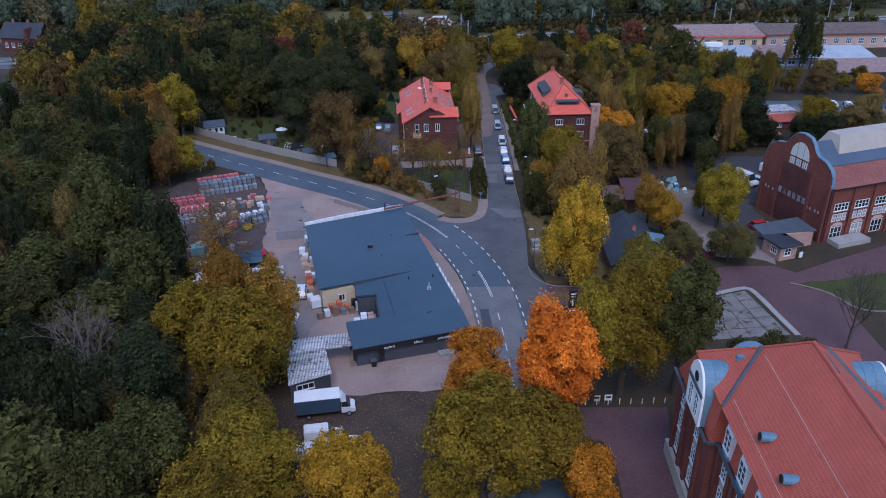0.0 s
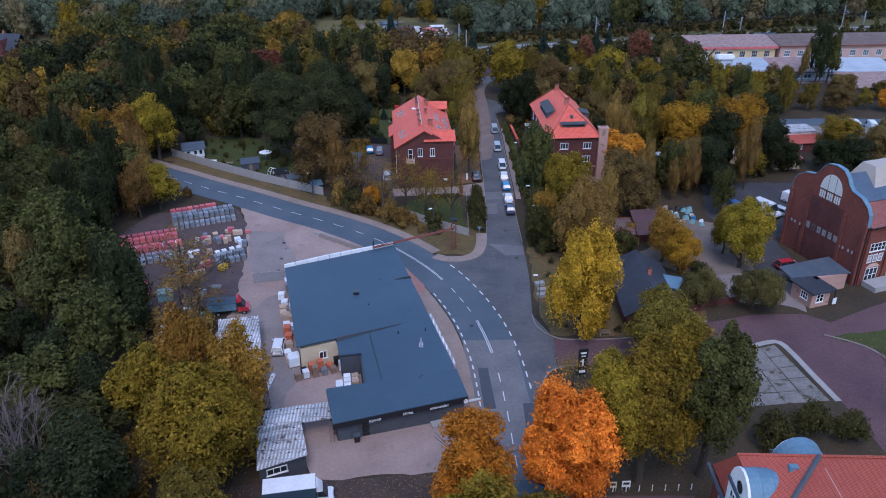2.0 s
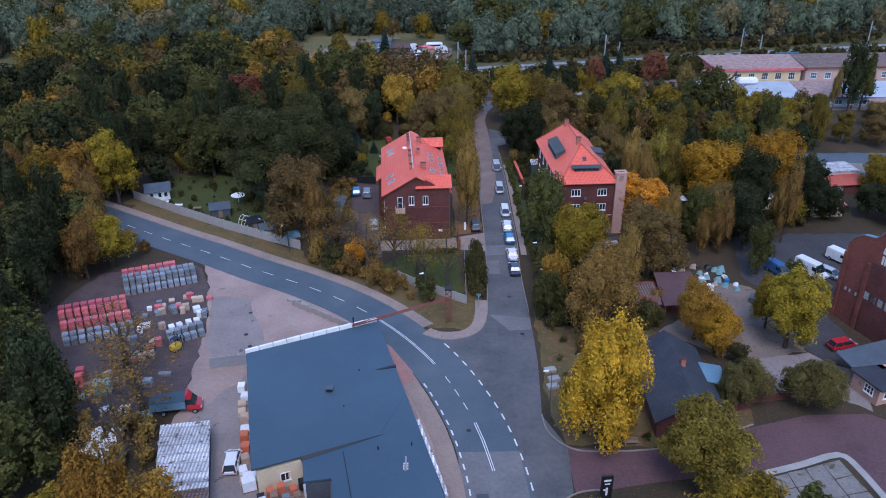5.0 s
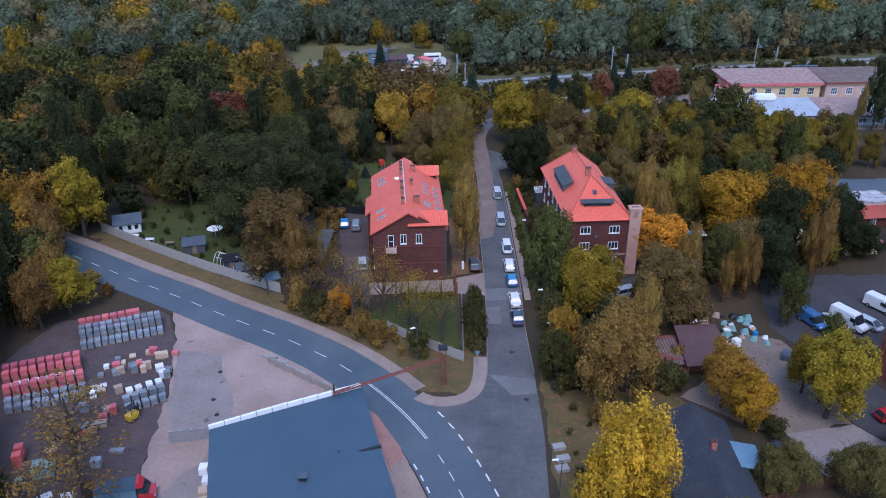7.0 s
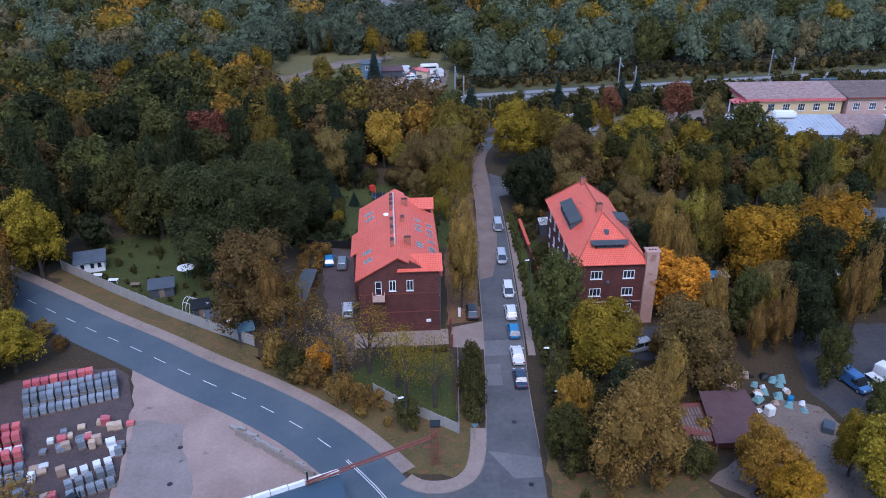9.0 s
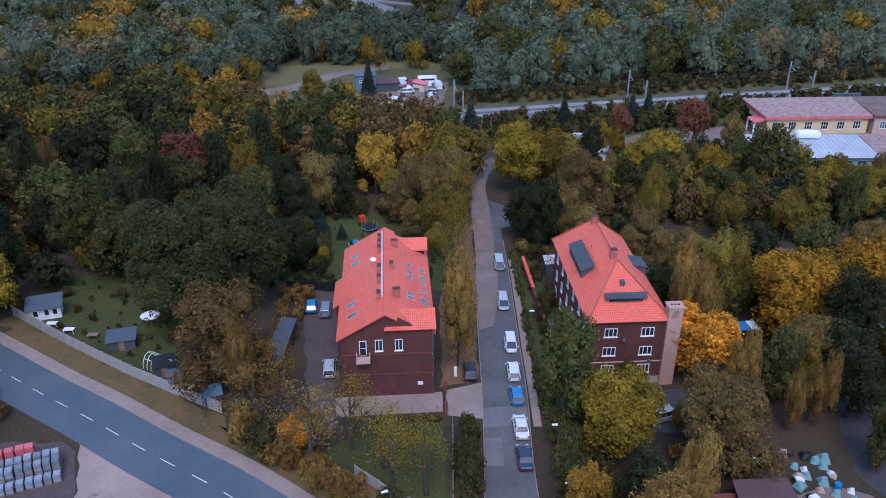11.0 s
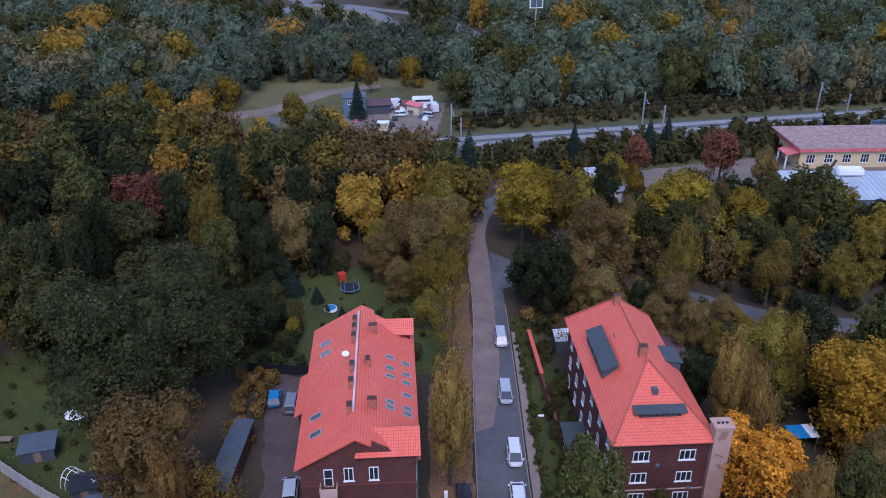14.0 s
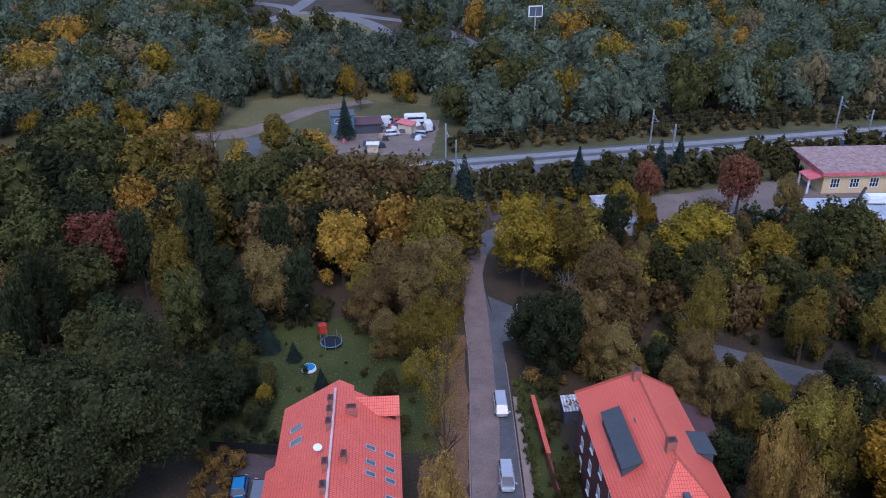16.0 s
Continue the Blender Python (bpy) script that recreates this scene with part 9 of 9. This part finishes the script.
for k in range(-2, 6):
    q = Vector((15.7, 304.2, 0)) + rd * 53.0 * k
    mast(q.x, q.y, -1)
    q = Vector((17.7, 292.2, 0)) + rd * 53.0 * k
    mast(q.x, q.y, 1)
for off, z in ((302.0, 7.4), (302.0, 6.2), (294.6, 7.4), (294.6, 6.2)):
    a, b = Vector((15.7, off, z)) - rd * 110, Vector((15.7, off, z)) + rd * 270
    w = thing("catenary_wire", "thin overhead railway wire", "wire", group="overhead wires")
    part("wire", Form().tube(a, b, 0.016, 0.016, 4), grey_metal, w)
for x, y in ((-44, 300), (-60, 305)):
    t = thing("signal_mast", "pale slim railway mast with stay", "mast", pose(x, y, 0))
    part("pole", Form().tube((0, 0, 0), (0, 0, 8.5), 0.12, 0.1), steel, t)
    part("stay", Form().tube((0, 0, 7.5), (5, -1.5, 0), 0.03, 0.03, 4), steel, t)

# ---- junk yard beyond the railway ----
bh = thing("cabin", "blue and white two-storey cabin in a junk yard", "cabin", pose(-13.5, 322.0, 0, 0, 0, 8))
part("wall", Form().box(0, 6, 0, 5, 0, 5.0), blue_metal, bh)
part("roof", Form().box(-0.3, 6.3, -0.3, 5.3, 5.0, 5.2), grey_metal, bh)
part("annex", Form().box(6.01, 13, 0, 4.5, 0, 2.6), dark_wall, bh)
part("annex_roof", Form().slab([(6.1, -0.4, 2.62), (13.4, -0.4, 2.62), (13.4, 4.8, 3.1), (6.1, 4.8, 3.1)], 0.1), roof_brown, bh)
window(bh, (1.6, 0, 3.2), 180, 1.2, 1.2)
window(bh, (4.2, 0, 3.2), 180, 1.2, 1.2)
cv = thing("caravan", "old white caravan in a junk yard", "caravan", pose(8.2, 331.5, 0, 0, 0, 5))
part("body", Form().box(-3, 3, -1.1, 1.1, 0.5, 2.7), white_wall, cv, "", 0.25)
part("window_band", Form().box(-2.2, 2.2, -1.13, -1.105, 1.5, 2.1), pane_mat, cv)
wheels(cv, 1.5, 2.0, 0.32, (0.0,))
for x, y, yaw, c, kd in ((0.5, 330.5, 20, "white", "van"), (3.2, 331.0, 40, "red", "car"), (-2.0, 328.0, 10, "silver", "van"), (5.5, 324.5, 70, "grey", "car"), (11.5, 326.5, 100, "white", "van"), (2.2, 321.5, 15, "white", "car"), (9.5, 320.5, 160, "silver", "car")):
    (van(x, y, yaw, c, "scrapped pale van in a junk yard") if kd == "van" else car(x, y, yaw, c, "hatch", "scrapped car in a junk yard"))
rk = thing("scrap_shed", "red-roofed open shed in a junk yard", "shed", pose(6.2, 324.2, 0, 0, 0, 70))
part("roof", Form().slab([(-2, -2, 2.4), (2, -2, 2.4), (2, 2.4, 3.0), (-2, 2.4, 3.0)], 0.1), foil_red, rk)
part("wall", Form().box(-1.7, 1.7, -1.7, 1.9, 0, 2.3), cream_wall, rk)
for k in range(22):
    x, y = goods_rng.uniform(-12, 13), goods_rng.uniform(310, 332)
    mt, tx = goods_rng.choice([(foil_white, "pale"), (foil_tan, "brown"), (grey_metal, "grey"), (foil_red, "red"), (black_paint, "black")])
    solid("rubbish_mound", Form().frustum([(-0.9, -0.7, 0), (0.9, -0.6, 0), (0.8, 0.8, 0), (-0.7, 0.7, 0)], [(-0.5, -0.3, 0.9), (0.5, -0.4, 1.0), (0.4, 0.5, 0.8), (-0.4, 0.4, 1.1)]), mt, "rough " + tx + " rubbish mound in a junk yard", "scrap", "junk yard heaps", m=pose(x, y, 0.014, 0, 0, goods_rng.uniform(0, 90)) @ Matrix.Scale(goods_rng.uniform(0.7, 1.6), 4), bevel=0.06)
kh = thing("kiosk", "small white kiosk near the railway", "hut", pose(-2.1, 309.5, 0))
part("wall", Form().box(-1.3, 1.3, -1.0, 1.0, 0, 2.0), cream_wall, kh)
part("roof", Form().box(-1.6, 1.6, -1.3, 1.3, 2.0, 2.15), white_wall, kh)
bb = thing("billboard", "tall square advertising board over the trees", "billboard", pose(48, 392, 0, 0, 0, 10))
part("pole", Form().tube((0, 0, 0), (0, 0, 20), 0.3, 0.25, 8), steel, bb)
part("board", Form().box(-2.4, 2.4, -0.15, 0.15, 17, 20.6), white_wall, bb)
part("face", Form().box(-2.1, 2.1, -0.2, -0.152, 17.3, 20.3), grey_metal, bb)
for x, y, w in ((-172, 548, 22), (-150, 530, 16), (-122, 560, 14)):
    hs = thing("far_house", "far house with coral roof among trees", "house", pose(x, y, 0, 0, 0, 10), "far houses")
    part("wall", Form().box(0, w, 0, 9, 0, 6), white_wall, hs)
    part("roof", Form().slab([(-0.5, -0.5, 5.8), (w + 0.5, -0.5, 5.8), (w + 0.5, 4.5, 9.5), (-0.5, 4.5, 9.5)], 0.2).slab([(-0.5, 9.5, 5.8), (w + 0.5, 9.5, 5.8), (w + 0.5, 4.5, 9.5), (-0.5, 4.5, 9.5)], 0.2), roof_coral, hs)
    for k in range(3):
        window(hs, (w * (k + 0.5) / 3, 0, 3.2), 180, 1.3, 1.4)
solid("planter_ring", Form().tube((72.8, 267.8, 0.02), (72.8, 267.8, 0.3), 2.2, 2.1, 18), kerb_mat, "round white kerb ring round a red tree", "planter")

# dark house beyond the western woods
dh = thing("far_house", "dark brick house with black roof beyond the woods", "house", pose(-150, 288, 0, 0, 0, -12), "far houses")
part("wall", Form().box(0, 15, 0, 9, 0, 5), brick_dark, dh)
part("roof", Form().slab([(-0.5, -0.5, 4.8), (15.5, -0.5, 4.8), (15.5, 4.5, 9.5), (-0.5, 4.5, 9.5)], 0.2).slab([(-0.5, 9.5, 4.8), (15.5, 9.5, 4.8), (15.5, 4.5, 9.5), (-0.5, 4.5, 9.5)], 0.2), roof_black, dh)
part("cross_gable", Form().frustum([(9, -1.2, 0), (13, -1.2, 0), (13, 4, 0), (9, 4, 0)], [(10.9, -1.2, 8.2), (11.1, -1.2, 8.2), (11.1, 4, 8.2), (10.9, 4, 8.2)]), brick_dark, dh)
for k in range(3):
    window(dh, (1.8 + 2.6 * k, 0, 1.4), 180, 1.1, 1.7)
for x in (3, 9):
    chimney(dh, x, 4.6, 8.6, 10.4)
solid("far_road", strip(smooth_line([(-230, 268), (-160, 273), (-126, 276), (-100, 288)]), -4, 4, -0.2, 0.03), asphalt_pale, "pale far road beyond the western woods", "road", kind="structure")
patch("parking_yard", [(90, 201), (128, 198), (136, 214), (112, 216), (92, 216)], 0.024, asphalt_new, "blue-grey parking lot behind trees", "yard")
ch = thing("roadside_hut", "white hut with a flat red lean-to roof", "hut", pose(89.5, 194.5, 0, 0, 0, 6))
part("wall", Form().box(0, 8, 0, 5, 0, 3.6), white_wall, ch)
part("roof", Form().box(-0.3, 8.3, -0.3, 5.3, 3.6, 3.8), tin, ch)
part("lean_to_roof", Form().slab([(-0.5, -4.5, 2.3), (8.5, -4.5, 2.3), (8.5, -0.02, 3.0), (-0.5, -0.02, 3.0)], 0.12), roof_red, ch, "red lean-to roof")
part("lean_to_wall", Form().box(0, 8, -4.0, -0.02, 0, 2.2), brick_dark, ch)
window(ch, (2.0, -4.0, 0.8), 180, 1.2, 1.1)

wb = thing("waste_bin", "dark wheeled bin before the garage doors", "bin", pose(-7.2, 91.3, 0.02, 0, 0, 16))
part("body", Form().frustum([(-0.3, -0.3, 0.05), (0.3, -0.3, 0.05), (0.3, 0.3, 0.05), (-0.3, 0.3, 0.05)], [(-0.4, -0.4, 1.0), (0.4, -0.4, 1.0), (0.4, 0.4, 1.0), (-0.4, 0.4, 1.0)]), black_paint, wb)
part("lid", Form().box(-0.42, 0.42, -0.42, 0.42, 1.0, 1.08), grey_metal, wb)
br = solid("barrier_pole", Form().tube((5.0, 94.6, 0.6), (7.6, 86.5, 0.6), 0.05, 0.05, 6), black_paint, "long dark bar closing the forecourt", "barrier")
for k in range(3):
    p = Vector((5.0, 94.6, 0)).lerp(Vector((7.6, 86.5, 0)), k / 2)
    solid("barrier_post", Form().tube((p.x, p.y, 0), (p.x, p.y, 0.6), 0.06, 0.06, 6), black_paint, "short dark post of the forecourt bar", "post", "forecourt posts")
mh = [(-24.5, 146.5), (-24.0, 140.2), (-22.8, 137.0), (8.6, 117.0), (17.2, 150.2), (18.0, 139.0)]
for x, y in mh:
    solid("manhole_cover", Form().tube((x, y, 0.0), (x, y, 0.045), 0.33, 0.33, 14), black_paint, "round dark manhole cover in the paving", "manhole", "manhole covers")
# broken kerb blocks along the yard's road edge
rub = random.Random(12)
for k in range(16):
    p = Vector((-18.4, 150.2)).lerp(Vector((-8.4, 142.0)), k / 15)
    solid("concrete_block", Form().box(-rub.uniform(0.45, 0.8), rub.uniform(0.45, 0.8), -0.22, 0.22, 0, rub.uniform(0.25, 0.5)), concrete, "pale concrete block at the yard's road edge", "block", "yard edge blocks", m=pose(p.x + rub.uniform(-0.35, 0.35), p.y + rub.uniform(-0.35, 0.35), 0.015, 0, 0, -33 + rub.uniform(-25, 25)), bevel=0.04)
# goods along the hall's yard wall
wall_rng = random.Random(31)
for k in range(11):
    p = Vector((-21.0, 127.0)).lerp(Vector((-17.0, 107.6)), (k + 0.4) / 11)
    mt, tx = wall_rng.choice([(foil_white, "white wrapped"), (foil_tan, "tan boxed"), (wood_old, "wooden crated"), (foil_white, "white wrapped"), (orange_goods, "orange")])
    solid("pallet_load", Form().box(-0.5, 0.5, -0.6, 0.6, 0, wall_rng.uniform(0.6, 1.5)), mt, tx + " goods standing along the hall wall", "goods", "goods along the hall", m=pose(p.x - wall_rng.uniform(0.5, 1.1), p.y, 0.02, 0, 0, 12 + wall_rng.uniform(-12, 12)), bevel=0.05)
